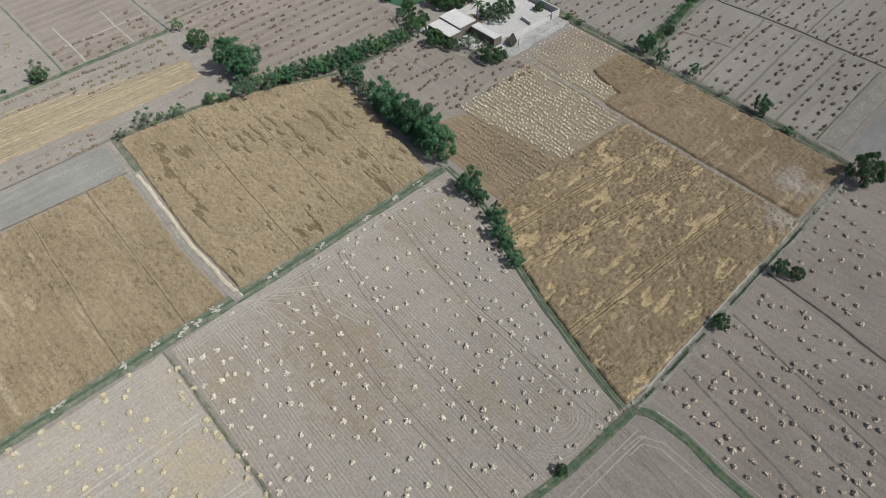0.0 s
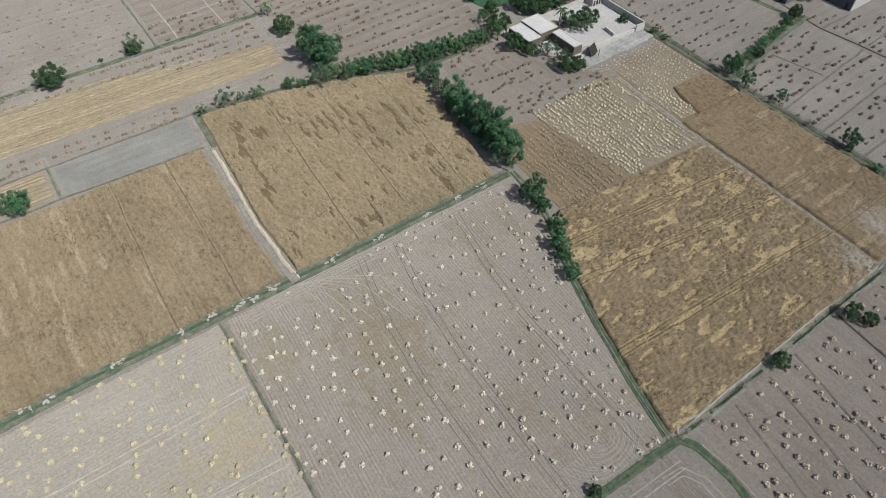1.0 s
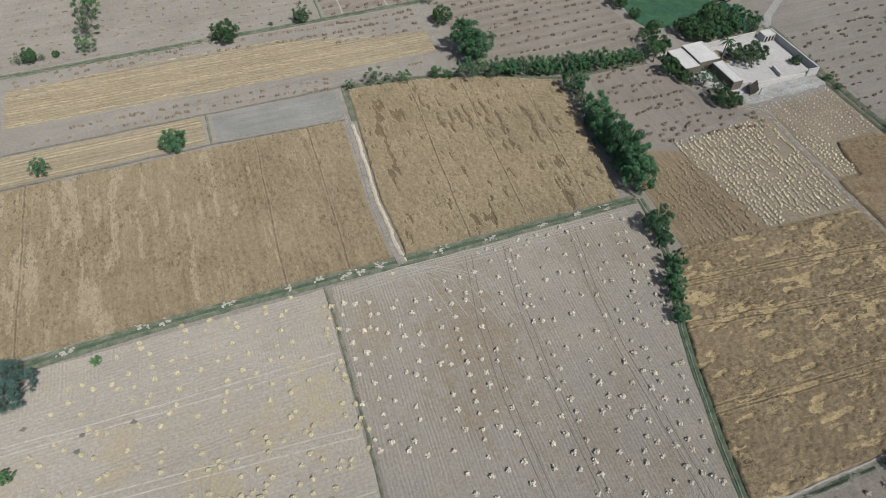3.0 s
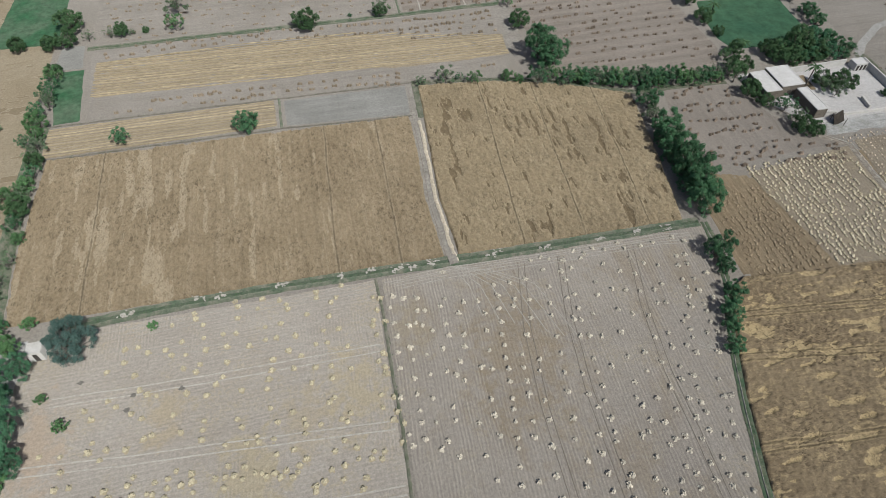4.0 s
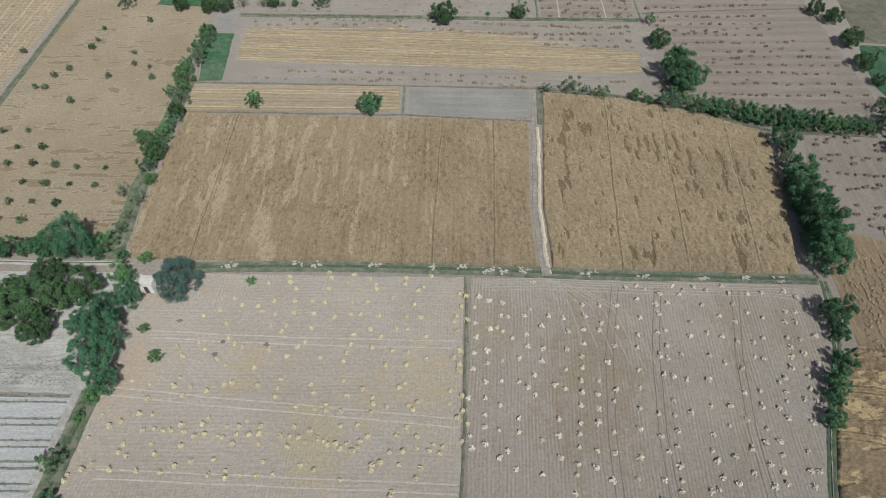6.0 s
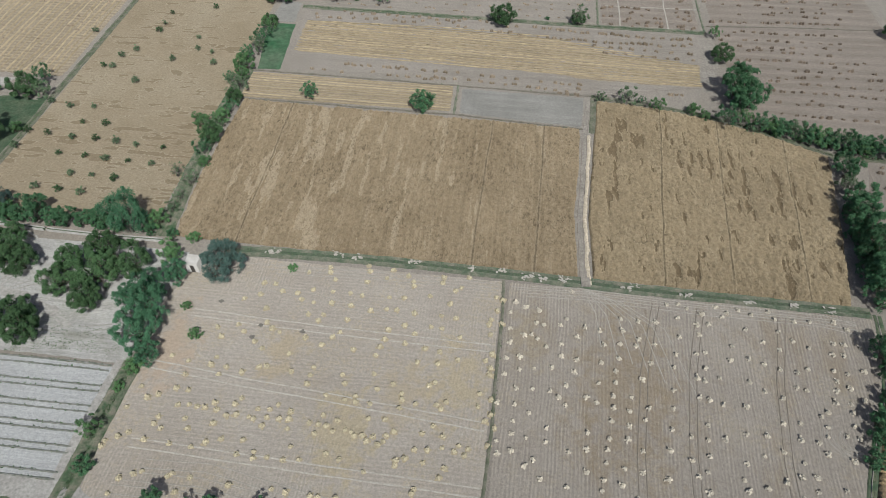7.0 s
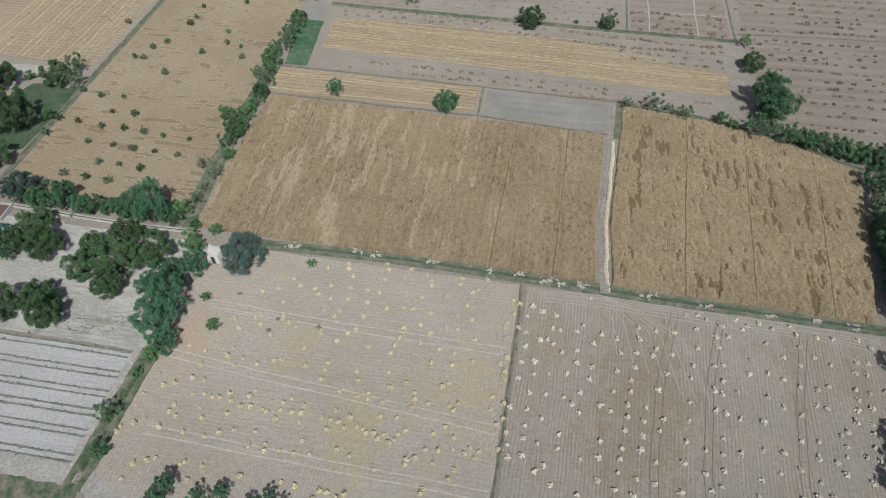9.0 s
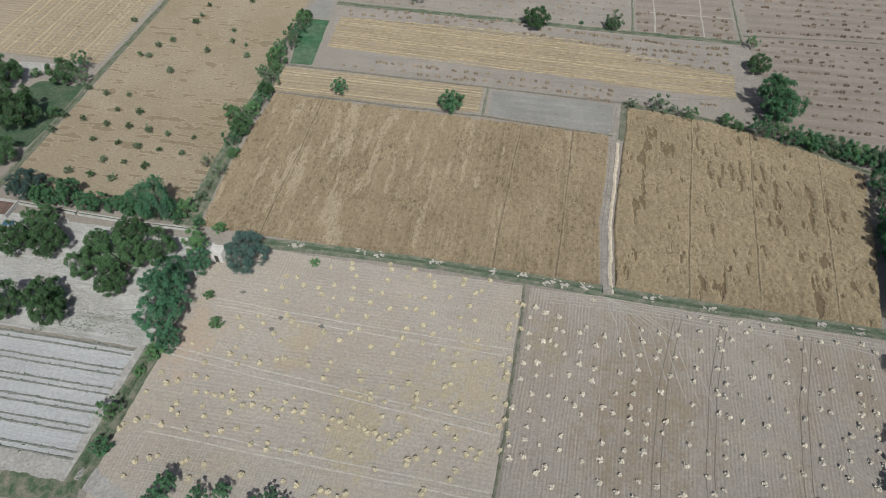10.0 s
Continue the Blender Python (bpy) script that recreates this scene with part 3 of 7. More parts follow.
# stubble and bare fields
sheet("field_margin", [(58.5, 13.6), (77.0, 60.5), (83.5, 87)], [(143.6, 13.4), (144.0, 62), (144.4, 93.5)], 1.2, flat(-0.012, 0.012, 60), M_CUT, label="brown trampled margins between the wheat plots", category="field")
sheet("field_stook", [(4.6, 13), (4.8, 50), (6.0, 77)], beside(FENCE_BANK, 0.55), 0.55, flat(0.03, 0.02, 1, 0.8), M_STUBBLE, label="grey-brown stubble field with drill rows", category="field")
sheet("field_pale", [(-58.0, 22), (-59.0, 33), (-58.6, 52), (-59.4, 64), (-58.0, 70), (-56.0, 77)], [(4.0, 13), (4.2, 50), (5.2, 77)], 0.6, flat(0.03, 0.04, 2, 0.8), M_PALE, label="pale stubble field with scattered yellow straw", category="field")
sheet("field_house_side", [(82.2, 91.8), (83.0, 107), (87.5, 122.6)], [(121.5, 93.4), (110, 106), (105.5, 121)], 0.7, furrowed(0.02, 0.03, "y", 3), M_PINK_Y, label="rosy brown field below the compound", category="field")
sheet("field_sheaf", [(96.5, 60.0), (92.2, 88.6), (93.5, 89.0)], [(119.2, 58.5), (119.8, 78), (121.6, 92.6)], 0.6, furrowed(0.03, 0.04, "y", 4), M_SHEAFGROUND, label="cut field strewn with pale sheaves", category="field")
sheet("field_sheaf", [(121.6, 66.8), (121.2, 80), (123.6, 94)], [(143.4, 66.8), (143.6, 80), (144.4, 94.5)], 0.6, furrowed(0.025, 0.04, "y", 5), M_SHEAFGROUND, label="cut field with rows of small brown sheaves", category="field")
sheet("field_cut_corner", [(76.4, 62), (78.0, 80), (81.8, 91.2)], [(96.2, 60.2), (94, 75), (92.0, 88.4)], 0.5, furrowed(0.04, 0.08, "y", 6), M_CUT, label="brown cut wheat lying in short swathes", category="field", wobble=0.4)
sheet("field_dark", [(59.4, -60), (58.8, -8), (60.0, 4), (60.6, 11.5)], [(91, -60), (97.2, -13), (100.2, 11.8)], 0.7, furrowed(0.02, 0.03, "y", 7), M_DARK, label="dark brown field with wheat stooks", category="field")
sheet("field_dark", [(92.2, -60), (98.4, -13), (101.4, 11.4)], [(131, -60), (139.5, -10), (142.0, 11.6)], 0.7, furrowed(0.03, 0.03, "y", 8), M_DARK, label="dark brown field beyond the cross ditch", category="field")
sheet("field_fallow", [(2, -50), (3, 8), (4, 11.5)], [(56.5, -50), (56.8, -8), (56.2, 9), (54.5, 11.6)], 0.7, furrowed(0.02, 0.05, "y", 9), M_PLOUGH, label="bare fallow field with wheel marks", category="field")
sheet("field_grey", [(-9.2, 127.8), (-9.4, 138.4)], [(22.0, 125.8), (22.4, 138.2)], 0.7, flat(0.03, 0.03, 10), M_GREY, label="levelled bare grey plot", category="field")
sheet("field_rows", [(-65.5, 127.6), (-65.5, 139)], [(-11.0, 128.2), (-11.2, 139)], 0.6, furrowed(0.03, 0.04, "x", 11, 1.6), M_ROWS, label="narrow raked straw plot with long rows", category="field")
sheet("field_rows", [(-56.5, 149.2), (-27.8, 149.2), (-7, 148.4), (11, 147.0), (26, 145.6), (53.2, 146.0)], [(-58.0, 165.6), (-25, 165.2), (7.7, 165.8), (18.2, 164.0), (31, 158.8), (54.0, 156.3)], 0.6, furrowed(0.03, 0.04, "x", 40, 1.4), M_STRIP, label="band of raked straw rows in the strip field", category="field", wobble=0.6)
sheet("field_strip", [(-57.0, 140.6), (-59.6, 172)], [(54.5, 146.5), (56.2, 171.6)], 0.7, furrowed(0.0, 0.03, "x", 12, 1.6), M_PINK, label="harvested strip field with straw rows", category="field")
sheet("field_strip", [(-9.4, 139.2), (-9.8, 143.5)], [(24.2, 139.4), (54.3, 146.2)], 0.7, furrowed(0.02, 0.03, "x", 13, 1.6), M_PINK, label="bare headland of the strip field", category="field")
sheet("field_north", [(-60, 174), (-62, 240)], [(26.4, 173.4), (26.6, 240)], 1.0, flat(0.03, 0.05, 14), M_PINK, label="rosy harvested field", category="field")
sheet("field_north", [(28.0, 173.4), (28.0, 240)], [(56.4, 174), (57.0, 240)], 1.0, flat(0.04, 0.05, 15), M_FARSOIL, label="brown harvested field", category="field")
sheet("field_far_stooks", [(62.5, 133), (60.5, 150), (58.6, 240)], [(104.5, 125.5), (111.2, 136), (110.6, 150), (110.3, 166), (108, 240)], 1.0, furrowed(0.03, 0.03, "x", 16), M_FARSOIL, label="rosy brown field with rows of stooks", category="field")
sheet("field_orchard", [(-112.0, 84), (-111.4, 120), (-110.4, 230)], [(-68.6, 83.5), (-69.0, 130), (-69.2, 230)], 0.6, flat(0.05, 0.09, 17, 0.7), M_TAN, lodged=lodging(-0.015, 1.0, "x", 70, 0.20, lambda x, y: 0.09 * np.exp(-((y - 108) / 16) ** 2)), label="dry cut field between young orchard trees", category="field")
sheet("field_left_straw", [(-220, 131), (-220, 260)], [(-114, 130), (-113, 260)], 1.0, furrowed(0.04, 0.08, "y", 18, 3.3), M_ROWS, label="straw field with long raked rows", category="field")
sheet("field_east", [(146.6, 22), (146.8, 70)], [(186, 24), (187.5, 76)], 0.8, flat(0.025, 0.03, 19), M_PINK_E, label="rosy grey field with small dark stooks", category="field")
sheet("field_east", [(147.2, 72), (148.5, 96), (149, 170)], [(188, 79), (196, 100), (205, 170)], 0.9, flat(0.025, 0.03, 20), M_PINK, label="rosy field with small stooks behind the compound", category="field")
sheet("field_east", [(188.6, 24), (190, 76), (193, 110)], [(330, 24), (330, 76), (330, 110)], 1.2, flat(0.025, 0.03, 21), M_PINK_E, label="far rosy field with stooks", category="field")
sheet("field_grey", [(147.2, -40), (147.4, 17)], [(320, -40), (320, 17)], 1.2, flat(0.03, 0.04, 22), M_GREY, label="bare grey field past the lane", category="field")
sheet("yard_farm", [(-125, 50.7), (-122, 77)], [(-60.5, 50.3), (-58.4, 77)], 0.7, flat(0.05, 0.09, 23, 0.3), M_YARD, label="trodden pale farmyard earth", category="yard")
sheet("field_beds", [(-125, 28.8), (-122, 50.5)], [(-62.6, 29.2), (-62.2, 50.0)], 0.7, flat(0.02, 0.03, 24), M_BED, label="pale levelled planting beds", category="field")
sheet("yard_compound", [(118, 100.5), (109.5, 113), (109.5, 124)], [(144.4, 101.4), (144.6, 110), (146, 122)], 0.7, flat(0.45, 0.06, 25), M_COURT, label="pale swept courtyard earth", category="yard")
sheet("yard_earth", [(121.4, 112), (121.8, 120)], [(126.5, 113), (127, 119.6)], 0.6, flat(0.5, 0.06, 34), M_CUT, label="reddish brown dug earth in the court", category="yard", wobble=0.8)
sheet("verge_rubble", [(118.0, 96.5), (120.5, 101.0)], [(144.6, 96.6), (144.2, 102)], 0.5, flat(0.22, 0.25, 26, 0.8), M_YARD, label="heaped pale rubble below the wall", category="rubble", wobble=0.8)
sheet("ground_turf", [(-128, 96), (-131, 112), (-126, 121)], [(-113.6, 96), (-112.8, 110), (-112.0, 122)], 0.7, flat(0.05, 0.12, 27), M_TURF, label="rough green turf beside the lane", category="grass")
sheet("ground_turf", [(-74, 22.0), (-72.8, 26.4)], [(-58.5, 22.4), (-59.8, 26.2)], 0.5, flat(0.10, 0.18, 28, 0.8), M_WEEDS, label="weedy green corner", category="grass")
sheet("field_fodder", [(-64.5, 140.2), (-68.2, 163)], [(-58.2, 140.4), (-60.0, 163)], 0.6, flat(0.22, 0.12, 29, 1.5), M_GREENCROP, label="dense green fodder plot", category="field", kind="stuff")
sheet("field_grey", [(-68.2, 163.4), (-67.5, 176)], [(-60.2, 163.4), (-61, 175)], 0.8, flat(0.03, 0.03, 30), M_GREY, label="small bare grey plot", category="field")
sheet("field_fodder", [(-87, 177.5), (-85, 215)], [(-68.5, 176.5), (-69.4, 215)], 0.8, flat(0.2, 0.12, 31, 1.2), M_GREENCROP, label="green fodder plot by the trees", category="field", kind="stuff")
sheet("field_cut", [(116.6, 162.0), (117.4, 168), (120, 190)], [(142.7, 159.4), (143.6, 165), (147, 190)], 0.9, flat(0.03, 0.05, 35), M_THINFODDER, label="bare brown upper part of the fodder plot", category="field")
sheet("field_fodder", [(114.6, 135.0), (112.8, 141.5), (114.2, 152), (116.4, 161.4)], [(137, 133.5), (141.0, 142), (141.6, 149), (142.6, 159)], 0.8, flat(0.15, 0.1, 32, 0.8), M_PALEGREEN, label="patchy green fodder plot behind the compound", category="field", kind="stuff")
sheet("lane_yard", [(-140, 100), (-136, 128)], [(-129, 98), (-132, 113), (-125.5, 129)], 0.8, flat(0.06, 0.06, 33), M_DUST, label="pale dusty lane", category="lane")

# standing wheat
TRACKS_A = ((38.0, 0.08, 100), (51.4, 0.085, 100), (66.1, 0.10, 100))
TRACKS_B = ((-50.5, 0.0, 100), (-1.2, 0.033, 100), (11.5, 0.03, 100))
TRACKS_C = ((50.4, -0.117, 96), (40.7, -0.151, 95), (26.3, -0.08, 94))


def spread(x, y, spots):
    """Sum of soft blots (x, y, reach across, reach along, weight)."""
    return sum(k * np.exp(-((x - a) / rx) ** 2 - ((y - b) / ry) ** 2) for a, b, rx, ry, k in spots)


LAID_A = ((30.5, 126, 3.2, 9, 0.17), (29.5, 112, 1.8, 7, 0.12), (35.2, 117, 2.2, 7, 0.15), (48.5, 117, 3.5, 8, 0.17), (55.5, 118, 3.2, 8, 0.15), (60.5, 109, 4.0, 9, 0.14), (54.5, 100, 3.0, 5, 0.15), (45.5, 98.5, 3.0, 3, 0.15), (63, 84, 4.5, 4, 0.13), (69, 87, 2.5, 7, 0.14), (40.5, 124, 2.0, 6, 0.11), (66.5, 114, 3.0, 6, 0.11))
LAID_B = ((-43.7, 114, 3.5, 10, 0.17), (-33.5, 114, 2.6, 9, 0.18), (-39, 115, 2.5, 7, 0.14), (-26, 113, 1.6, 9, 0.12), (-38, 91, 3.5, 6, 0.14), (-19.5, 96, 2.5, 9, 0.15), (-48.7, 88, 2.0, 8, 0.10), (-16, 104, 1.8, 8, 0.10), (-57, 104, 4, 12, 0.12), (-49, 104, 3, 9, 0.11), (-10, 121, 5, 3, 0.10), (0, 84, 9, 3, 0.06), (-30, 100, 20, 20, 0.02), (8, 103, 14, 30, -0.12))
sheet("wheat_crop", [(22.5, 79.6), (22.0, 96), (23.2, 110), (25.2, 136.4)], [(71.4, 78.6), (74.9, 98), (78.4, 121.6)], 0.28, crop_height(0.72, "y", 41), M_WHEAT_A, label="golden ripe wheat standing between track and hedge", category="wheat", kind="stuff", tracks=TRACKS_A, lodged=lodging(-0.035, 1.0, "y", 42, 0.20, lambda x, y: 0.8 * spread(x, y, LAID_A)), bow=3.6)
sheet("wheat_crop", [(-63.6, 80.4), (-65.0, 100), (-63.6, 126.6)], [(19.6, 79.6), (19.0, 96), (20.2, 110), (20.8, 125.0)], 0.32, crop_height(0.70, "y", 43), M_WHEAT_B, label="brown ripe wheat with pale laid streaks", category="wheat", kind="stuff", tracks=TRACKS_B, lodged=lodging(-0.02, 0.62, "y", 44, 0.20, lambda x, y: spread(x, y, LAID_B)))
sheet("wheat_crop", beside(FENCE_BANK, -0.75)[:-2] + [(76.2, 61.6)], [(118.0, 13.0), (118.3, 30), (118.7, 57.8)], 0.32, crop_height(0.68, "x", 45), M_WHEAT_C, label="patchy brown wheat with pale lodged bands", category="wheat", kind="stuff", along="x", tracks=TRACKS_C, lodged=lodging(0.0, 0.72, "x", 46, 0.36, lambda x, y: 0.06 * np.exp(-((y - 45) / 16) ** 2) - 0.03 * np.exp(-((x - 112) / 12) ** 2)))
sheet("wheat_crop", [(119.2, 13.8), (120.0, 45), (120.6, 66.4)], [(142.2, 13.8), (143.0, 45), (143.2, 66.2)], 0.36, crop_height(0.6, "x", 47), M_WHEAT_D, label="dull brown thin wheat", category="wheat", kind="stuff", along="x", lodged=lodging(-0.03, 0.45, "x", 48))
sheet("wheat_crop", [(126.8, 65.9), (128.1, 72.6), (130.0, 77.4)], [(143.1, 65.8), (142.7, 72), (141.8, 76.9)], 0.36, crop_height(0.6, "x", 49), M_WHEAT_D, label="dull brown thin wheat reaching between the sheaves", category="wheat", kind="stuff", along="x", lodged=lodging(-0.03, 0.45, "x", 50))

# ---------------- ditches, banks and tracks ----------------
DITCH = ((-1.9, -0.05), (-1.3, 0.28), (-0.85, 0.30), (-0.4, 0.05), (0.4, 0.05), (0.85, 0.32), (1.3, 0.28), (1.9, -0.05))
NARROW = ((-1.0, -0.05), (-0.65, 0.22), (-0.3, 0.06), (0.3, 0.06), (0.65, 0.24), (1.0, -0.05))
BUND = ((-0.30, -0.05), (-0.14, 0.18), (0.14, 0.18), (0.30, -0.05))
LANE = ((-1.3, -0.02), (-0.9, 0.06), (-0.5, 0.05), (0, 0.10), (0.5, 0.05), (0.9, 0.06), (1.3, -0.02))
CANAL = [(-52, 78.0), (-45, 78.5), (-28, 79.0), (-12, 79.1), (4, 78.8), (19, 78.4), (30, 77.9), (55, 77.6), (74.5, 77.4)]


def grass(pts, width, per_metre, size=0.35, mat=M_GRASS, seed=0, label="tufts of green bank grass", avoid=()):
    """Tufts of a few blades along a line, one mesh."""
    rng = np.random.default_rng(seed)
    n = int(length_of(pts) * per_metre)
    s = rng.random(n)
    p = along_line(pts, s)
    q = along_line(pts, np.minimum(1, s + 0.002)) - along_line(pts, np.maximum(0, s - 0.002))
    q /= np.linalg.norm(q, axis=1)[:, None] + 1e-9
    p = p + np.c_[-q[:, 1], q[:, 0]] * ((rng.random(n) - 0.5) * width)[:, None]
    keep = fbm(p[:, 0] * 0.22, p[:, 1] * 0.22, seed + 1) > 0.33
    verts, faces = [], []
    for x, y in p[keep]:
        for _ in range(3):
            a, h, w_ = rng.random() * 6.283, size * (0.6 + 0.8 * rng.random()), size * (0.35 + 0.4 * rng.random())
            c, d = math.cos(a), math.sin(a)
            lx, ly = (rng.random(2) - 0.5) * size * 3.2
            k = len(verts)
            verts += [(x - c * w_, y - d * w_, 0.02), (x + c * w_, y + d * w_, 0.02), (x + c * w_ * 0.5 + lx, y + d * w_ * 0.5 + ly, 0.10 + h * 0.55), (x - c * w_ * 0.7 + lx, y - d * w_ * 0.7 + ly, 0.10 + h * 0.4)]
            faces.append((k, k + 1, k + 2, k + 3))
    return tagged(made("grass_tufts", verts, faces, mat), label, "grass", kind="stuff")


def ditch(pts, profile=DITCH, green=1.0, seed=0, label="earth ditch with grassy banks", width=2.2):
    mat = M_GREENBANK if "green grass" in label or label.startswith("grassy ditch") else M_WEEDS if label.startswith("weedy") else M_CANALBANK if green >= 1.2 else M_SILTBANK if label.startswith("pale") else M_DARKBUND if label.startswith("dark") else M_BANK if "thin grass" in label else M_BUND if profile is BUND else M_BANK
    if mat is M_GREENBANK:
        profile, green = tuple((a * 0.8, h) for a, h in profile), green * 0.25
    ribbon("ditch", pts, profile, mat, 0.6, 0.08, seed, label=label, category="ditch")
    if green:
        grass(pts, width, 38 * green * width / 2.2 * (0.5 if profile is BUND else 1.0), 0.085 if profile is BUND else 0.105, seed=seed + 3)


ribbon("canal_bed", CANAL, ((-0.5, 0.10), (0, 0.09), (0.5, 0.10)), M_MUDBED, 0.8, 0.02, 1, label="dark green weedy canal bed", category="canal", wander=0.0)
ribbon("canal_bank", CANAL, tuple((a * 0.74, h) for a, h in DITCH), M_CANALBANK, 0.6, 0.08, 2, label="earth canal with grassy banks", category="canal", wander=0.05)
grass(CANAL, 2.2, 40, 0.10, seed=5)
FIELD_DITCHES = (
    (FENCE_BANK, NARROW, 1.5, "narrow ditch with green grass"),
    ([(4.9, 77), (5.0, 62), (4.6, 50), (4.3, 41), (3.9, 33), (3.2, 13)], BUND, 0.7, "low field bund with thin grass"),
    ([(57.2, 12.2), (41.5, 13.0), (32.5, 14.4), (3, 12.5)], NARROW, 1.3, "grassy ditch at the field's foot"),
    ([(57.0, 12.2), (58.6, 9.5), (59.0, 3.0), (58.0, -3), (57.6, -10), (58, -60)], NARROW, 1.3, "curving ditch with green grass"),
    ([(57.6, 12.2), (65.8, 12.2), (82, 12.2), (100, 12.4), (117, 12.2), (141.5, 12.6)], NARROW, 1.1, "pale ditch between wheat and dark field"),
    ([(143.2, 13), (144.6, 28.5), (144.6, 46), (144.9, 67), (145.8, 95), (147.8, 125)], DITCH, 0.9, "ditch with bushes along the field"),
    ([(100.8, 11), (99.2, -3), (97.6, -14), (91.6, -60)], BUND, 0.3, "dark cross bund"),
    ([(-60.4, 172.8), (0, 172.6), (27, 172.4), (57.2, 172.8)], NARROW, 1.2, "green ditch across the north fields"),
    ([(57.4, 172.5), (57.8, 240)], BUND, 1.2, "thin grassy ditch running north"),
    ([(27.2, 173), (27.4, 240)], BUND, 1.2, "thin grassy ditch between north fields"),
    ([(24.0, 138.4), (38, 137.2), (51, 134.2), (64, 130), (79.5, 122.8), (105, 122)], NARROW, 1.0, "ditch below the hedge trees"),
    ([(-66.0, 127.2), (-40, 127.4), (-10, 127.2), (21.5, 125.4)], BUND, 0.8, "grassy bund along the wheat"),
    ([(-10.2, 127.4), (-10.2, 139.2)], BUND, 1.2, "green bund between two plots"),
    ([(-66, 139.6), (-10, 139.2), (24, 138.9)], BUND, 0.5, "dry bund along the strip field"),
    ([(-66.2, 80), (-67.2, 100), (-67.4, 128), (-67.0, 140)], DITCH, 1.0, "weedy overgrown ditch below the tree line"),
    ([(-112.8, 83), (-112.4, 120), (-111.4, 165), (-110.8, 230)], NARROW, 0.8, "straight grassy ditch beside the orchard"),
    ([(164.3, 71.7), (165.6, 65), (167.1, 57.8)], BUND, 0.3, "low bare bund"),
    ([(188.2, 71.8), (200, 71.4)], BUND, 0.3, "low bare bund"),
    ([(190.4, 58.9), (203, 59.5), (240, 60.5)], BUND, 0.3, "low bare bund"),
    ([(189.8, 46.6), (202, 47.0), (240, 48.0)], BUND, 0.3, "low bare bund"),
    ([(184.4, 118), (184.8, 100), (184.9, 90), (185.6, 83)], NARROW, 1.0, "weedy bank beside the path"),
    ([(189.0, 20), (189.2, 48.7), (187.2, 72), (190, 90)], BUND, 0.3, "dark field ditch"),
    ([(58.4, 176.4), (79.4, 178.5), (97.4, 179.6), (108, 180.4)], BUND, 0.8, "narrow green line across the stook rows"),
    ([(146, 71), (158, 73.4), (172, 76.6), (189, 79)], DITCH, 1.3, "green overgrown ditch"),
    ([(-59.6, 51), (-60.2, 40), (-60.4, 30), (-60.8, 25.5)], DITCH, 1.6, "weedy green strip beside the path"),
)
for i, (pts, prof, green, lab) in enumerate(FIELD_DITCHES):
    ditch(pts, prof, green, 20 + i * 7, lab, width=3.4 if prof is DITCH else 0.7 if prof is BUND else 1.7)
# sub-bunds inside fields
for i, (y, rise) in enumerate(((33.4, 1.0), (44.3, 2.5), (54.9, 3.6))):
    ribbon("field_bund", [(146.0, y), (187.5, y + rise)], ((-0.35, 0.0), (-0.1, 0.16), (0.15, 0.15), (0.35, 0.0)), M_BUND, 0.8, 0.04, 60 + i, label="low bund across the field", category="bund")
for i, (xa, xb) in enumerate(((69.8, 57.0), (79.3, 66.0), (86.9, 74.0))):
    ribbon("field_bund", [(xa, 10.6), (xb, -45)], ((-0.3, 0.0), (-0.1, 0.10), (0.12, 0.10), (0.3, 0.0)), M_BUND, 0.8, 0.04, 70 + i, label="low dark bund across the field", category="bund")
for i, line in enumerate(([(-53, 62.6), (-30.8, 61.7), (-10.9, 61.4), (3.6, 61.3)], [(-56, 51.0), (-40, 49.5), (-29.8, 48.8), (-17.9, 47.8), (3.4, 46.2)], [(-54, 36.8), (-28, 36), (3.6, 35.2)])):
    ribbon("field_bund", line, ((-0.45, 0.02), (-0.15, 0.14), (0.2, 0.12), (0.45, 0.02)), M_PALE, 0.8, 0.05, 80 + i, label="low pale bund across the stubble", category="bund")
# the white track and other lanes
TRACK = [(20.9, 77.6), (20.7, 87), (20.4, 95), (21.5, 108), (22.2, 123), (23.6, 138)]
ribbon("farm_track", beside(TRACK, 0.2), LANE, M_TRACK, 0.6, 0.04, 90, label="pale dusty farm track", category="track", wander=0.1)
ribbon("spoil_ridge", beside(TRACK[:-1], -0.75), ((-0.42, 0.0), (-0.15, 0.34), (0.15, 0.32), (0.42, 0.0)), M_CHALK, 0.5, 0.16, 91, label="white ridge of dried silt", category="spoil", wander=0.2)
ribbon("water_channel", [(23.9, 124), (24.3, 131), (24.6, 138.2)], NARROW, M_BANK, 0.5, 0.06, 92, label="small green water channel", category="ditch")
PATH_E = [(116.5, 97), (121.5, 92.4), (120.4, 78.5), (119.6, 60), (119.4, 44), (119.1, 28.8), (118.4, 15.0)]
ribbon("farm_track", PATH_E, tuple((a * 0.6, h) for a, h in LANE), M_PATH, 0.5, 0.10, 93, label="brown rutted track between the wheat fields", category="track", wander=0.12)
ribbon("farm_track", [(-61.6, 51), (-62.3, 40), (-62.6, 29)], LANE, M_DUST, 0.7, 0.04, 95, label="pale footpath by the planting beds", category="track")
ribbon("farm_track", [(-110, 27.4), (-73, 27.8), (-60, 27.4), (-52, 24.5), (-30, 19)], ((-1.8, 0), (-1, 0.07), (0, 0.09), (1, 0.07), (1.8, 0)), M_DUST, 0.8, 0.04, 96, label="dusty lane at the field's corner", category="track")
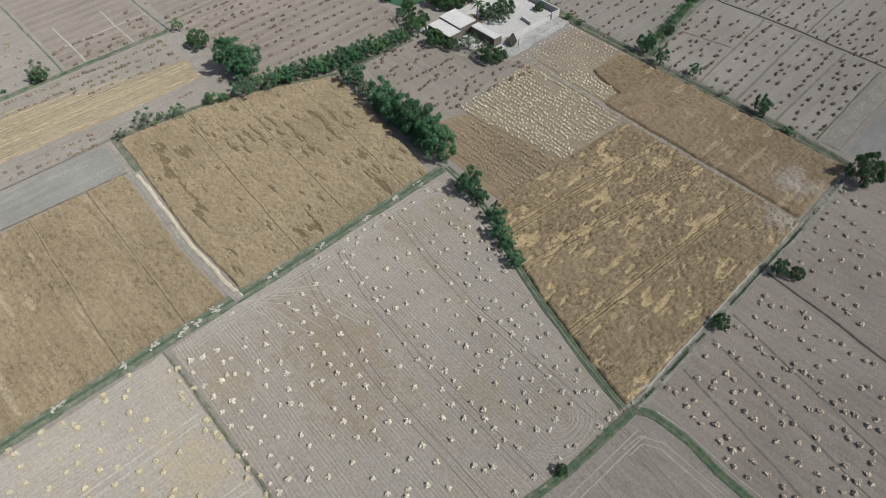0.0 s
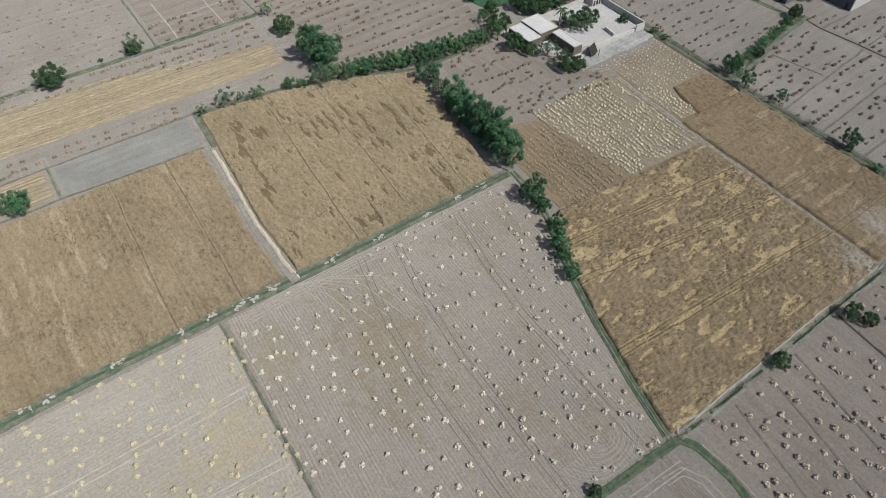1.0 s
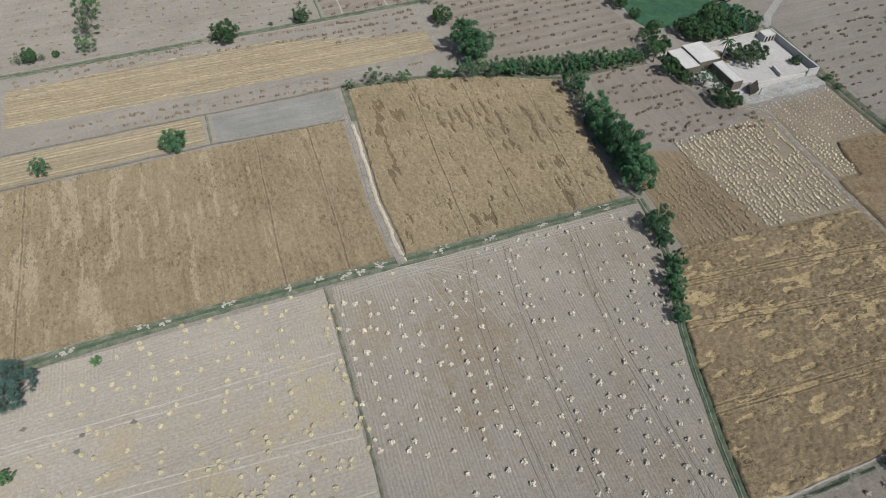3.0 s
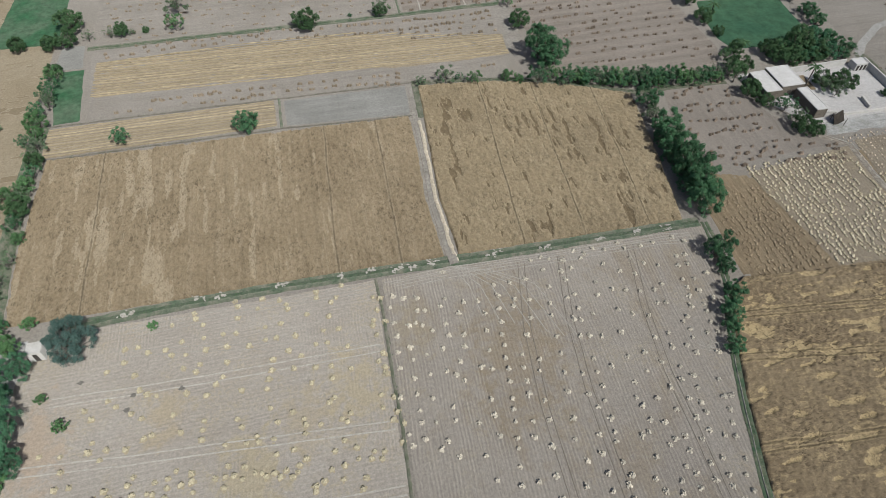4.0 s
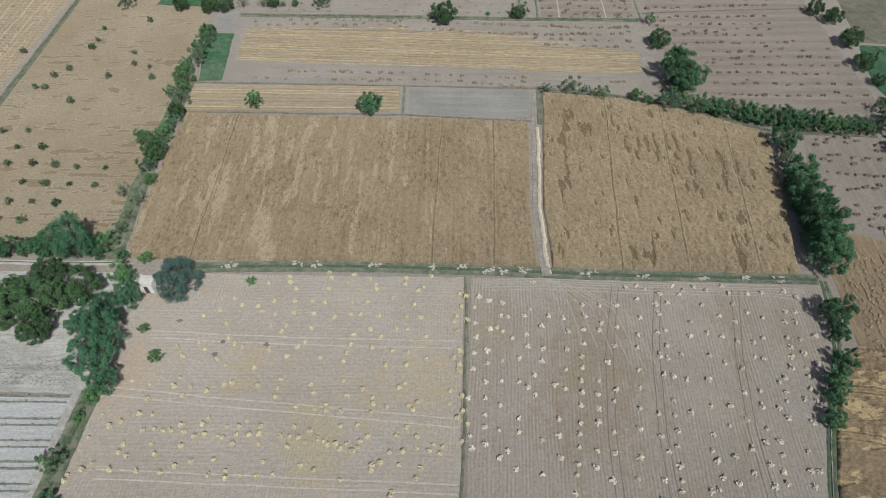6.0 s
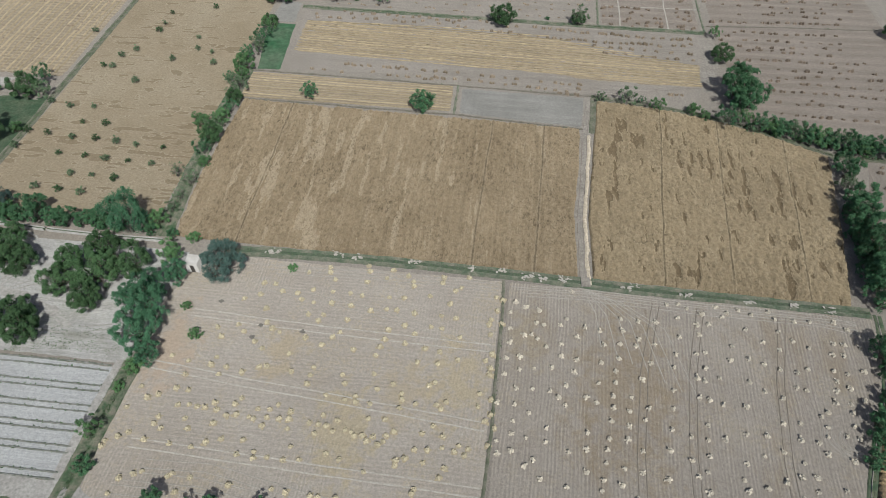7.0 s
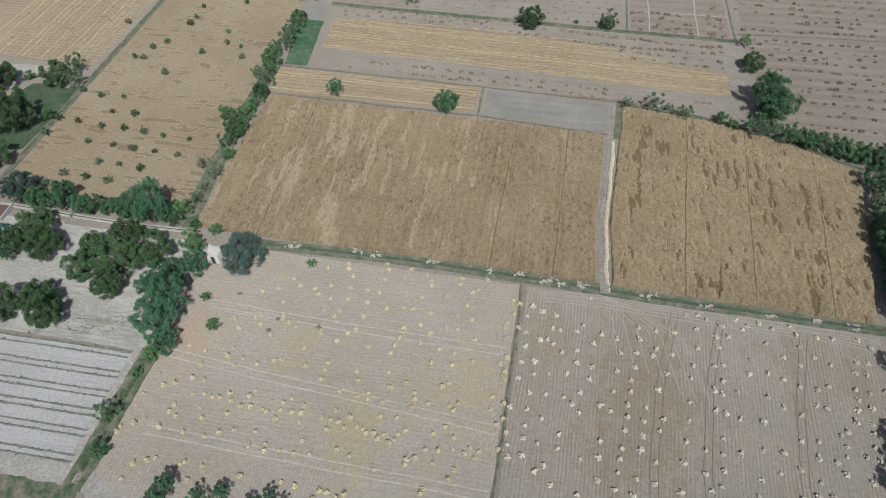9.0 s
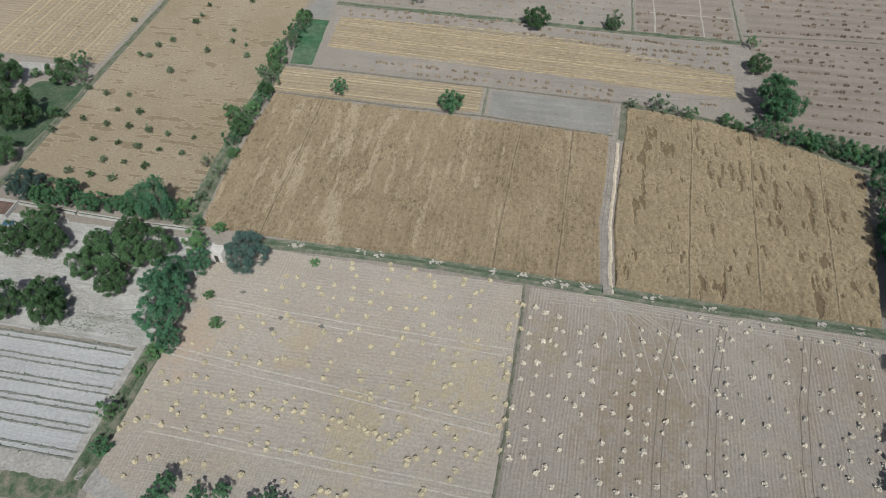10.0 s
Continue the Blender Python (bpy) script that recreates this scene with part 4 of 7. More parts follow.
ribbon("farm_track", [(-122, 66), (-100, 64.5), (-84, 62), (-74, 57)], LANE, M_DUST, 0.8, 0.03, 97, label="worn footpath across the yard", category="track")
ribbon("farm_track", [(147, 19.4), (185, 20.6), (320, 20)], ((-2.2, 0), (-1, 0.08), (0, 0.09), (1, 0.08), (2.2, 0)), M_TRACK, 1.0, 0.04, 98, label="straight pale lane between fields", category="track")
ribbon("farm_track", [(144.5, 121.8), (152, 130), (162, 137), (185, 143)], LANE, M_DUST, 0.8, 0.03, 99, label="pale lane leaving the compound", category="track")
ribbon("farm_track", [(55.0, 148), (56.6, 160), (57.0, 170)], ((-2.2, 0), (-1, 0.06), (0, 0.07), (1, 0.06), (2.2, 0)), M_TRACK, 0.8, 0.04, 100, label="dusty headland under the trees", category="track")


# wheel marks on the stubble, the headland and the field corners
def wheel_mark(pts, seed, mat=M_WHEEL, w_=0.13, gauge=1.3, label="faint pale wheel mark on stubble"):
    for side in (-gauge / 2, gauge / 2) if gauge else (0,):
        ribbon("wheel_mark", beside(pts, side), ((-w_, -0.02), (-w_ * 0.4, 0.075), (w_ * 0.4, 0.075), (w_, -0.02)), mat, 0.7, 0.03, seed, kind="stuff", label=label, category="wheel mark", wander=0.08)


def arc(cx, cy, rx, ry, a0, a1, n=14):
    return [(cx + rx * math.cos(math.radians(a0 + (a1 - a0) * i / n)), cy + ry * math.sin(math.radians(a0 + (a1 - a0) * i / n))) for i in range(n + 1)]


for i in range(6):
    wheel_mark(arc(47.0 - 0.2 * i, 19.5, 1.8 + 1.15 * i, 1.4 + 0.75 * i, 180, 370), 600 + i, gauge=0.6, w_=0.10, label="curved wheel mark in the field's corner")
for i, line in enumerate(([(-104, 57.5), (-96.2, 60.3), (-92.6, 62.0), (-89.3, 64.0), (-86.7, 65.6), (-83.8, 66.6)], [(-95.2, 77.8), (-91.9, 76.3), (-89.9, 71.6), (-91.4, 67.4), (-94, 62)], [(-86, 56.4), (-76.1, 55.9), (-71.4, 56.5), (-66.5, 57.6)])):
    wheel_mark(line, 640 + i, M_DUST, 0.22, 1.1, "pale worn wheel track across the yard")
for i in range(5):
    wheel_mark(arc(65.5 - 1.8 * (i % 2), 50.5 + 0.2 * i, 1.5 + 0.95 * i, 1.2 + 0.7 * i, 150, 300), 610 + i, gauge=0.6, w_=0.09, label="curved wheel mark beside the hedge")
for i in range(7):
    wheel_mark([(22.0 - 0.3 * i, 76.6), (21.0 + 1.1 * i, 75.0 - 0.1 * i), (22.6 + 2.1 * i, 71.5 - 0.4 * i), (23.4 + 2.7 * i, 64 - 1.5 * i)], 620 + i, gauge=0, w_=0.14, label="curving wheel mark from the canal crossing")
for i, y in enumerate((75.6, 75.1, 74.4, 73.6, 76.2)):
    wheel_mark([(6.5 + i, y), (20, y + 0.5), (40, y - 0.2), (58 + 2 * i, y - 0.4), (71, y - 0.6 - 0.3 * i)], 630 + i, gauge=0, w_=0.16, label="pale wheel line along the headland")
for i, y in enumerate((75.9, 74.9, 74.0)):
    wheel_mark([(-46 + 3 * i, y - 0.6), (-25, y), (-8, y + 0.3), (4, y)], 640 + i, M_WHEEL, 0.15, 0, "pale wheel line along the headland")
wheel_mark([(3.6, 61.0), (-6, 63.4), (-16, 66.0), (-30, 68.5), (-42, 70)], 645, gauge=1.2, label="pale diagonal wheel mark")
for i, x in enumerate((53.0, 38.0, 29.6)):
    wheel_mark([(x + 4.5, 74.6), (x + 1.2, 60), (x - 0.6, 45), (x - 1.6, 16)], 650 + i, M_WHEELDARK, 0.13, 1.3, "dark wheel line along the rows")
for i in range(4):
    wheel_mark([(-56 + 2 * i, 27 + 2.2 * i), (-40, 27 + 2.4 * i), (-20, 25 + 2.0 * i), (2, 21 + 2.4 * i)], 660 + i, gauge=1.4, label="pale wheel mark across the stubble")
ribbon("footpath", beside(FENCE_BANK, 0.15), ((-0.09, 0.0), (-0.04, 0.28), (0.04, 0.28), (0.09, 0.0)), M_WHEEL, 0.6, 0.06, 670, label="thin pale footpath on the ditch bank", category="path", wander=0.05)
ribbon("silt_line", [(62.0, 12.9), (82, 13.2), (100, 13.4), (117, 13.2)], ((-0.30, -0.02), (-0.1, 0.30), (0.1, 0.30), (0.30, -0.02)), M_SILT, 0.5, 0.12, 671, label="thin white line of dried silt", category="silt", wander=0.12)
ribbon("silt_line", [(57.8, 12.8), (60.0, 15.2), (61.4, 13.4), (63.5, 12.8)], ((-0.26, -0.02), (-0.1, 0.30), (0.1, 0.30), (0.26, -0.02)), M_SILT, 0.4, 0.1, 672, label="white silt at the ditch junction", category="silt", wander=0.1)
wheel_mark(PATH_E, 680, M_WHEELDARK, 0.10, 0.9, "dark rut in the brown track")
wheel_mark(beside(PATH_E[:4], 0.9), 681, M_SILT, 0.14, 0, "pale clods beside the rutted track")
wheel_mark([(147, 18.4), (163, 19.0), (179, 18.8), (240, 18)], 682, M_WHEELDARK, 0.14, 1.5, "dark rut of the straight lane")
ribbon("field_bund", [(147.0, 23.2), (170, 23.8), (186, 24.0)], BUND, M_BANK, 0.7, 0.05, 683, label="grassy edge of the lane", category="bund")
wheel_mark([(50, 8.6), (53.6, 8.2), (55.2, 5.0), (54.8, -4), (54.4, -20)], 684, M_WHEEL, 0.16, 1.3, "pale wheel mark on the fallow")
wheel_mark([(54.6, 8.8), (40, 9.8), (20, 9.6)], 685, M_WHEEL, 0.16, 1.3, "pale wheel mark on the fallow")
wheel_mark([(59.6, 9.2), (60.2, 4.0), (59.4, -4), (59.0, -25)], 686, M_SILT, 0.12, 0, "thin pale line beside the curving ditch")
wheel_mark([(20.4, 79), (20.1, 95), (21.2, 108), (21.9, 123), (23.2, 137)], 687, M_WHEELDARK, 0.10, 1.1, "rut in the dusty track")
grass([(52, 12.4), (57.2, 12.4), (58.6, 9)], 2.2, 14, 0.10, seed=673, mat=M_DRYGRASS, label="green grass at the ditch junction")
grass([(59, 12.0), (82, 12.0), (117, 12.0)], 0.5, 60, 0.08, seed=674, label="green grass edging the pale ditch")
ribbon("farm_track", [(188.6, 114), (187.2, 103), (186.8, 95), (186.0, 86), (185.6, 80)], tuple((a * 0.55, h) for a, h in LANE), M_TRACK, 0.8, 0.05, 102, label="pale path past the far sheds", category="track")
for i, line in enumerate(([(29.5, 184.5), (56.8, 185.3)], [(33.6, 173.8), (33.8, 196)], [(47.2, 173.4), (47.5, 196)])):
    ribbon("field_bund", line, ((-0.25, 0.02), (-0.1, 0.12), (0.1, 0.12), (0.25, 0.02)), M_WHEEL, 0.6, 0.06, 690 + i, label="thin pale line of dry earth", category="bund")
for i, line in enumerate(([(-53, 62.6), (-30.8, 61.7), (-10.9, 61.4), (3.4, 61.3)], [(-56, 51.0), (-40, 49.5), (-29.8, 48.8), (-17.9, 47.8), (3.4, 46.2)], [(-54, 36.8), (-28, 36), (3.4, 35.2)])):
    for d in (-0.75, 0.75):
        wheel_mark(beside(line, d), 695 + i, M_CHALKLINE, 0.20, 0, "wheel line beside the low bund")
# raked straw windrows on the strip fields
for i, y in enumerate(np.arange(149.8, 167.6, 1.18)):
    end = min(53.0, 18 + (164.6 - (y - 1.9)) / 0.20)
    if end < 8:
        break
    ribbon("straw_windrow", [(-57.0, min(y, 165.2)), (-20, y - 1.0), (end, y - 1.0 - 0.03 * (end + 20))], ((-0.20, 0.0), (-0.06, 0.20), (0.06, 0.18), (0.20, 0.0)), M_WINDROW, 0.55, 0.18, 110 + i, kind="stuff", label="long raked row of yellow straw", category="straw", wander=0.25)
for i, y in enumerate(np.arange(128.6, 139, 0.98)):
    ribbon("straw_windrow", [(-65, y - 0.1), (-40, y), (-11.6, y + 0.2)], ((-0.20, 0.02), (-0.06, 0.13), (0.07, 0.12), (0.20, 0.02)), M_WINDROW, 0.6, 0.12, 130 + i, kind="stuff", label="raked row of dry straw", category="straw", wander=0.15)
for i, x in enumerate(np.arange(-150, -115, 1.75)):
    ribbon("straw_windrow", [(x, 131.5), (x + 1.0, 170), (x + 2, 230)], ((-0.34, 0.02), (-0.1, 0.18), (0.1, 0.16), (0.34, 0.02)), M_WINDROW, 0.9, 0.14, 150 + i, kind="stuff", label="broad raked row of straw", category="straw", wander=0.3)
for i, line in enumerate(([(-84, 51.4), (-74, 53.2), (-63, 53.0)], [(-82, 54.4), (-72, 56.2), (-64, 55.6)], [(-100, 57.5), (-90, 59.0), (-84, 60.5)])):
    grass(line, 2.4, 16, 0.10, seed=700 + i, label="sparse green weeds on the yard earth")
# paired ridges of the planting beds
for i, y in enumerate((49.4, 45.3, 41.5, 38.0, 34.4, 30.1)):
    for dy in (-0.55, 0.55):
        pts = [(-120, y + dy - 0.6), (-88, y + dy - 0.2), (-63, y + dy)]
        ribbon("bed_ridge", pts, ((-0.17, 0.0), (-0.06, 0.17), (0.06, 0.17), (0.17, 0.0)), M_RIDGE, 0.6, 0.06, 170 + 2 * i, label="low ridge between planting beds", category="ridge", wander=0.05)
        grass(pts, 0.4, 2.2, 0.15, seed=180 + 2 * i, label="sparse seedlings along the ridge")

# ---------------- trees ----------------
def leaf_cloud(rng, centres, radii, count, leaf, up=0.25, fill=0.12, droop=0.0):
    """Leaves as small rhombs on many overlapping clumps."""
    which = rng.choice(len(centres), count, p=np.array(radii) ** 2 / np.sum(np.array(radii) ** 2))
    d = rng.normal(size=(count, 3))
    d[:, 2] += up
    d /= np.linalg.norm(d, axis=1)[:, None]
    r = np.where(rng.random(count) < fill, rng.random(count) * 0.8, 0.86 + 0.20 * rng.random(count))
    p = np.array(centres)[which] + d * (np.array(radii)[which] * r)[:, None]
    p[:, 2] -= droop * rng.random(count) ** 2 * np.array(radii)[which]
    nor = d + rng.normal(size=(count, 3)) * 0.30
    nor /= np.linalg.norm(nor, axis=1)[:, None]
    t = np.cross(nor, rng.normal(size=(count, 3)))
    t /= np.linalg.norm(t, axis=1)[:, None]
    b = np.cross(nor, t)
    s = (leaf * (0.55 + 0.9 * rng.random(count)))[:, None]
    quad = np.stack([p - t * s, p - b * s * 0.55, p + t * s, p + b * s * 0.55], 1).reshape(-1, 3)
    return quad, np.arange(count * 4).reshape(-1, 4).tolist()


def tree_kind(name, seed, leafmat, width=8.0, height=8.0, trunk=2.0, lobes=12, lobe=0.2, sub=7, clump=0.6, count=9000, leaf=0.17, bark=M_BARK, stems=1, droop=0.0, reach=0.66, peak=0.3, lean=0.25, limb=0.34, fill=0.12):
    """A tree of about that width and height: a tapered trunk, limbs to each lobe of the crown, twigs to its clumps of leaves."""
    rng = np.random.default_rng(seed)
    top = new(name)
    half, rise = width / 2, (height - trunk) / 2
    cz = trunk + rise
    centres, radii, lobe_at, twig_at = [], [], [], []
    for k in range(lobes):
        h = 1 - 1.7 * (k + 0.5) / lobes
        a = 2.399 * k + rng.random() * 0.8
        far = reach * (0.72 + 0.5 * rng.random())
        ring = math.sqrt(max(0.0, 1 - h * h))
        out = np.array((math.cos(a) * ring, math.sin(a) * ring, h))
        c = out * (half * far, half * far, rise * far) + (0, 0, cz)
        size = lobe * width * (0.65 + 0.7 * rng.random())
        lobe_at.append(c)
        for _ in range(sub):
            d = rng.normal(size=3) * 0.75 + out * 0.8 + (0, 0, peak)
            d /= np.linalg.norm(d)
            q = c + d * size * (0.7 + 0.45 * rng.random())
            r = clump * (0.6 + 0.8 * rng.random())
            q[2] = max(q[2], 0.55 * r + 0.1)
            centres.append(q)
            radii.append(r)
            twig_at.append((k, q))
    centres.append((0, 0, cz))
    radii.append(0.30 * min(width, height - trunk))
    v, f = leaf_cloud(rng, centres, radii, count, leaf, up=0.45, droop=droop, fill=fill)
    made("crown", v, f, leafmat, top)
    pieces = []
    r0 = 0.022 * width + 0.05
    forks = []
    for s in range(stems):
        off = rng.normal(size=2) * (0.12 * width if stems > 1 else 0)
        bend = rng.normal(size=2) * lean
        mid = (off[0] * 0.6 + bend[0], off[1] * 0.6 + bend[1], trunk * 0.6)
        forks.append((off[0] + bend[0] * 0.6, off[1] + bend[1] * 0.6, trunk * 1.05 + 0.2))
        pieces.append(tube([(off[0] * 0.3, off[1] * 0.3, -0.1), mid, forks[-1]], [r0 * 1.35, r0, r0 * 0.75]))
    for k, c in enumerate(lobe_at):
        fork = Vector(forks[k % stems])
        m = fork.lerp(Vector(c), 0.5) + Vector((rng.normal() * 0.2, rng.normal() * 0.2, 0.2))
        pieces.append(tube([fork, m, c], [r0 * limb * 1.3, r0 * limb * 0.9, r0 * limb * 0.5], 5))
    for k, q in twig_at[::2]:
        pieces.append(tube([lobe_at[k], q], [r0 * limb * 0.45, r0 * limb * 0.15], 4))
    v, f = merged(pieces)
    made("trunk", v, f, bark, top, smooth=True)
    return top


def palm_kind(name, seed, height=7.0):
    rng = np.random.default_rng(seed)
    top = new(name)
    path = [(0, 0, -0.1), (0.12, 0.05, height * 0.35), (0.2, 0.1, height * 0.7), (0.25, 0.12, height)]
    v, f = tube(path, [0.26, 0.19, 0.17, 0.2], 9)
    made("trunk", v, f, M_BARK, top, smooth=True)
    for k in range(14):
        a, rise = 2.399 * k, 0.9 - 1.25 * (k / 14)
        verts, faces = [], []
        for i in range(9):
            s = i / 8
            r, z = 2.3 * s, height + rise * 2.0 * s - 1.5 * s * s
            w_ = 0.24 * math.sin(math.pi * min(1, s * 0.85 + 0.12))
            x, y = 0.25 + math.cos(a) * r, 0.12 + math.sin(a) * r
            px, py = -math.sin(a) * w_, math.cos(a) * w_
            jag = 0.06 * rng.random()
            verts += [(x + px, y + py, z - 0.12 - jag), (x, y, z + 0.05), (x - px, y - py, z - 0.12 - jag)]
            if i:
                q = (i - 1) * 3
                faces += [(q, q + 1, q + 4, q + 3), (q + 1, q + 2, q + 5, q + 4)]
        made("frond", verts, faces, M_LEAF, top)
    return top


KINDS = {
    "b": [tree_kind("tree", 11 + k, M_LEAF, 8, 6.6, 0.7, 22, 0.125, 8, 0.50, 11500, 0.15, reach=0.78) for k in range(3)],
    "h": [tree_kind("tree", 31 + k, M_LEAF_HEDGE, 7, 6.8, 0.4, 19, 0.13, 7, 0.44, 8600, 0.15, stems=2, reach=0.80, peak=0.55, fill=0.2) for k in range(3)],
    "k": [tree_kind("tree", 151, M_LEAF_HEDGE, 10.5, 10.5, 0.7, 34, 0.105, 9, 0.55, 17000, 0.165, reach=0.80, peak=0.5)],
    "f": [tree_kind("tree", 51 + k, M_LEAF_DRY if k == 1 else M_LEAF_LIGHT if k == 2 else M_LEAF_HEDGE, 7, 7.4, 1.8, 12, 0.13, 5, 0.46, 2200, 0.19, M_PALEBARK, droop=0.3, reach=0.85, limb=0.42) for k in range(3)],
    "l": [tree_kind("tree", 71 + k, M_LEAF_LIGHT, 7, 6.2, 0.6, 17, 0.13, 6, 0.45, 5800, 0.155, stems=2, reach=0.78) for k in range(2)],
    "a": [tree_kind("tree", 81 + k, M_LEAF_FINE, 9, 10.0, 1.4, 26, 0.13, 7, 0.52, 14500, 0.14, droop=0.6, reach=0.82, peak=0.7, fill=0.2) for k in range(2)],
    "g": [tree_kind("tree", 91, M_LEAF_GREY, 8, 7.0, 0.8, 38, 0.115, 9, 0.46, 17000, 0.125, reach=0.80, fill=0.3)],
    "w": [tree_kind("tree", 95, M_LEAF_FINE, 8, 9.0, 1.8, 28, 0.12, 7, 0.50, 11500, 0.15, M_PALEBARK, droop=2.4, reach=0.82, fill=0.2)],
    "r": [tree_kind("tree", 97, M_LEAF_HEDGE, 7, 5.8, 0.3, 24, 0.11, 8, 0.40, 7000, 0.15, reach=0.82)],
    "s": [tree_kind("bush", 101 + k, M_LEAF_LIGHT if k else M_LEAF_HEDGE, 4, 2.8, 0.2, 10, 0.14, 5, 0.32, 1700, 0.14, stems=3) for k in range(2)],
    "o": [tree_kind("orchard_tree", 111 + k, M_LEAF if k else M_LEAF_DRY, 2.6, 2.2, 0.4, 8, 0.14, 4, 0.26, 640, 0.13) for k in range(2)],
    "t": [tree_kind("tree", 131 + k, M_LEAF_HEDGE, 5.0, 6.2, 1.4, 13, 0.13, 5, 0.38, 3000, 0.16, lean=0.4, reach=0.85, peak=0.6) for k in range(2)],
    "d": [tree_kind("tree", 141 + k, M_LEAF_DRY, 6, 5.6, 0.9, 14, 0.12, 3, 0.32, 700, 0.17, M_PALEBARK, stems=3, limb=0.62, reach=0.95) for k in range(2)],
    "p": [palm_kind("palm_tree", 121)],
}


def spread_of(kind):
    """The mean width of the crowns of a kind."""
    widths = []
    for t in kind:
        xy = np.array([v.co[:2] for o in t.children for v in o.data.vertices if o.name.startswith(("crown", "frond"))])
        widths.append(2 * np.percentile(np.hypot(xy[:, 0], xy[:, 1]), 98.5))
    return float(np.mean(widths))


FULL = {k: spread_of(v) for k, v in KINDS.items()}
SAY = {
    "d": ("half-bare shrubby tree with pale dry branches", "tree"),
    "b": ("dense dark green broadleaf tree", "tree"), "h": ("thick green hedge tree on the field edge", "tree"), "f": ("sparse feathery tree with pale branches", "tree"),
    "l": ("bright green leafy young tree", "tree"), "a": ("tall spreading acacia with fine leaves", "tree"), "g": ("round grey-green tree beside the canal", "tree"),
    "w": ("drooping fine-leaved tree by the wall", "tree"), "r": ("round compact dark green tree", "tree"), "s": ("low green bush on open ground", "bush"),
    "k": ("broad tall dark green tree on the field corner", "tree"),
    "t": ("young leafy tree with a spiky top on stubble", "tree"),
    "o": ("small young orchard tree in dry stubble", "tree"), "p": ("date palm with arching fronds", "palm"),
}
tree_rng = random.Random(5)


def tree(kind, x, y, w_, tall=1.0, label="", group=""):
    t = tree_rng.choice(KINDS[kind])
    s = w_ / FULL[kind]
    m = pose(x, y, 0, 0, 0, tree_rng.uniform(0, 360)) @ Matrix.Diagonal((s, s, s * tall * tree_rng.uniform(0.86, 1.2), 1))
    ob = copy_thing(t, m)
    return tagged(ob, label or SAY[kind][0], SAY[kind][1], group)


def grove(kind, *spots, label="", group="", tall=1.0):
    for x, y, w_ in spots:
        tree(kind, x, y, w_, tall, label, group)



# hedge between the golden wheat and the house field
grove("h", (79.7, 116, 6.7), (78.8, 104.4, 7.4), (78.0, 98.8, 7.9), (78.4, 93.8, 7.9), (78.2, 88.9, 8.4), (77.8, 83.8, 8.8), (76.6, 80.2, 7.9), tall=1.12, group="field hedge")
grove("h", (77.4, 101.6, 5.0), (76.8, 96.2, 5.3), (76.8, 91.2, 5.5), (76.4, 86.4, 5.8), (79.4, 91.2, 5.3), (79.0, 86.0, 5.5), group="field hedge")
grove("d", (79.0, 109.8, 5.6))
grove("h", (73.3, 67.7, 6.4), (73.2, 64.0, 4.1), (71.6, 57.7, 4.8), (68.4, 53.9, 5.1), (67.4, 51.1, 3.9), (65.8, 47.1, 4.2), group="hedge on the ditch bank")
grove("h", (69.1, 129, 6.2), (79.2, 126, 6.2), (83.7, 124.7, 7.0), (89.1, 124.2, 6.8), (99.5, 123.4, 5.5), (74.4, 127.2, 5.5), tall=0.85, group="low hedge row")
grove("l", (66.4, 129.8, 5.2), (86.6, 124.0, 5.0), (94.4, 123.4, 6.0), (102.4, 122.6, 4.5), tall=0.9, label="bright green hedge tree over the ditch", group="low hedge row")
grove("f", (64.0, 129.4, 6.2), (71.6, 128.2, 6.0), (76.6, 126.6, 6.2), (81.4, 125.2, 5.8), (91.8, 123.8, 5.8), (97.0, 123.2, 5.5), label="feathery tree in the low hedge row", group="low hedge row")
grove("s", (67.6, 128.4, 2.6), (72.8, 127.0, 2.8), (77.8, 125.4, 2.8), (82.6, 124.0, 2.6), (88.0, 123.2, 2.6), (93.0, 122.8, 2.4), (98.4, 122.4, 2.4), (62.0, 130.4, 2.6), label="low green bush under the hedge trees")
grove("f", (78.6, 111.5, 4.6), (55.6, 130.6, 7.2), (26.3, 137.2, 3.3), (32.8, 136.8, 5.6), (36.4, 137.2, 2.4), (40, 134.6, 4.6))
grove("b", (59.5, 158.9, 6.6), (160.0, 73.4, 3.0))
grove("l", (48.7, 134.5, 3.6), (51.3, 132.8, 3.2), label="small bright green tree on the ditch bank")
tree("k", 59.8, 142.4, 8.8, 1.2)
tree("k", 61.6, 137.6, 9.6, 1.1, "broad dark green tree beside the corner trees")
grove("d", (58.6, 134.0, 4.6), (64.6, 132.4, 4.4))
grove("f", (60.6, 131.6, 5.2), (21.7, 173, 5.6), (59.4, 170.4, 4.4))
# along the eastern ditch
grove("h", (147.4, 73.0, 5.6), (101.9, 9.7, 3.6), tall=1.1)
grove("t", (144.9, 66.4, 4.7), (147.4, 57.6, 4.0), tall=0.95)
grove("d", (144.9, 47.8, 2.8))
grove("h", (145.4, 37.6, 4.8), tall=1.2)
grove("b", (139.8, 9.6, 8.4), (103.4, 6.8, 3.4), (82.3, 11.1, 3.6), (39.7, 13.7, 2.4), (188.8, 101.6, 5.0), (185.4, 79.8, 4.6), (191.4, 105.4, 5.0), (198.4, 84.6, 6.4), (205.4, 85.6, 6.0))
grove("s", (188.6, 106.6, 3.0), (181.0, 78.8, 3.2), (188.2, 98.4, 3.0))
grove("s", (143.6, 29.1, 3.0), (145.2, 98, 2.6), (145.4, 94, 2.4))
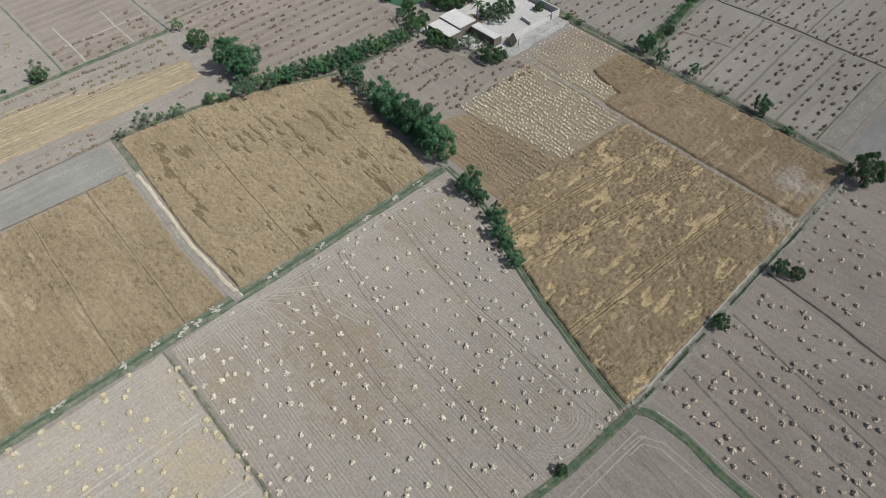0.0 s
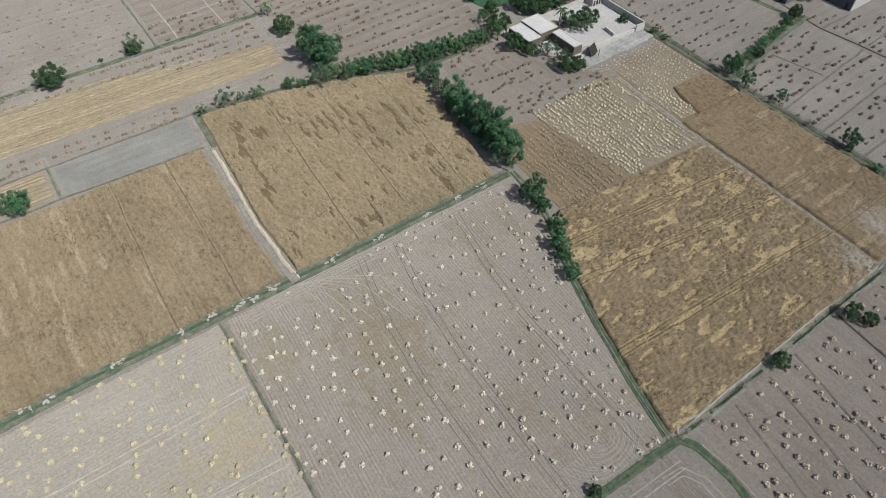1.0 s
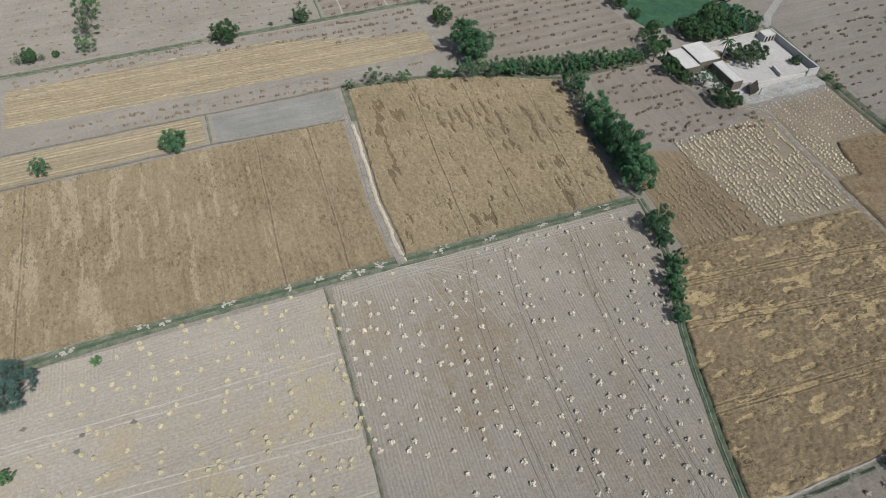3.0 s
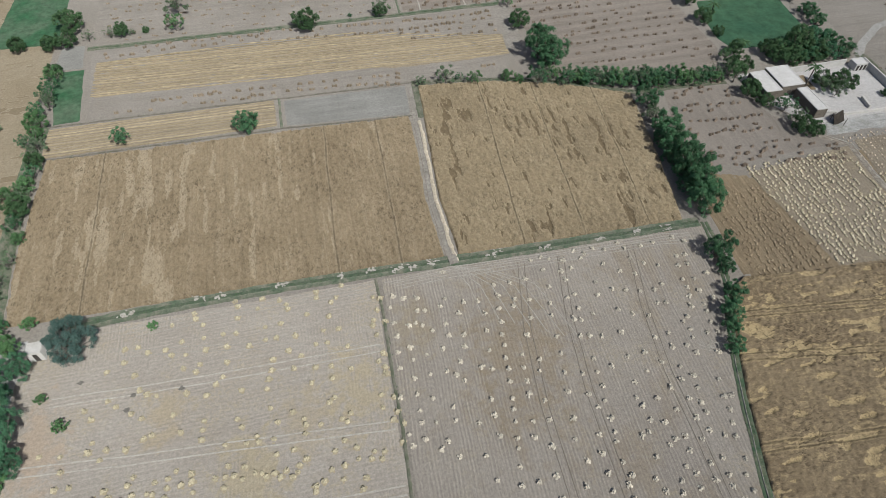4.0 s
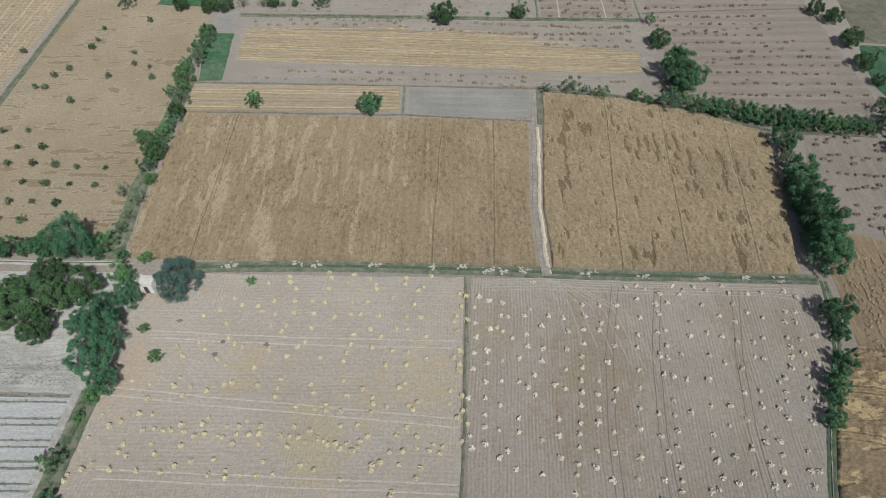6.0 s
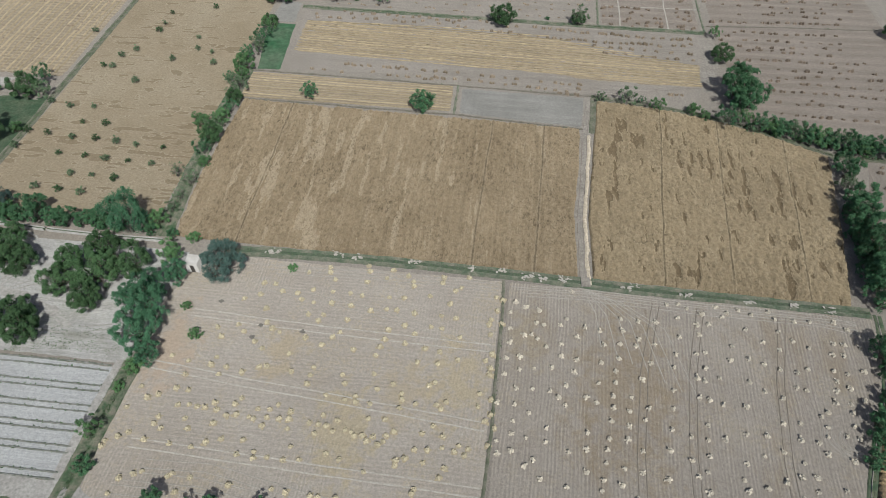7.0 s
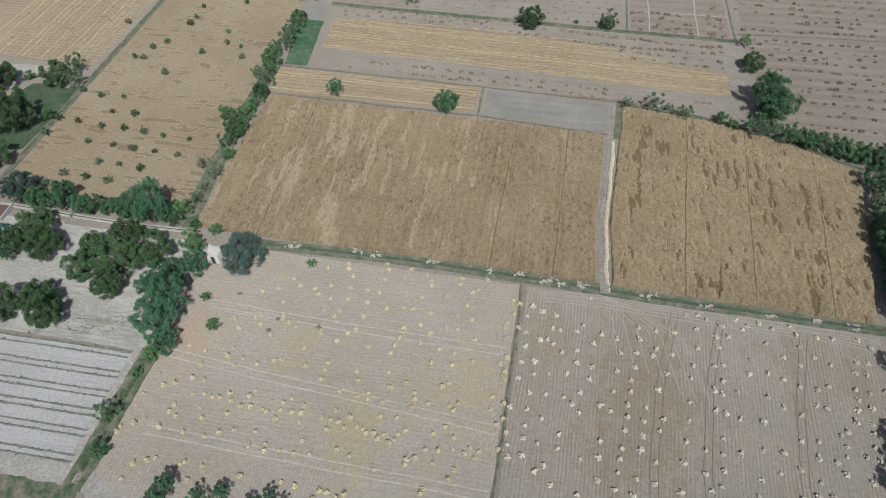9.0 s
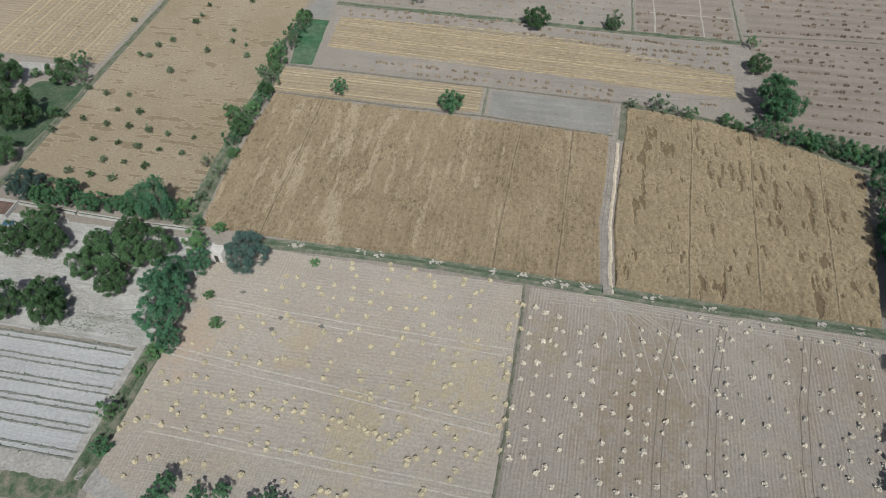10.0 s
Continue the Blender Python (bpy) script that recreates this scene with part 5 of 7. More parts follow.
grove("s", *((150.0 + 2.3 * k, 73.6 + 0.36 * k + 0.5 * (k % 3), 2.6 + 0.7 * (k % 4) / 3) for k in range(15)), tall=0.62, label="low green growth along the overgrown ditch", group="growth along the ditch")
# round the compound
grove("b", (107.6, 115, 6.2), (109.4, 110.6, 4.6), (112.6, 99.0, 5.6), (115.2, 97.6, 4.6), (132.6, 112.6, 7.0), (128.4, 114.6, 5.6), (142.2, 107.0, 3.2), (108.9, 125.9, 5.0))
grove("f", (112.8, 107.3, 6.0), (113.4, 102.4, 5.4), (127.6, 113.0, 6.0), (129.2, 109.6, 4.6), (146.2, 106.7, 2.8), (107.0, 121.4, 5.8), (109.1, 130.5, 5.0), (107, 123.6, 5.0))
tree("p", 123.4, 114.6, 4.2, 1.05)
tree("p", 115.9, 151.0, 4.4, 0.7)
tree("p", 115.4, 133.0, 4.0, 0.65)
grove("b", (123.5, 127.4, 6.8), (125.6, 124.8, 6.0), (133.2, 126.2, 7.6), (129.4, 129.6, 8.6), (122.1, 130.4, 6.0), label="dense dark tree of the grove behind the house", group="grove behind the house")
grove("h", (130.1, 125.4, 6.4), (141.6, 126, 6.6), (126.0, 130.6, 6.0), (139.4, 130.6, 7.0), label="bluish green tree of the grove behind the house", group="grove behind the house")
grove("a", (136.8, 125.6, 7.0), (134.6, 130.6, 8.6), tall=0.8, label="fine-leaved tree of the grove behind the house", group="grove behind the house")
grove("b", (111.6, 125.2, 5.6), (113.6, 133.0, 5.0), (113.3, 142.2, 3.8), (112.6, 149.6, 6.2), (112.9, 160.2, 7.0), (112.8, 172.4, 5.6), (109.2, 176.6, 5.0))
grove("f", (144.5, 154.7, 6.0), (144.6, 161.7, 5.6))
grove("h", (144.9, 147.0, 6.2), (144.1, 141.6, 5.6), tall=0.8)
# farmyard grove
grove("b", (-96.4, 67.6, 7.6), (-89.8, 68.8, 8.4), (-95.0, 73.6, 7.6), (-75.2, 74.0, 7.6), (-67.8, 70.4, 8.4), (-73.4, 67.4, 8.8), (-72.6, 61.6, 7.2), (-80.0, 65.2, 7.2), (-80.4, 70.4, 6.4), (-83.6, 56.8, 7.4), (-80.8, 53.6, 7.8), (-89.2, 53.4, 7.6), label="broad dark mango tree in the farmyard", group="farmyard mango trees")
grove("a", (-59.6, 55.4, 8.8), (-59.8, 60.8, 8.6), (-62.2, 65.4, 7.0), (-56.8, 52.0, 5.4), (-65.0, 62.6, 5.0))
grove("a", (-58.6, 69.4, 5.6), tall=0.9)
grove("l", (-61.4, 74.4, 5.4), (-58.9, 79.5, 3.2), (-67.7, 83.2, 4.6))
tree("g", -50.2, 72.6, 9.4)
tree("g", -104.0, 82.8, 8.2, label="round grey-green tree beside the tank")
tree("w", -72.6, 80.6, 9.0, 1.2)
grove("h", (-94.2, 81.6, 7.6), (-86.8, 80.8, 5.6), (-83.2, 81.6, 4.4), (-99.6, 80.6, 4.4), (-89.8, 81.2, 4.2), (-79.4, 81.4, 5.2), (-76.2, 82.4, 4.0), (-68.6, 80.6, 3.6), label="dark leafy tree behind the water channel")
grove("s", (-101.2, 81.8, 5.0), (-98, 81.6, 4), (-79.5, 80.8, 3.6), (-75.5, 80.6, 3.2), (-63.6, 80.2, 3.0))
# left tree line
grove("d", (-66.2, 90.6, 3.8), (-65.6, 95.7, 4.6), (-69.6, 98.2, 3.8), (-67.0, 128.0, 4.2), (-60.3, 177.3, 3.8), (-54.5, 177.6, 4.0), (142.5, 124.4, 4.6), (104.0, 125.0, 5.0), (70.6, 130.4, 3.6), (62.0, 128.6, 3.4))
grove("f", (-66.7, 87.1, 3.6), (-68.8, 132.7, 3.8), (-65.2, 120.9, 4.5), (-65.9, 146.9, 5.0), (-66.4, 153.8, 5.2))
grove("l", (-64.6, 101.8, 3.6), (-70.5, 115.6, 5.0), (-67.1, 138.7, 5.8), label="bright green tree in the ditch line")
grove("b", (-66.2, 110.4, 6.0), (-65.4, 125.4, 4.6), (-66.6, 161, 5.0))
grove("b", (-118.4, 121.4, 8.0), (-118.8, 103.6, 10.8), (-132.4, 118.0, 10), (-116.0, 91.0, 8.0))
grove("f", (-113.8, 121.4, 5.6), (-116.6, 127.4, 5.6))
grove("s", (-113.6, 108.0, 3.6), (-127.4, 122.4, 3.0))
grove("f", (-66.4, 105.8, 4.6), (-66.8, 114.2, 5.4), (-65.6, 130.2, 5.6), (-67.8, 143.2, 5.2), (-66.2, 150.2, 5.4), (-65.8, 157.4, 5.4))
grove("l", (-66.0, 117.6, 4.6), (-66.6, 135.6, 4.2), label="bright green tree in the ditch line")
# single trees
tree("t", -47.0, 129.4, 4.6, 1.0, "slender pale-stemmed tree at the plot's edge")
tree("r", -18.1, 128.6, 7.0)
tree("l", -36.8, 74.6, 2.2, label="tiny round bright bush on stubble")
grove("l", (-50.3, 57.4, 2.7), (-54.3, 63.2, 2.2), label="small bright green bush on stubble")
grove("b", (-0.7, 170.4, 8.0), (21.2, 173.4, 4.6))
grove("s", (12.5, 174.4, 1.7), (-58.9, 31.8, 4.0), (-58.6, 49.7, 4.0), (-59.6, 45.9, 2.4), (-45.2, 178, 1.9))
tree("f", -60.4, 37.6, 4.6)
grove("t", (-45.5, 27.9, 3.6), tall=1.5)
grove("t", (-46.2, 25.0, 4.4), (-40.1, 27.1, 3.2), (-36.9, 28.2, 3.2), (-31.7, 27.0, 3.2), (-29.3, 28.6, 3.0), (-26.7, 27.8, 2.6), tall=1.1)
# northern trees
grove("b", (-78.1, 175, 5.2), (-69.6, 174.2, 5.4), (-65.3, 174.6, 6.0), (-65.1, 183, 8.0), (-51.3, 177.2, 4.6), (-45.1, 178.3, 2.2))
grove("f", (-94.6, 175.6, 6.6), (-48.7, 177.7, 2.4), (-36.8, 177.4, 6.4), (-36.6, 186, 7.6), (-36, 196, 9))

for row_x, ys in ((-110.9, (108, 102.4, 119.6)), (-105.4, (107.7, 118.3, 135.7)), (-99.5, (107.2, 101.4, 118.7, 112.8, 144.1, 90.3)), (-93.6, (107.1, 112.7, 101.3, 95.2, 90.0, 130)), (-88.3, (106.6, 100.7, 95.3, 89.6, 140.8)), (-82.8, (106.2, 100.7, 94.8, 146.4)), (-76.6, (106.1, 100.4, 140.5)), (-102.4, (140.7, 135.8)), (-97, (153.9, 157.8, 163.5)), (-85, (151.8, 168)), (-78.6, (145.4,)), (-114.9, (151.6,))):
    for y in ys:
        tree("o", row_x + tree_rng.uniform(-0.4, 0.4), y, tree_rng.uniform(1.4, 2.3), group="young orchard trees")

# ---------------- stooks ----------------
def sheaf(rng, length=1.0, base=0.21, waist=0.13, head=0.27, sides=9):
    """A tied bundle along z: splayed straw at the foot, narrow at the tie, ears spreading at the top."""
    verts, faces = [], []
    rings = ((0.0, base), (0.25 * length, base * 0.8), (0.55 * length, waist), (0.8 * length, head * 0.75), (length, head))
    for z, r in rings:
        for k in range(sides):
            a = 2 * math.pi * k / sides
            q = r * (0.8 + 0.45 * rng.random())
            verts.append((math.cos(a) * q, math.sin(a) * q, z + (rng.random() - 0.5) * 0.12 * length))
    for i in range(len(rings) - 1):
        for k in range(sides):
            k2 = (k + 1) % sides
            faces.append((i * sides + k, i * sides + k2, (i + 1) * sides + k2, (i + 1) * sides + k))
    n = len(verts)
    verts.append((0, 0, length * 0.9))
    faces += [((len(rings) - 1) * sides + k, (len(rings) - 1) * sides + (k + 1) % sides, n) for k in range(sides)]
    return verts, faces


def moved(piece, m):
    return [m @ Vector(v) for v in piece[0]], piece[1]


def skirt(rng, reach, height, sides=13):
    """Loose straw trodden round a stook: a low ragged fan."""
    verts = [(0, 0, height)]
    for r, h in ((0.55, 0.8), (1.0, 0.0)):
        for k in range(sides):
            a, q = 6.283 * k / sides, reach * r * rng.uniform(0.55, 1.25)
            verts.append((math.cos(a) * q, math.sin(a) * q, height * h - (0.05 if h == 0 else 0)))
    faces = [(0, 1 + k, 1 + (k + 1) % sides) for k in range(sides)]
    faces += [(1 + k, 1 + sides + k, 1 + sides + (k + 1) % sides, 1 + (k + 1) % sides) for k in range(sides)]
    return verts, faces


def stook_kind(seed, mat, n=5, lean=34, ring=0.46, size=1.0, lying=1, name="stook", loose=None):
    """Sheaves leaned together, heads up, their feet splayed, one or two thrown across the top or beside."""
    rng = random.Random(seed)
    top = new(name)
    for k in range(n):
        a = 360 * k / n + rng.uniform(-26, 26)
        ln = lean + rng.uniform(-10, 14)
        m = pose(0, 0, 0, 0, 0, a) @ pose(ring * rng.uniform(0.85, 1.35), 0, 0.03, 0, -ln, 0)
        v, f = moved(sheaf(rng, rng.uniform(0.80, 1.10) * size, base=0.20, waist=0.16, head=0.27), m)
        made("sheaf", v, f, mat, top)
    for k in range(lying):
        m = pose(rng.uniform(-0.2, 0.2), rng.uniform(-0.2, 0.2), 0.95 * size * math.cos(radians(lean)) * 0.66, 0, 82, rng.uniform(0, 360)) @ pose(0, 0, -0.5 * size)
        v, f = moved(sheaf(rng, 1.05 * size, base=0.17, waist=0.13, head=0.23), m)
        made("sheaf", v, f, mat, top)
    if loose:
        v, f = skirt(rng, 1.15 * size, 0.11)
        tagged(made("loose_straw", v, f, loose, top), "thin litter of loose straw")
    return top


def low_stook(seed, mat, size, name):
    """A weathered stook of two or three stout sheaves, sunk together, as one mesh."""
    rng = random.Random(seed)
    bits = []
    for k in range(2 + seed % 2):
        m = pose((k - 0.6) * 0.48 * size, rng.uniform(-0.12, 0.12), 0, rng.uniform(-14, 14), rng.uniform(-16, 16), rng.uniform(0, 90))
        bits.append(moved(sheaf(rng, rng.uniform(0.62, 0.82) * size, 0.40 * size, 0.30 * size, 0.20 * size, 8), m))
    v, f = merged(bits)
    return made(name, v, f, mat)


STOOKS = {
    "cream": [stook_kind(201 + k, M_STRAW, 4 + k % 3, 42 + 4 * k, 0.36 + 0.03 * k, 0.84, 1 + k % 2) for k in range(6)],
    "yellow": [stook_kind(221 + k, M_YELLOW, 5 + k % 3, 46 + 4 * k, 0.36, 0.84, 1, "haycock", M_LITTER) for k in range(5)],
    "brown": [stook_kind(241 + k, M_BROWNSTRAW, 4 + k % 3, 40 + 4 * k, 0.34 + 0.03 * k, 0.90, 1, name="wheat_shock") for k in range(5)],
    "dim": [low_stook(260 + k, M_DIMSTRAW, 0.92, "weathered_stook") for k in range(6)],
    "faded": [low_stook(280 + k, M_FADED, 0.85, "faded_stook") for k in range(6)],
}
STOOK_SAY = {
    "cream": ("cream straw stook of leaning wheat sheaves on stubble", "stooks on the grey stubble", "stook"),
    "yellow": ("yellowish straw haycock on pale stubble", "haycocks on the pale stubble", "haycock"),
    "brown": ("light brown wheat shock on dark soil", "shocks on the dark soil", "wheat shock"),
}
stook_rng = random.Random(9)


def stooks(kind, x, spots, lo=0.80, hi=1.08):
    for y, dx in spots:
        s = stook_rng.uniform(lo, hi)
        m = pose(x + dx, y, 0.02, 0, 0, stook_rng.uniform(0, 360)) @ Matrix.Diagonal((s, s, s * stook_rng.uniform(0.85, 1.1), 1))
        tagged(copy_thing(stook_rng.choice(STOOKS[kind]), m), STOOK_SAY[kind][0], STOOK_SAY[kind][2], STOOK_SAY[kind][1])


def stook_column(x, *spots):
    stooks("cream", x, spots, 0.72, 0.98)


def straw_column(x, *spots):
    stooks("yellow", x, spots, 0.70, 0.98)


def dark_column(x, *spots):
    stooks("brown", x, spots, 0.76, 1.02)


stook_column(6, (41.8, -0.3), (43.9, -0.6), (50.8, -0.8), (56.4, +0.1), (59.6, +0.3), (63.0, +0.8), (66.0, +0.7), (69.6, +0.6))
stook_column(9, (40.3, +1.1), (42.5, -1.1), (45.0, +1.2), (45.5, -1.1), (47.7, -1.0), (50.7, -0.8), (53.8, -0.7), (57.5, -0.3), (60.1, -0.3), (64.8, +0.3), (71.1, +0.5), (72.0, -1.5))
stook_column(12, (38.5, +0.7), (41.5, -0.5), (44.7, +1.5), (49.4, -1.3), (54.0, -0.9), (58.0, -0.7), (62.8, +1.4), (64.3, -0.2), (65.0, -1.3), (67.4, +0.9), (67.7, -0.5), (70.5, +0.0))
stook_column(15, (47.1, -1.4), (52.9, +0.7), (54.0, -0.8), (58.6, -0.6), (61.1, +1.1), (63.7, +1.1), (67.8, +1.0))
stook_column(18, (27.7, +1.4), (30.1, -0.3), (33.5, -0.4), (37.7, -1.1), (43.4, -0.8), (51.6, -1.2), (55.4, -1.1), (58.2, +0.4), (60.7, +0.9), (65.5, +1.0), (69.3, -0.8), (75.8, +0.2))
stook_column(21, (28.4, -0.4), (31.8, +0.1), (34.8, +0.7), (37.7, +1.3), (40.4, -1.0), (44.2, -0.9), (47.1, -0.7), (52.7, +1.1), (53.5, -0.7), (67.7, -0.5))
stook_column(24, (24.2, +1.2), (26.8, -0.9), (31.8, -0.1), (39.4, -1.4), (42.3, -0.8), (44.5, -0.5), (46.4, -0.1), (49.7, +0.4), (52.0, +0.9), (54.2, +1.0), (56.5, -1.4), (56.9, +1.5))
stook_column(24, (60.6, -0.8), (64.4, -0.1), (67.3, -0.8))
stook_column(27, (28.5, -0.4), (32.1, -0.2), (36.9, +0.8), (38.9, -1.5), (41.7, -0.9), (46.6, -0.1), (49.1, +0.4), (51.7, +0.6), (54.4, +1.1), (59.2, -1.3), (61.9, -0.6), (64.9, -0.2))
stook_column(27, (67.8, +0.4), (70.4, +0.3))
stook_column(30, (22.3, +1.2), (24.0, +0.6), (29.5, +0.9), (41.4, -1.1), (44.9, -0.8), (50.4, +0.1), (52.6, +0.8), (58.1, +0.2), (64.8, -0.3), (66.2, +0.2), (70.3, +0.5))
stook_column(33, (16.6, -0.9), (21.8, -0.4), (33.4, -0.5), (37.2, -1.1), (40.7, -0.2), (45.5, +0.7), (49.3, +1.3), (61.6, -1.0), (65.6, -0.0), (70.5, +0.7))
stook_column(36, (16.2, +0.1), (23.5, +1.2), (23.6, -0.5), (26.1, +1.4), (27.9, -1.3), (28.3, +1.5), (30.7, -1.0), (33.9, -0.7), (37.1, -0.0), (44.3, +1.0), (48.3, +1.4), (53.1, -1.0))
stook_column(36, (56.6, -0.6), (61.1, +0.0), (63.8, +0.6), (74.8, +0.2))
stook_column(39, (15.2, +0.6), (21.1, -1.1), (29.6, -0.4), (31.9, -0.9), (35.4, -0.7), (37.0, -0.3), (39.4, -0.0), (41.8, -1.3), (42.6, +0.2), (45.3, +0.9), (48.1, +1.1), (50.8, +1.4))
stook_column(39, (55.7, +0.7), (59.5, +0.8), (64.5, +1.4), (67.7, -1.3), (71.9, -1.1), (74.3, +0.9), (75.2, -0.6))
stook_column(42, (15.4, -0.7), (21.0, +0.4), (23.9, -0.7), (26.1, +0.8), (28.2, +0.0), (35.4, +0.9), (48.6, +0.9), (54.8, +1.5), (55.5, -0.6), (59.0, -0.9), (61.6, -0.5), (64.9, +0.0))
stook_column(42, (68.7, -0.6), (70.9, -0.7), (73.3, +0.6))
stook_column(45, (14.8, -0.1), (15.6, -1.4), (19.6, -1.1), (20.1, +1.0), (25.3, +0.3), (27.1, +1.0), (31.5, -1.4), (35.8, -0.8), (37.7, +0.4), (40.3, +0.1), (42.0, -0.2), (44.8, +0.7))
stook_column(45, (59.9, -1.3), (63.8, +1.2), (71.2, -1.5), (73.2, +1.3), (75.4, +0.4))
stook_column(48, (21.1, -0.2), (25.4, +0.3), (27.7, +0.7), (29.1, -0.4), (31.4, +1.4), (32.9, -1.3), (33.7, -0.0), (36.7, -0.4), (41.1, +0.2), (46.4, +0.7), (49.9, -1.5), (54.9, -0.6))
stook_column(48, (59.8, +0.8), (66.8, -1.0), (74.2, -0.7))
stook_column(51, (14.0, +1.4), (14.3, -0.7), (20.1, -0.8), (22.6, -0.2), (26.1, +0.2), (28.7, +0.7), (32.7, +1.3), (33.8, -1.2), (38.5, -0.5), (42.4, +0.3), (47.4, +1.0), (50.0, -1.2))
stook_column(51, (58.2, +0.1), (63.7, +1.1), (64.5, -1.5), (70.8, -0.8), (74.3, +0.8), (75.1, -1.5))
stook_column(54, (14.1, +0.0), (18.5, +0.9), (19.7, +0.0), (20.7, -1.4), (22.3, +0.2), (24.6, -0.6), (26.3, -0.4), (29.1, +0.0), (33.9, +0.2), (36.4, -0.9), (36.9, +1.3), (38.8, +1.1))
stook_column(54, (39.9, -0.5), (43.5, -0.1), (45.9, +0.8), (49.9, +1.2), (52.6, -1.0), (57.3, -0.0), (62.9, +0.7), (68.4, -1.2), (75.4, +1.1))
stook_column(57, (23.2, -0.9), (25.8, -0.7), (28.2, +0.5), (31.9, +0.9), (32.5, -0.7), (41.5, -1.0), (43.7, -0.7), (49.7, +1.1), (52.8, -1.2), (59.3, +1.4), (59.6, -0.2), (62.6, +0.6))
stook_column(57, (67.1, -1.5), (69.3, +1.3), (71.0, -0.9), (73.7, -1.1))
stook_column(60, (34.2, -1.4), (36.5, -0.6), (38.9, +1.0), (38.9, -0.4), (42.1, +0.3), (47.9, -1.0), (51.0, -0.2), (52.7, +0.2), (54.5, -0.4), (55.5, +0.9), (63.6, -0.4), (68.1, +0.9))
stook_column(60, (73.7, -0.6))
stook_column(63, (47.1, +0.0), (51.5, +0.0), (57.4, -0.3), (59.8, +0.5), (61.8, +1.1), (63.8, +1.1), (73.9, -0.6))
stook_column(66, (51.2, -1.1), (53.4, -1.3), (55.7, -0.9), (57.5, -0.7), (60.5, -0.0), (63.4, +0.4), (67.2, -1.2), (67.3, +0.8), (69.6, +1.4), (69.6, -0.4), (74.4, +0.9))
stook_column(69, (58.5, -1.2), (64.2, +0.4), (69.3, +1.2), (72.9, -0.1))
stook_column(72, (72.2, -1.2))
straw_column(-57, (35.6, -1.2), (36.5, -1.0), (37.5, +0.8), (42.6, +0.0), (46.6, +0.9))
straw_column(-54, (28.5, +0.2), (30.9, +0.9), (38.4, -0.8), (44.7, -0.2), (45.4, +1.4), (53.1, +0.8))
straw_column(-51, (31.9, -0.1), (32.4, +1.1), (37.4, -0.7), (39.6, +1.2), (40.3, -0.2), (41.6, +0.1), (47.0, +1.0), (49.7, +1.5), (52.4, +1.1))
straw_column(-48, (37.2, +0.6), (44.0, -0.6), (44.3, +1.3), (46.9, +0.2), (59.8, +0.9))
straw_column(-45, (29.9, +1.5), (32.1, -0.7), (32.6, -0.0), (37.1, +1.3), (40.1, -0.4), (41.8, -1.5), (44.1, +1.1), (44.1, -0.3), (50.4, +1.4), (52.1, -0.6), (53.7, -0.1), (58.0, -0.8))
straw_column(-45, (60.9, +1.5), (66.7, +0.7))
straw_column(-42, (32.3, -0.0), (38.1, +0.4), (41.5, +0.5), (43.9, +0.2), (45.1, -0.5), (52.0, -0.8), (59.5, -0.1), (68.0, +0.5), (70.8, +0.4))
straw_column(-39, (39.0, -0.3), (43.1, -0.8), (43.4, +0.8), (45.3, +0.0), (46.4, +0.8), (51.4, -0.8), (56.4, +1.3), (57.7, -0.5), (61.9, +0.7), (65.0, -0.4), (70.8, -0.3))
straw_column(-36, (31.9, +0.3), (36.7, -0.0), (39.3, +0.3), (43.0, +0.9), (43.3, -0.0), (44.9, +1.1), (52.6, -1.1), (52.9, +0.2), (60.1, +0.5), (60.8, -1.0), (69.2, +1.5), (69.3, -1.5))
straw_column(-33, (36.4, -0.2), (37.5, -0.3), (42.0, -0.3), (43.5, +0.0), (45.0, +0.2), (46.0, +1.3), (55.9, +0.5), (67.8, -0.3), (70.3, +1.3), (74.4, -0.5))
straw_column(-30, (32.0, +1.2), (36.9, -1.0), (42.0, +1.0), (43.5, -0.8), (43.7, +0.8), (45.0, +0.7), (52.4, -1.2), (59.5, -0.5), (63.5, +1.0), (64.6, -1.2), (67.4, -0.9), (74.9, +0.7))
straw_column(-30, (76.1, +0.4))
straw_column(-27, (31.8, +0.5), (36.8, -1.3), (37.1, +1.2), (39.1, -0.7), (43.4, +1.4), (50.4, -0.8), (52.1, -0.7), (53.7, -0.4), (58.4, -0.2), (60.2, +1.4), (64.8, -1.3), (67.7, -0.4))
straw_column(-27, (70.3, -0.8), (73.2, -1.0))
straw_column(-24, (30.4, +0.7), (31.7, +1.4), (41.6, -0.3), (43.2, +1.3), (43.3, -0.1), (45.0, +0.4), (48.7, -0.1), (61.4, -0.4), (64.3, +0.3), (67.5, +0.3), (70.3, -0.3))
straw_column(-21, (31.0, +1.4), (31.6, -0.4), (38.6, -0.7), (42.4, -0.5), (44.3, -0.1), (48.2, +0.3), (51.2, -0.3), (52.9, -1.1), (58.1, -0.3), (66.8, +1.3), (70.1, -1.0), (73.4, -0.7))
straw_column(-21, (76.1, -0.6), (77.5, -1.0))
straw_column(-18, (31.8, -0.6), (37.9, -1.4), (42.0, +0.2), (42.6, -0.4), (42.9, -1.4), (48.0, -0.8), (49.0, -1.0), (53.6, +1.4), (57.4, +1.0), (59.2, +1.4), (67.5, +1.2), (70.3, +1.3))
straw_column(-18, (74.8, +0.1), (76.9, +0.9))
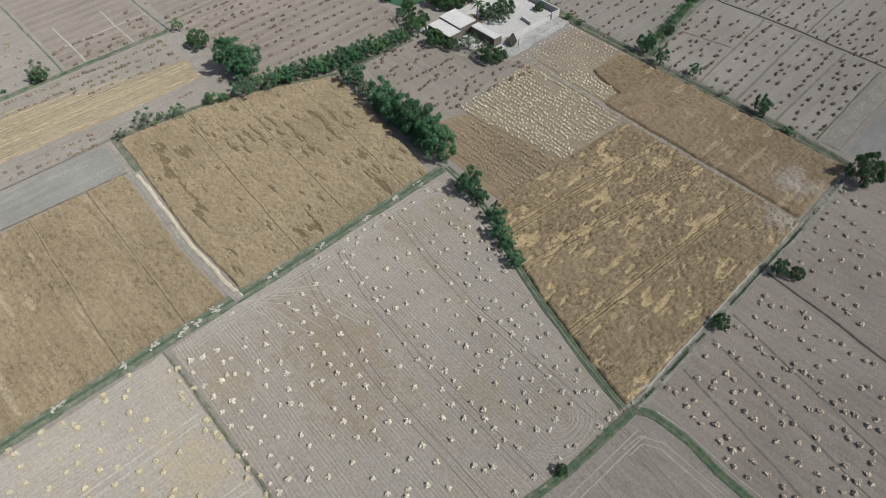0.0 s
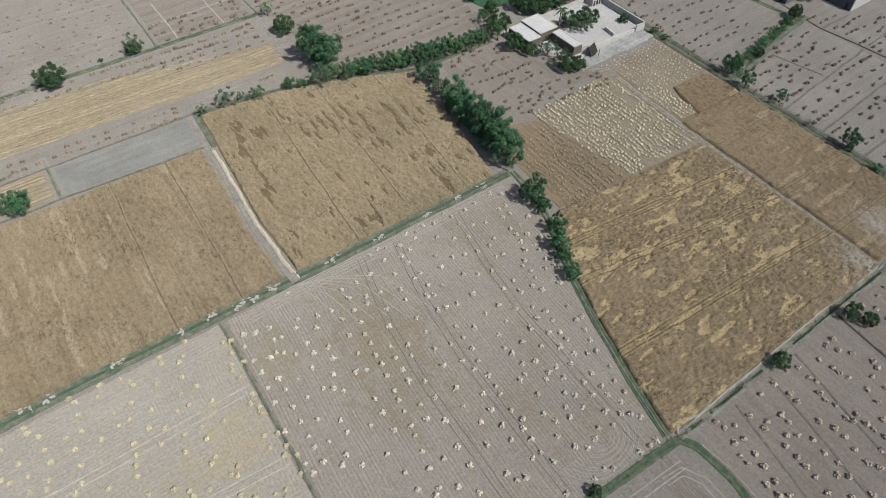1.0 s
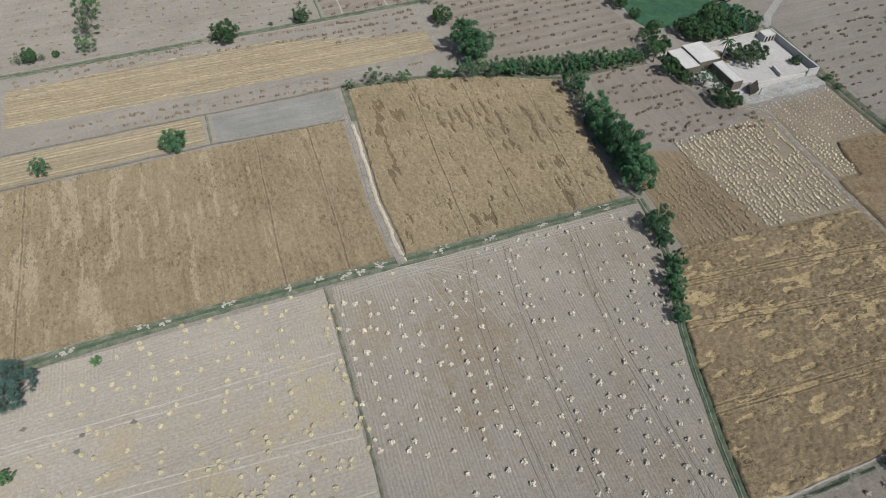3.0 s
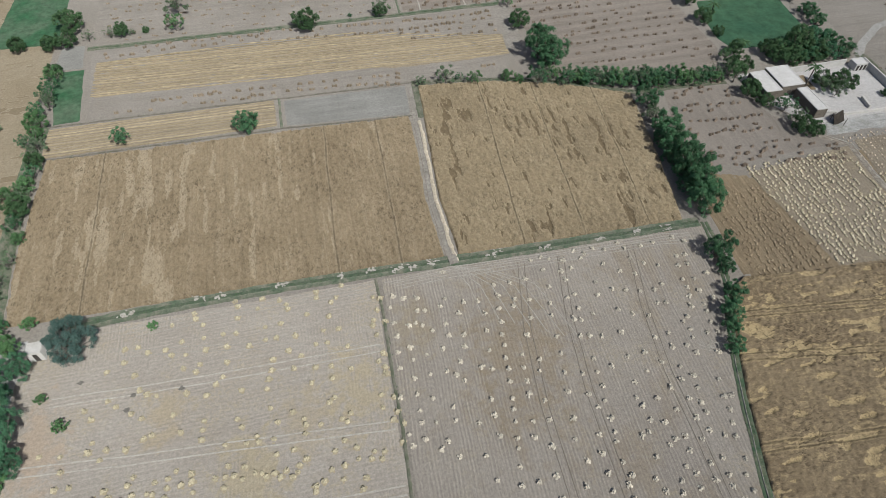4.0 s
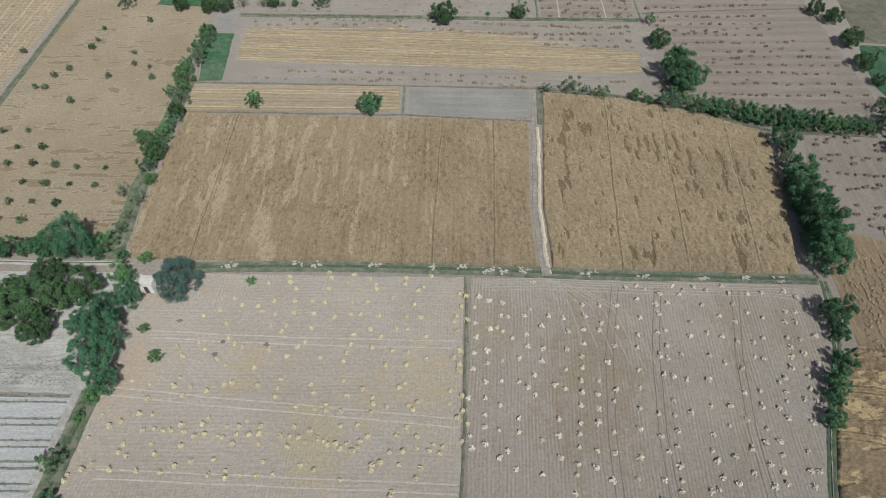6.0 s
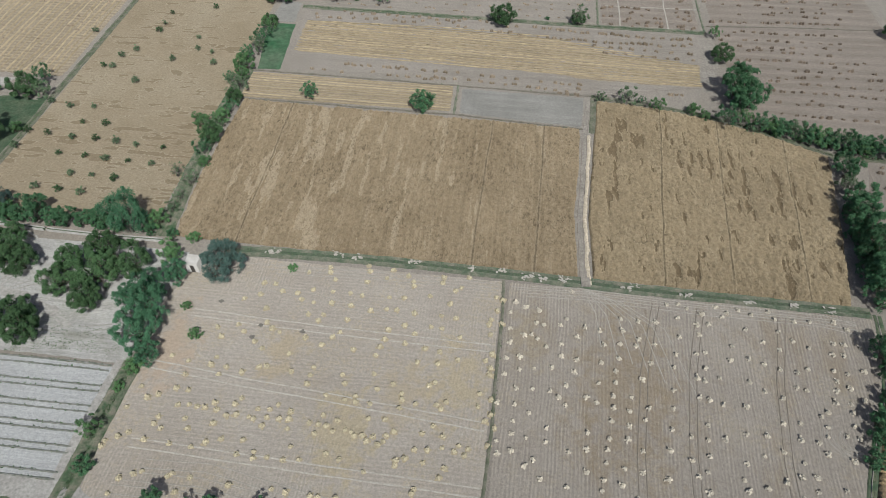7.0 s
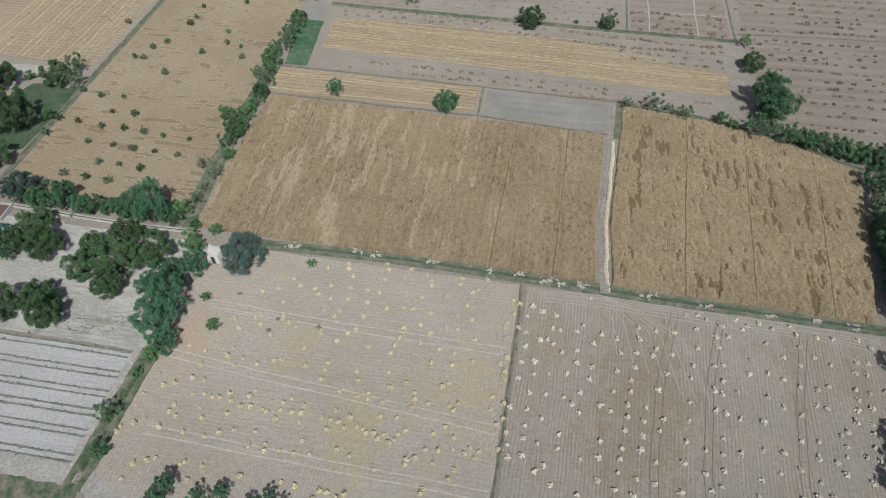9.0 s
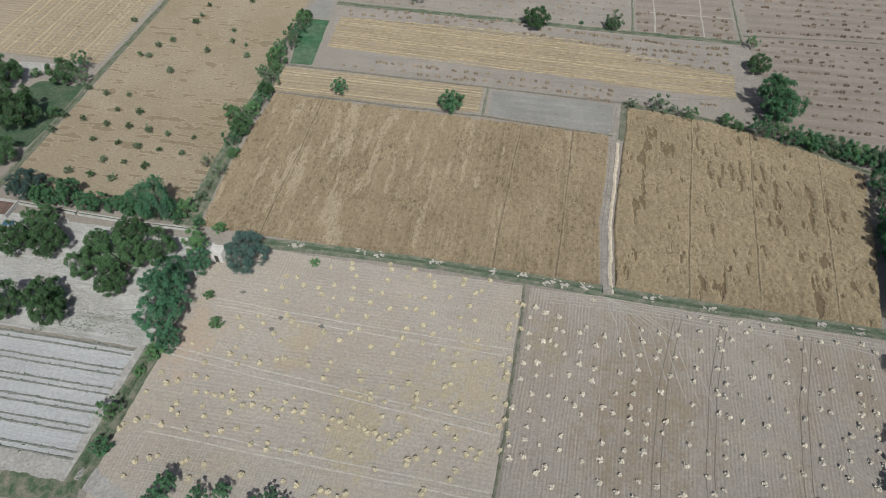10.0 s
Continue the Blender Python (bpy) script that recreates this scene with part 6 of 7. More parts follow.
straw_column(-15, (36.3, -0.1), (41.0, +1.3), (41.4, -0.6), (42.3, -1.5), (42.3, +0.3), (45.3, -1.1), (47.9, -1.3), (50.8, -0.5), (60.9, -1.0), (63.0, -0.7), (67.5, +0.2), (70.5, +1.1))
straw_column(-15, (75.8, +1.2))
straw_column(-12, (41.6, -0.9), (42.7, -0.6), (43.5, +0.6), (45.5, -1.3), (47.8, +0.8), (49.3, +1.0), (50.4, +0.8), (52.1, -0.9), (60.4, -0.2), (62.7, +1.3), (64.3, -0.8), (67.2, +0.6))
straw_column(-12, (73.5, -0.4), (74.6, -0.6))
straw_column(-9, (37.9, -1.4), (38.8, -1.4), (39.3, +0.0), (40.9, +1.4), (48.9, +0.4), (56.9, -0.4), (59.8, +0.6), (64.5, +1.1), (71.5, +0.0))
straw_column(-6, (33.9, -1.1), (34.6, -0.8), (38.9, -0.0), (41.1, +0.5), (43.8, -0.8), (45.3, +0.9), (49.1, +1.0), (52.6, -0.7), (53.3, +0.2), (57.0, +0.2), (59.5, +0.3), (64.4, +0.1))
straw_column(-6, (67.2, -0.3), (70.1, +1.0), (74.9, -0.9), (76.2, -0.8))
straw_column(-3, (36.8, -0.2), (38.4, +0.6), (41.7, -0.2), (43.6, -0.3), (48.4, -1.2), (49.8, -0.5), (58.2, +0.7), (62.9, +0.6), (67.0, -0.5), (73.3, -1.2), (74.2, -0.2), (76.8, +1.2))
straw_column(0, (40.9, +0.5), (41.3, -1.2), (42.0, +1.0), (42.4, -0.6))
straw_column(3, (43.0, +1.1), (47.1, +0.4), (48.4, +1.2), (49.6, -1.0), (51.2, +1.1), (52.0, -0.9), (55.9, +0.6), (57.2, +0.6), (58.6, -0.4), (60.1, +0.7), (64.2, +0.2), (66.3, -0.2))
straw_column(3, (67.5, +0.1), (69.6, +1.1), (72.7, +0.7))
straw_column(6, (46.1, -1.0), (66.8, -0.9), (72.1, -1.1))
dark_column(60, (-7.2, +0.5), (-4.7, +0.5), (-3.2, +0.7))
dark_column(63, (-13.8, +0.0), (-12.5, -1.3), (-11.7, +0.1), (-9.0, +0.3), (-6.4, +0.5), (-4.1, +1.1), (-3.2, -0.3), (-1.5, +1.1), (-0.9, -0.4), (2.8, -0.0), (4.4, +0.1), (6.3, +1.1))
dark_column(66, (-16.0, +1.0), (1.1, -1.3), (3.1, -0.7), (5.9, -0.1), (8.2, +0.6), (8.9, -1.2), (10.4, -1.4))
dark_column(69, (-19.9, +1.3), (-18.5, +0.1), (-14.5, +0.1), (-11.7, -0.5), (-10.2, -0.7), (-7.3, +0.3), (-4.8, +0.9), (-2.8, +1.3), (-1.1, +1.4), (1.1, +1.4), (4.9, +1.2), (7.9, +1.1))
dark_column(72, (-19.4, +0.4), (-17.9, -0.3), (-16.0, -0.2), (-12.5, +0.9), (-9.9, -0.2), (-6.6, +1.0), (2.1, +0.2), (5.5, -0.4))
dark_column(75, (-21.1, -1.3), (-19.9, -0.2), (-16.9, -1.4), (-11.6, -0.3), (-7.8, -0.7), (-5.6, -0.1), (-3.3, -0.4), (-0.9, +0.1), (1.1, -1.4), (3.3, -0.6), (4.8, -0.5), (9.2, -0.1))
dark_column(78, (-19.7, -1.0), (-19.1, +1.0), (-17.1, +0.5), (-15.3, +0.4), (-14.2, +1.4), (-12.8, +0.4), (-8.3, +0.8), (-5.8, +1.1), (0.5, +0.7), (4.8, +0.9), (6.4, +1.1), (9.1, +0.5))
dark_column(81, (-9.9, -1.4), (-3.6, -1.2), (-1.8, -1.3))
dark_column(84, (-18.4, -0.5), (-17.0, +1.0), (-16.6, -1.1), (-14.2, -0.7), (-12.8, -1.4), (-11.7, +0.4), (-10.8, -1.2), (-8.4, -1.4), (-7.6, +1.2), (-5.7, +0.8), (-4.4, +0.8), (-2.8, -0.5))
dark_column(84, (-2.5, +1.1), (-1.8, -1.1), (0.6, -0.3), (2.1, -1.0), (3.5, -0.5), (5.1, +1.0), (6.3, +0.6), (8.7, +0.7), (9.4, -1.5))
dark_column(87, (-5.7, +0.7))
dark_column(90, (-16.0, -0.2), (-13.6, +0.3), (-12.9, -1.0), (-9.8, -0.7), (-6.9, +0.6), (-3.3, +0.1), (-1.0, +0.8), (2.3, +0.2), (3.8, -0.2), (5.1, -0.3), (7.4, -0.8))
dark_column(93, (-2.6, +0.6), (-0.1, +0.8), (6.5, +0.7), (8.3, -0.1))
dark_column(96, (-12.4, -0.5), (-11.0, -1.1), (-8.6, -1.5), (-6.6, -0.6), (-5.0, -1.3), (0.4, +0.2), (1.6, +0.8), (4.6, -0.8), (8.5, -1.0))
dark_column(102, (-7.0, +0.0), (-4.4, +0.6), (-3.8, +1.3), (-1.7, +1.1), (0.0, +1.2))
dark_column(105, (-4.7, +0.7), (-2.2, +1.5), (2.5, -1.4), (9.7, +1.4))
dark_column(108, (5.0, -0.3), (7.6, +0.0))
dark_column(111, (-3.8, -0.1), (2.2, -0.7), (5.1, +0.5), (9.1, +0.1))
dark_column(114, (-3.7, +0.9), (-0.9, +0.9), (2.3, +0.4), (7.2, -0.5), (9.4, +0.2))
dark_column(117, (-4.7, -0.4), (4.7, -1.2), (7.2, +1.5), (9.2, +1.2))
dark_column(120, (-0.1, -1.3), (1.9, -1.3), (9.8, -0.6))
dark_column(123, (-0.4, -0.1), (2.0, -0.6), (4.5, -1.2), (7.1, -0.0), (9.9, -0.1))
dark_column(126, (2.0, -0.2), (4.9, +0.2), (6.8, +1.0), (10.0, -0.7))
dark_column(129, (10.3, +0.7))
dark_column(132, (5.2, +1.2), (7.0, +0.2), (7.8, +0.9))
dark_column(135, (2.2, -1.1), (10.9, -1.1), (11.0, +0.9))



def far_stooks(name, mat, spots, size, seed, label, category="stooks", lying=False):
    """Many small stooks or sheaves of a far field as one mesh."""
    rng = random.Random(seed)
    verts, faces = [], []
    for x, y, a in spots:
        s = size * rng.uniform(0.75, 1.25)
        if lying:
            bits = [pose(x, y, 0.14 * s, 0, 86, a + rng.uniform(-25, 25)) @ pose(0, 0, -0.5 * s)]
        else:
            for side in (-0.30, 0.30):
                n, q0 = len(verts), s * rng.uniform(0.7, 1.0)
                cx, cy = x + side * s + rng.uniform(-0.1, 0.1), y + rng.uniform(-0.15, 0.15)
                for z, r in ((-0.03, 0.46), (0.30 * q0, 0.38), (0.55 * q0, 0.20)):
                    for k in range(6):
                        q = r * q0 * rng.uniform(0.75, 1.2)
                        verts.append((cx + math.cos(1.047 * k) * q, cy + math.sin(1.047 * k) * q, z + rng.uniform(-0.05, 0.06)))
                verts.append((cx, cy, 0.72 * q0))
                faces += [(n + 6 * i + k, n + 6 * i + (k + 1) % 6, n + 6 * i + 6 + (k + 1) % 6, n + 6 * i + 6 + k) for i in range(2) for k in range(6)]
                faces += [(n + 12 + k, n + 12 + (k + 1) % 6, n + 18) for k in range(6)]
            bits = []
        for m in bits:
            v, f = moved(sheaf(rng, s * 0.8, 0.25 * s, 0.23 * s, 0.31 * s, 6), m)
            n = len(verts)
            verts += v
            faces += [tuple(i + n for i in q) for q in f]
    return tagged(made(name, verts, faces, mat), label, category, kind="stuff")


def scattered(x0, x1, y0, y1, dx, dy, seed, jitter=0.35, pairs=0.35, inside=None, keep=0.93):
    """Places in uneven rows over a rectangle."""
    rng = random.Random(seed)
    out = []
    y = y0
    while y < y1:
        x = x0 + rng.uniform(0, dx)
        while x < x1:
            if rng.random() < keep:
                p = (x + rng.uniform(-jitter, jitter) * dx, y + rng.uniform(-jitter, jitter) * dy, rng.uniform(0, 360))
                if inside is None or inside(p[0], p[1]):
                    out.append(p)
                    if rng.random() < pairs:
                        out.append((p[0] + rng.uniform(0.7, 1.1), p[1] + rng.uniform(-0.5, 0.5), rng.uniform(0, 360)))
            x += dx
        y += dy
    return out


FAR_SAY = {
    "house": ("dim", "small dark weathered stook on rosy soil", "stooks below the compound"),
    "behind": ("dim", "dark paired stook on rosy grey soil", "stooks behind the compound"),
    "east": ("dim", "dark paired stook between low bunds", "stooks on the bunded field"),
    "fareast": ("dim", "dark stook on the distant field", "stooks past the dark ditch"),
    "far": ("dim", "brown stook in a long row on rosy soil", "stooks in the northern rows"),
    "north": ("dim", "brown stook on the dark brown field", "stooks on the dark brown field"),
    "strip": ("faded", "small faded stook on the strip field", "stooks on the strip field"),
}


joined = {}


def far_row(field, y, *spots):
    """A row of far stooks, each at (x, offset from y); those of the farthest fields are joined."""
    kind, label, group = FAR_SAY[field]
    for x, dy in spots:
        if field in ("behind", "fareast", "far"):
            joined.setdefault(field, []).append((x, y + dy, 0))
            continue
        k = stook_rng.uniform(0.85, 1.15)
        m = pose(x, y + dy, 0.02, 0, 0, stook_rng.uniform(-25, 25) + 180 * stook_rng.randrange(2)) @ Matrix.Diagonal((k, k, k * stook_rng.uniform(0.85, 1.1), 1))
        tagged(copy_thing(stook_rng.choice(STOOKS[kind]), m), label, "stook", group)


far_row("house", 90, (87.3, +1.5), (91.3, +1.8), (93.4, +1.3), (103.7, +0.3), (106.4, +0.3), (111.6, -0.3), (114.5, -1.0), (116.9, -2.0), (117.2, +1.6), (118.4, -0.2))
far_row("house", 94, (85.8, -0.9), (86.2, +1.9), (89.2, +1.1), (91.9, -0.3), (93.8, +1.1), (95.9, -1.4), (96.1, +0.9), (98.2, -0.8), (99.5, +0.4), (100.9, +1.1), (101.1, -1.8), (103.8, -0.9), (103.8, +1.4), (108.4, -1.9), (109.8, +0.6), (113.1, +0.7), (116.3, -0.9), (118.3, -0.8))
far_row("house", 98, (88.0, -0.8), (90.6, -0.1), (94.8, -1.0), (98.4, -1.3), (102.3, -0.7), (104.6, -0.7), (107.7, -1.0))
far_row("house", 102, (87.6, +1.5), (91.1, +0.9), (93.0, +1.2), (94.7, +1.5), (96.7, +1.1), (99.4, +0.1), (101.3, +0.0), (103.5, +0.4), (106.3, -0.2))
far_row("house", 106, (86.8, -0.3), (92.5, +1.8), (94.6, +1.6), (96.6, +1.4), (98.5, -1.7), (98.9, +1.2), (100.8, +1.2), (103.1, +1.2), (103.3, -1.8), (105.0, +1.4), (106.5, +1.0))
far_row("house", 110, (88.4, -1.5), (90.6, -2.0), (95.1, +1.2))
far_row("house", 114, (88.7, -1.2), (90.3, -1.9), (91.2, +0.2), (93.1, +0.3), (96.2, -0.4), (98.0, -1.5), (99.4, -0.7), (102.1, -1.3), (102.5, +1.9), (103.9, -1.4))
far_row("house", 118, (89.1, -0.1), (89.8, +1.7), (91.6, +0.6), (96.4, +0.7), (99.4, +1.4), (103.2, -0.1))
far_row("house", 122, (92.8, -1.9), (94.6, -1.2), (97.5, -1.3), (101.3, -0.1), (103.0, -0.3))
far_row("behind", 78, (148.3, +1.8), (149.8, +1.1))
far_row("behind", 82, (163.2, -1.4), (166.7, -2.0), (170.3, -1.7), (173.7, -1.3))
far_row("behind", 86, (145.5, -1.0), (147.2, -1.0), (151.4, -0.2), (153.5, -1.1), (158.0, -1.2), (161.6, -1.2), (164.7, -1.3), (167.9, +0.1), (171.0, -0.7))
far_row("behind", 90, (147.5, -1.3), (149.8, -1.3), (152.7, -1.1), (155.4, -0.7), (157.7, -1.0), (161.7, -0.9), (163.5, -0.9), (164.9, -1.0), (169.5, -0.9))
far_row("behind", 94, (147.5, +0.0), (150.7, +0.3), (153.0, +0.3), (159.1, -0.1), (162.3, -0.9), (165.4, -0.5), (173.0, -0.1), (175.4, -0.2))
far_row("behind", 98, (148.5, -0.8), (148.9, +1.0), (153.1, -0.9), (156.1, -0.4), (159.6, -0.6), (165.7, -0.9), (168.5, -1.5), (172.1, -1.3), (177.8, -1.5))
far_row("behind", 102, (145.9, +1.2), (149.6, -1.6), (149.8, +0.5), (154.0, -0.6), (158.4, +0.4), (161.0, +0.3), (165.5, +0.5), (167.7, +0.3), (170.8, -0.1), (177.7, -0.6), (180.8, +0.0))
far_row("behind", 106, (146.8, +0.0), (149.5, -0.1), (150.9, -0.4), (154.2, -0.7), (157.1, -0.6), (161.3, -0.6))
far_row("behind", 110, (155.6, +0.7), (164.4, -0.4), (166.8, +0.0), (168.4, -1.1), (173.2, +0.1), (178.7, -1.8), (181.0, +1.8))
far_row("behind", 114, (146.7, +0.3), (151.2, -1.1), (153.2, -0.2), (157.6, +0.3), (160.8, -0.4), (165.3, +0.3), (165.8, -0.7), (171.6, +0.3), (176.4, +1.4), (177.3, -1.3), (180.4, +1.3), (182.6, +1.1))
far_row("behind", 118, (149.1, +0.3), (151.1, -0.4), (155.3, +0.0), (158.9, +0.9), (160.8, +1.0), (161.8, -1.7), (163.5, +1.0), (166.0, -1.9), (168.4, -1.5), (172.2, +1.2), (174.1, +1.3), (176.5, +1.3), (179.0, +1.2), (180.0, +0.4))
far_row("east", 22, (151.1, +1.8), (153.0, +1.7))
far_row("east", 26, (143.8, +0.9), (148.6, -1.9), (149.3, +0.8), (152.9, +0.6), (156.8, +1.3), (158.9, -1.8), (159.3, +1.0), (162.5, -1.6), (163.1, +0.5), (166.8, -1.5), (169.2, +0.4), (172.0, +1.1), (173.9, -0.5), (176.1, -0.7), (180.4, +1.4), (183.0, +0.3))
far_row("east", 30, (147.6, -1.6), (150.3, +0.3), (153.4, +1.0), (157.0, +1.6), (160.5, +1.6), (162.3, -1.4), (165.5, -1.4), (166.6, +1.6), (168.4, +1.9), (169.4, -0.6), (174.1, +1.4), (174.3, +0.1), (177.2, +1.6), (177.5, -0.3), (183.8, -0.1), (185.7, -1.2))
far_row("east", 34, (151.0, +1.5), (154.0, +1.8), (158.5, +1.9), (162.0, +1.7), (164.3, +1.7), (181.6, -1.6), (183.5, -0.8))
far_row("east", 38, (167.1, -1.9), (170.2, -1.8), (170.9, +1.9), (173.6, +1.7), (173.7, -1.6), (175.3, -1.6), (177.6, +1.8), (178.2, -1.5), (181.5, -1.1), (182.5, +0.6), (184.4, -1.1))
far_row("east", 42, (148.3, +0.5), (150.7, +0.5), (153.7, +0.7), (159.9, +0.5), (161.1, -1.6), (164.3, +0.6), (166.3, -0.7), (167.1, +0.6), (170.3, +0.0), (177.1, +1.0), (180.3, +1.1), (183.0, -1.1), (183.4, +1.1))
far_row("east", 46, (147.6, +1.3), (149.9, +1.6), (152.6, +1.5), (155.5, +1.7), (157.8, +1.8), (169.8, -2.0), (173.9, +1.5), (184.5, +1.9))
far_row("east", 50, (146.8, +1.5), (151.3, -0.3), (161.5, -1.9), (164.2, +1.6), (164.4, -1.9), (167.6, -2.0), (168.6, +1.3), (174.5, +1.5), (178.2, -2.0), (180.3, +1.3), (184.5, +1.1))
far_row("east", 54, (150.9, -1.6), (157.0, -1.9), (163.2, -0.5), (167.4, +0.4), (171.7, +1.4), (175.0, +1.6), (177.8, +1.5), (181.2, +1.4), (183.0, +1.4), (185.4, +1.5))
far_row("east", 58, (146.0, +0.2), (146.4, -1.6), (149.9, -1.2), (152.7, -0.8), (154.0, -0.8), (156.8, -0.6), (160.5, +0.2), (163.3, +0.8), (169.9, +1.3), (173.9, +0.9), (176.4, +0.9), (179.6, +1.6))
far_row("east", 62, (146.1, +1.7), (147.8, -2.0), (148.2, +1.3), (150.3, +1.6), (153.0, +1.6), (156.4, +1.8), (157.4, -1.0), (159.8, +0.5), (164.0, +0.7), (167.7, +1.0), (172.3, -1.9), (178.0, +1.8), (181.0, +1.4))
far_row("east", 66, (153.7, +1.6), (156.0, +1.4), (159.6, -0.2), (161.7, +1.2), (162.5, -0.2), (166.9, +0.1), (169.8, +0.2), (173.7, +0.5), (176.2, +1.0))
far_row("east", 70, (155.3, +0.8), (159.3, +0.8), (163.1, +1.2), (166.3, +1.4), (169.6, +0.0), (172.6, +0.1), (174.8, +0.2), (178.8, -1.9))
far_row("east", 74, (167.8, -0.9), (171.1, -0.8), (176.6, +0.2), (178.8, -1.9), (181.9, -1.3))
far_row("fareast", 26, (189.6, +0.5), (191.5, +0.0))
far_row("fareast", 30, (190.2, +0.9), (191.7, -0.1), (193.1, -0.8), (195.2, -0.9), (199.2, -1.1))
far_row("fareast", 34, (189.1, -1.7), (191.7, -0.3), (193.7, +1.7), (194.8, -1.9), (197.0, +1.2), (198.7, -1.0), (200.1, -2.0), (202.0, -1.2), (206.6, -1.7), (208.9, +1.4))
far_row("fareast", 38, (191.0, -0.8), (192.0, +0.5), (194.7, +1.6), (194.9, -1.3), (198.4, -1.0), (202.8, -1.1), (207.5, +1.8), (207.7, -1.5), (212.5, +0.0), (214.8, +0.0))
far_row("fareast", 42, (189.9, -1.2), (190.1, +1.6), (191.6, -1.0), (194.2, -1.1), (196.1, +0.8), (196.8, -1.3), (200.5, -1.7), (203.4, -1.9), (204.4, +0.7), (205.6, -1.9), (210.2, -1.1), (212.8, -0.9), (217.9, -0.5))
far_row("fareast", 46, (191.7, -0.8), (197.8, -1.0), (201.6, -1.0), (204.1, -1.4), (209.0, -1.6))
far_row("fareast", 50, (189.5, +0.0), (191.4, +0.6), (192.4, -1.7), (195.3, -0.3), (196.7, -0.4), (198.9, +0.4), (200.8, -0.8), (203.5, +0.0), (206.7, -0.8), (208.4, +0.6))
far_row("fareast", 54, (190.4, +1.4), (190.7, -0.9), (193.5, +0.6), (196.8, +0.4), (200.8, +0.5), (203.9, +0.5))
far_row("fareast", 58, (190.7, -0.4), (194.0, -0.5), (199.0, +0.2))
far_row("fareast", 62, (189.5, -1.1), (191.1, -1.4), (194.2, -1.1))
far_row("fareast", 66, (190.8, -0.4), (192.9, -0.5))
far_row("fareast", 54, (208.1, -0.4), (210.4, -0.6), (214.3, -1.1), (215.9, +0.7))
far_row("fareast", 58, (201.9, +0.3), (206.8, +1.0), (210.0, +0.1), (211.7, -1.6), (214.2, +0.0))
far_row("fareast", 62, (199.6, -0.8), (202.2, -0.3), (206.4, -0.1), (210.7, -0.1))
far_row("fareast", 66, (195.2, -0.7), (198.4, -1.1), (202.9, -1.7), (206.0, -1.0), (207.8, -1.5))
far_row("fareast", 70, (190.9, -0.5), (193.3, -1.7), (196.0, -1.5), (199.6, -0.9), (202.4, -1.1))
far_row("fareast", 74, (189.8, -0.5), (192.3, -0.4), (196.3, -0.6))
far_row("fareast", 78, (188.6, -1.2), (188.8, +0.7), (191.2, -1.3))
far_row("far", 134, (102.0, +0.2), (106.8, +0.0))
far_row("far", 138, (71.3, -0.5), (74.9, -0.8), (76.7, -0.6), (78.9, -0.9), (80.7, -1.0), (82.6, -1.0), (85.9, -1.0), (88.8, -1.2), (91.6, -0.9), (94.1, -0.9), (97.8, -0.7), (101.8, +0.6), (104.6, -0.8), (108.9, -0.5))
far_row("far", 142, (71.4, +0.2), (76.1, -0.3), (78.8, -0.1), (80.3, +1.6), (82.1, +0.2), (86.9, +0.1), (90.3, -0.4), (93.9, -0.2), (98.4, +0.3), (102.4, +0.3), (106.6, +0.1))
far_row("far", 146, (70.9, +1.2), (73.5, +0.8), (76.1, +0.9), (78.6, +1.2), (81.5, +1.0), (84.3, +1.0), (87.2, +1.0), (90.7, +0.9), (93.8, +0.8), (96.3, +0.7), (99.5, +0.6), (102.9, +1.0))
far_row("far", 150, (71.3, +1.3), (73.3, +1.3), (79.4, +0.8), (80.8, +0.8), (83.8, +0.8), (88.2, +0.5), (92.2, +0.6), (96.5, +0.8), (99.5, +0.5), (102.7, +0.7), (106.5, +0.7))
far_row("far", 154, (73.8, -1.1), (75.7, -1.4), (78.5, -0.6), (80.3, -0.4), (84.3, +0.6), (88.1, +0.4), (92.0, +0.7), (97.9, +0.5), (100.2, +0.7), (103.2, +0.5), (105.4, +0.4))
far_row("far", 158, (74.6, -1.0), (78.6, -1.6), (82.1, -1.1), (85.5, -1.2), (89.9, +1.7), (90.7, -1.0), (93.8, +0.4), (99.7, -0.3), (106.9, +0.7))
far_row("far", 162, (64.4, -1.9), (67.4, -1.7), (71.3, -0.9), (72.3, -1.0), (74.5, -1.0), (76.0, -1.0), (78.0, -0.7), (81.2, -0.8), (82.6, -1.1), (87.0, -0.7), (89.6, -0.7), (93.9, -0.3), (96.3, -0.2), (98.6, +0.6))
far_row("far", 166, (66.1, +1.1), (68.3, -1.0), (69.9, -0.5), (71.1, +0.6), (71.7, -0.4), (74.7, -0.2), (75.0, +1.2), (77.7, -1.0), (77.8, +0.6), (80.0, -0.7), (80.6, +1.7), (82.8, -0.8), (86.7, -0.9), (90.0, -0.9))
far_row("far", 170, (61.4, -0.3), (68.2, +0.4), (71.3, +0.6), (75.0, +0.9), (77.2, +0.9), (80.1, +0.7), (84.1, +1.2), (84.5, -1.6), (89.1, +1.2), (89.7, -1.2), (92.0, +1.1), (93.7, -1.5), (94.5, +1.7))
far_row("far", 174, (63.6, -1.9), (66.0, +0.1), (68.5, +1.0), (71.5, +0.9), (73.8, +0.8), (76.1, +0.5), (77.7, +0.8), (80.4, +0.5), (83.6, +0.9), (86.5, +1.2), (88.5, +1.4), (90.8, +1.5), (94.5, +1.6))
far_row("far", 178, (60.3, +1.0), (63.0, +1.9), (65.5, +1.5), (68.2, +1.4), (69.9, +1.9))
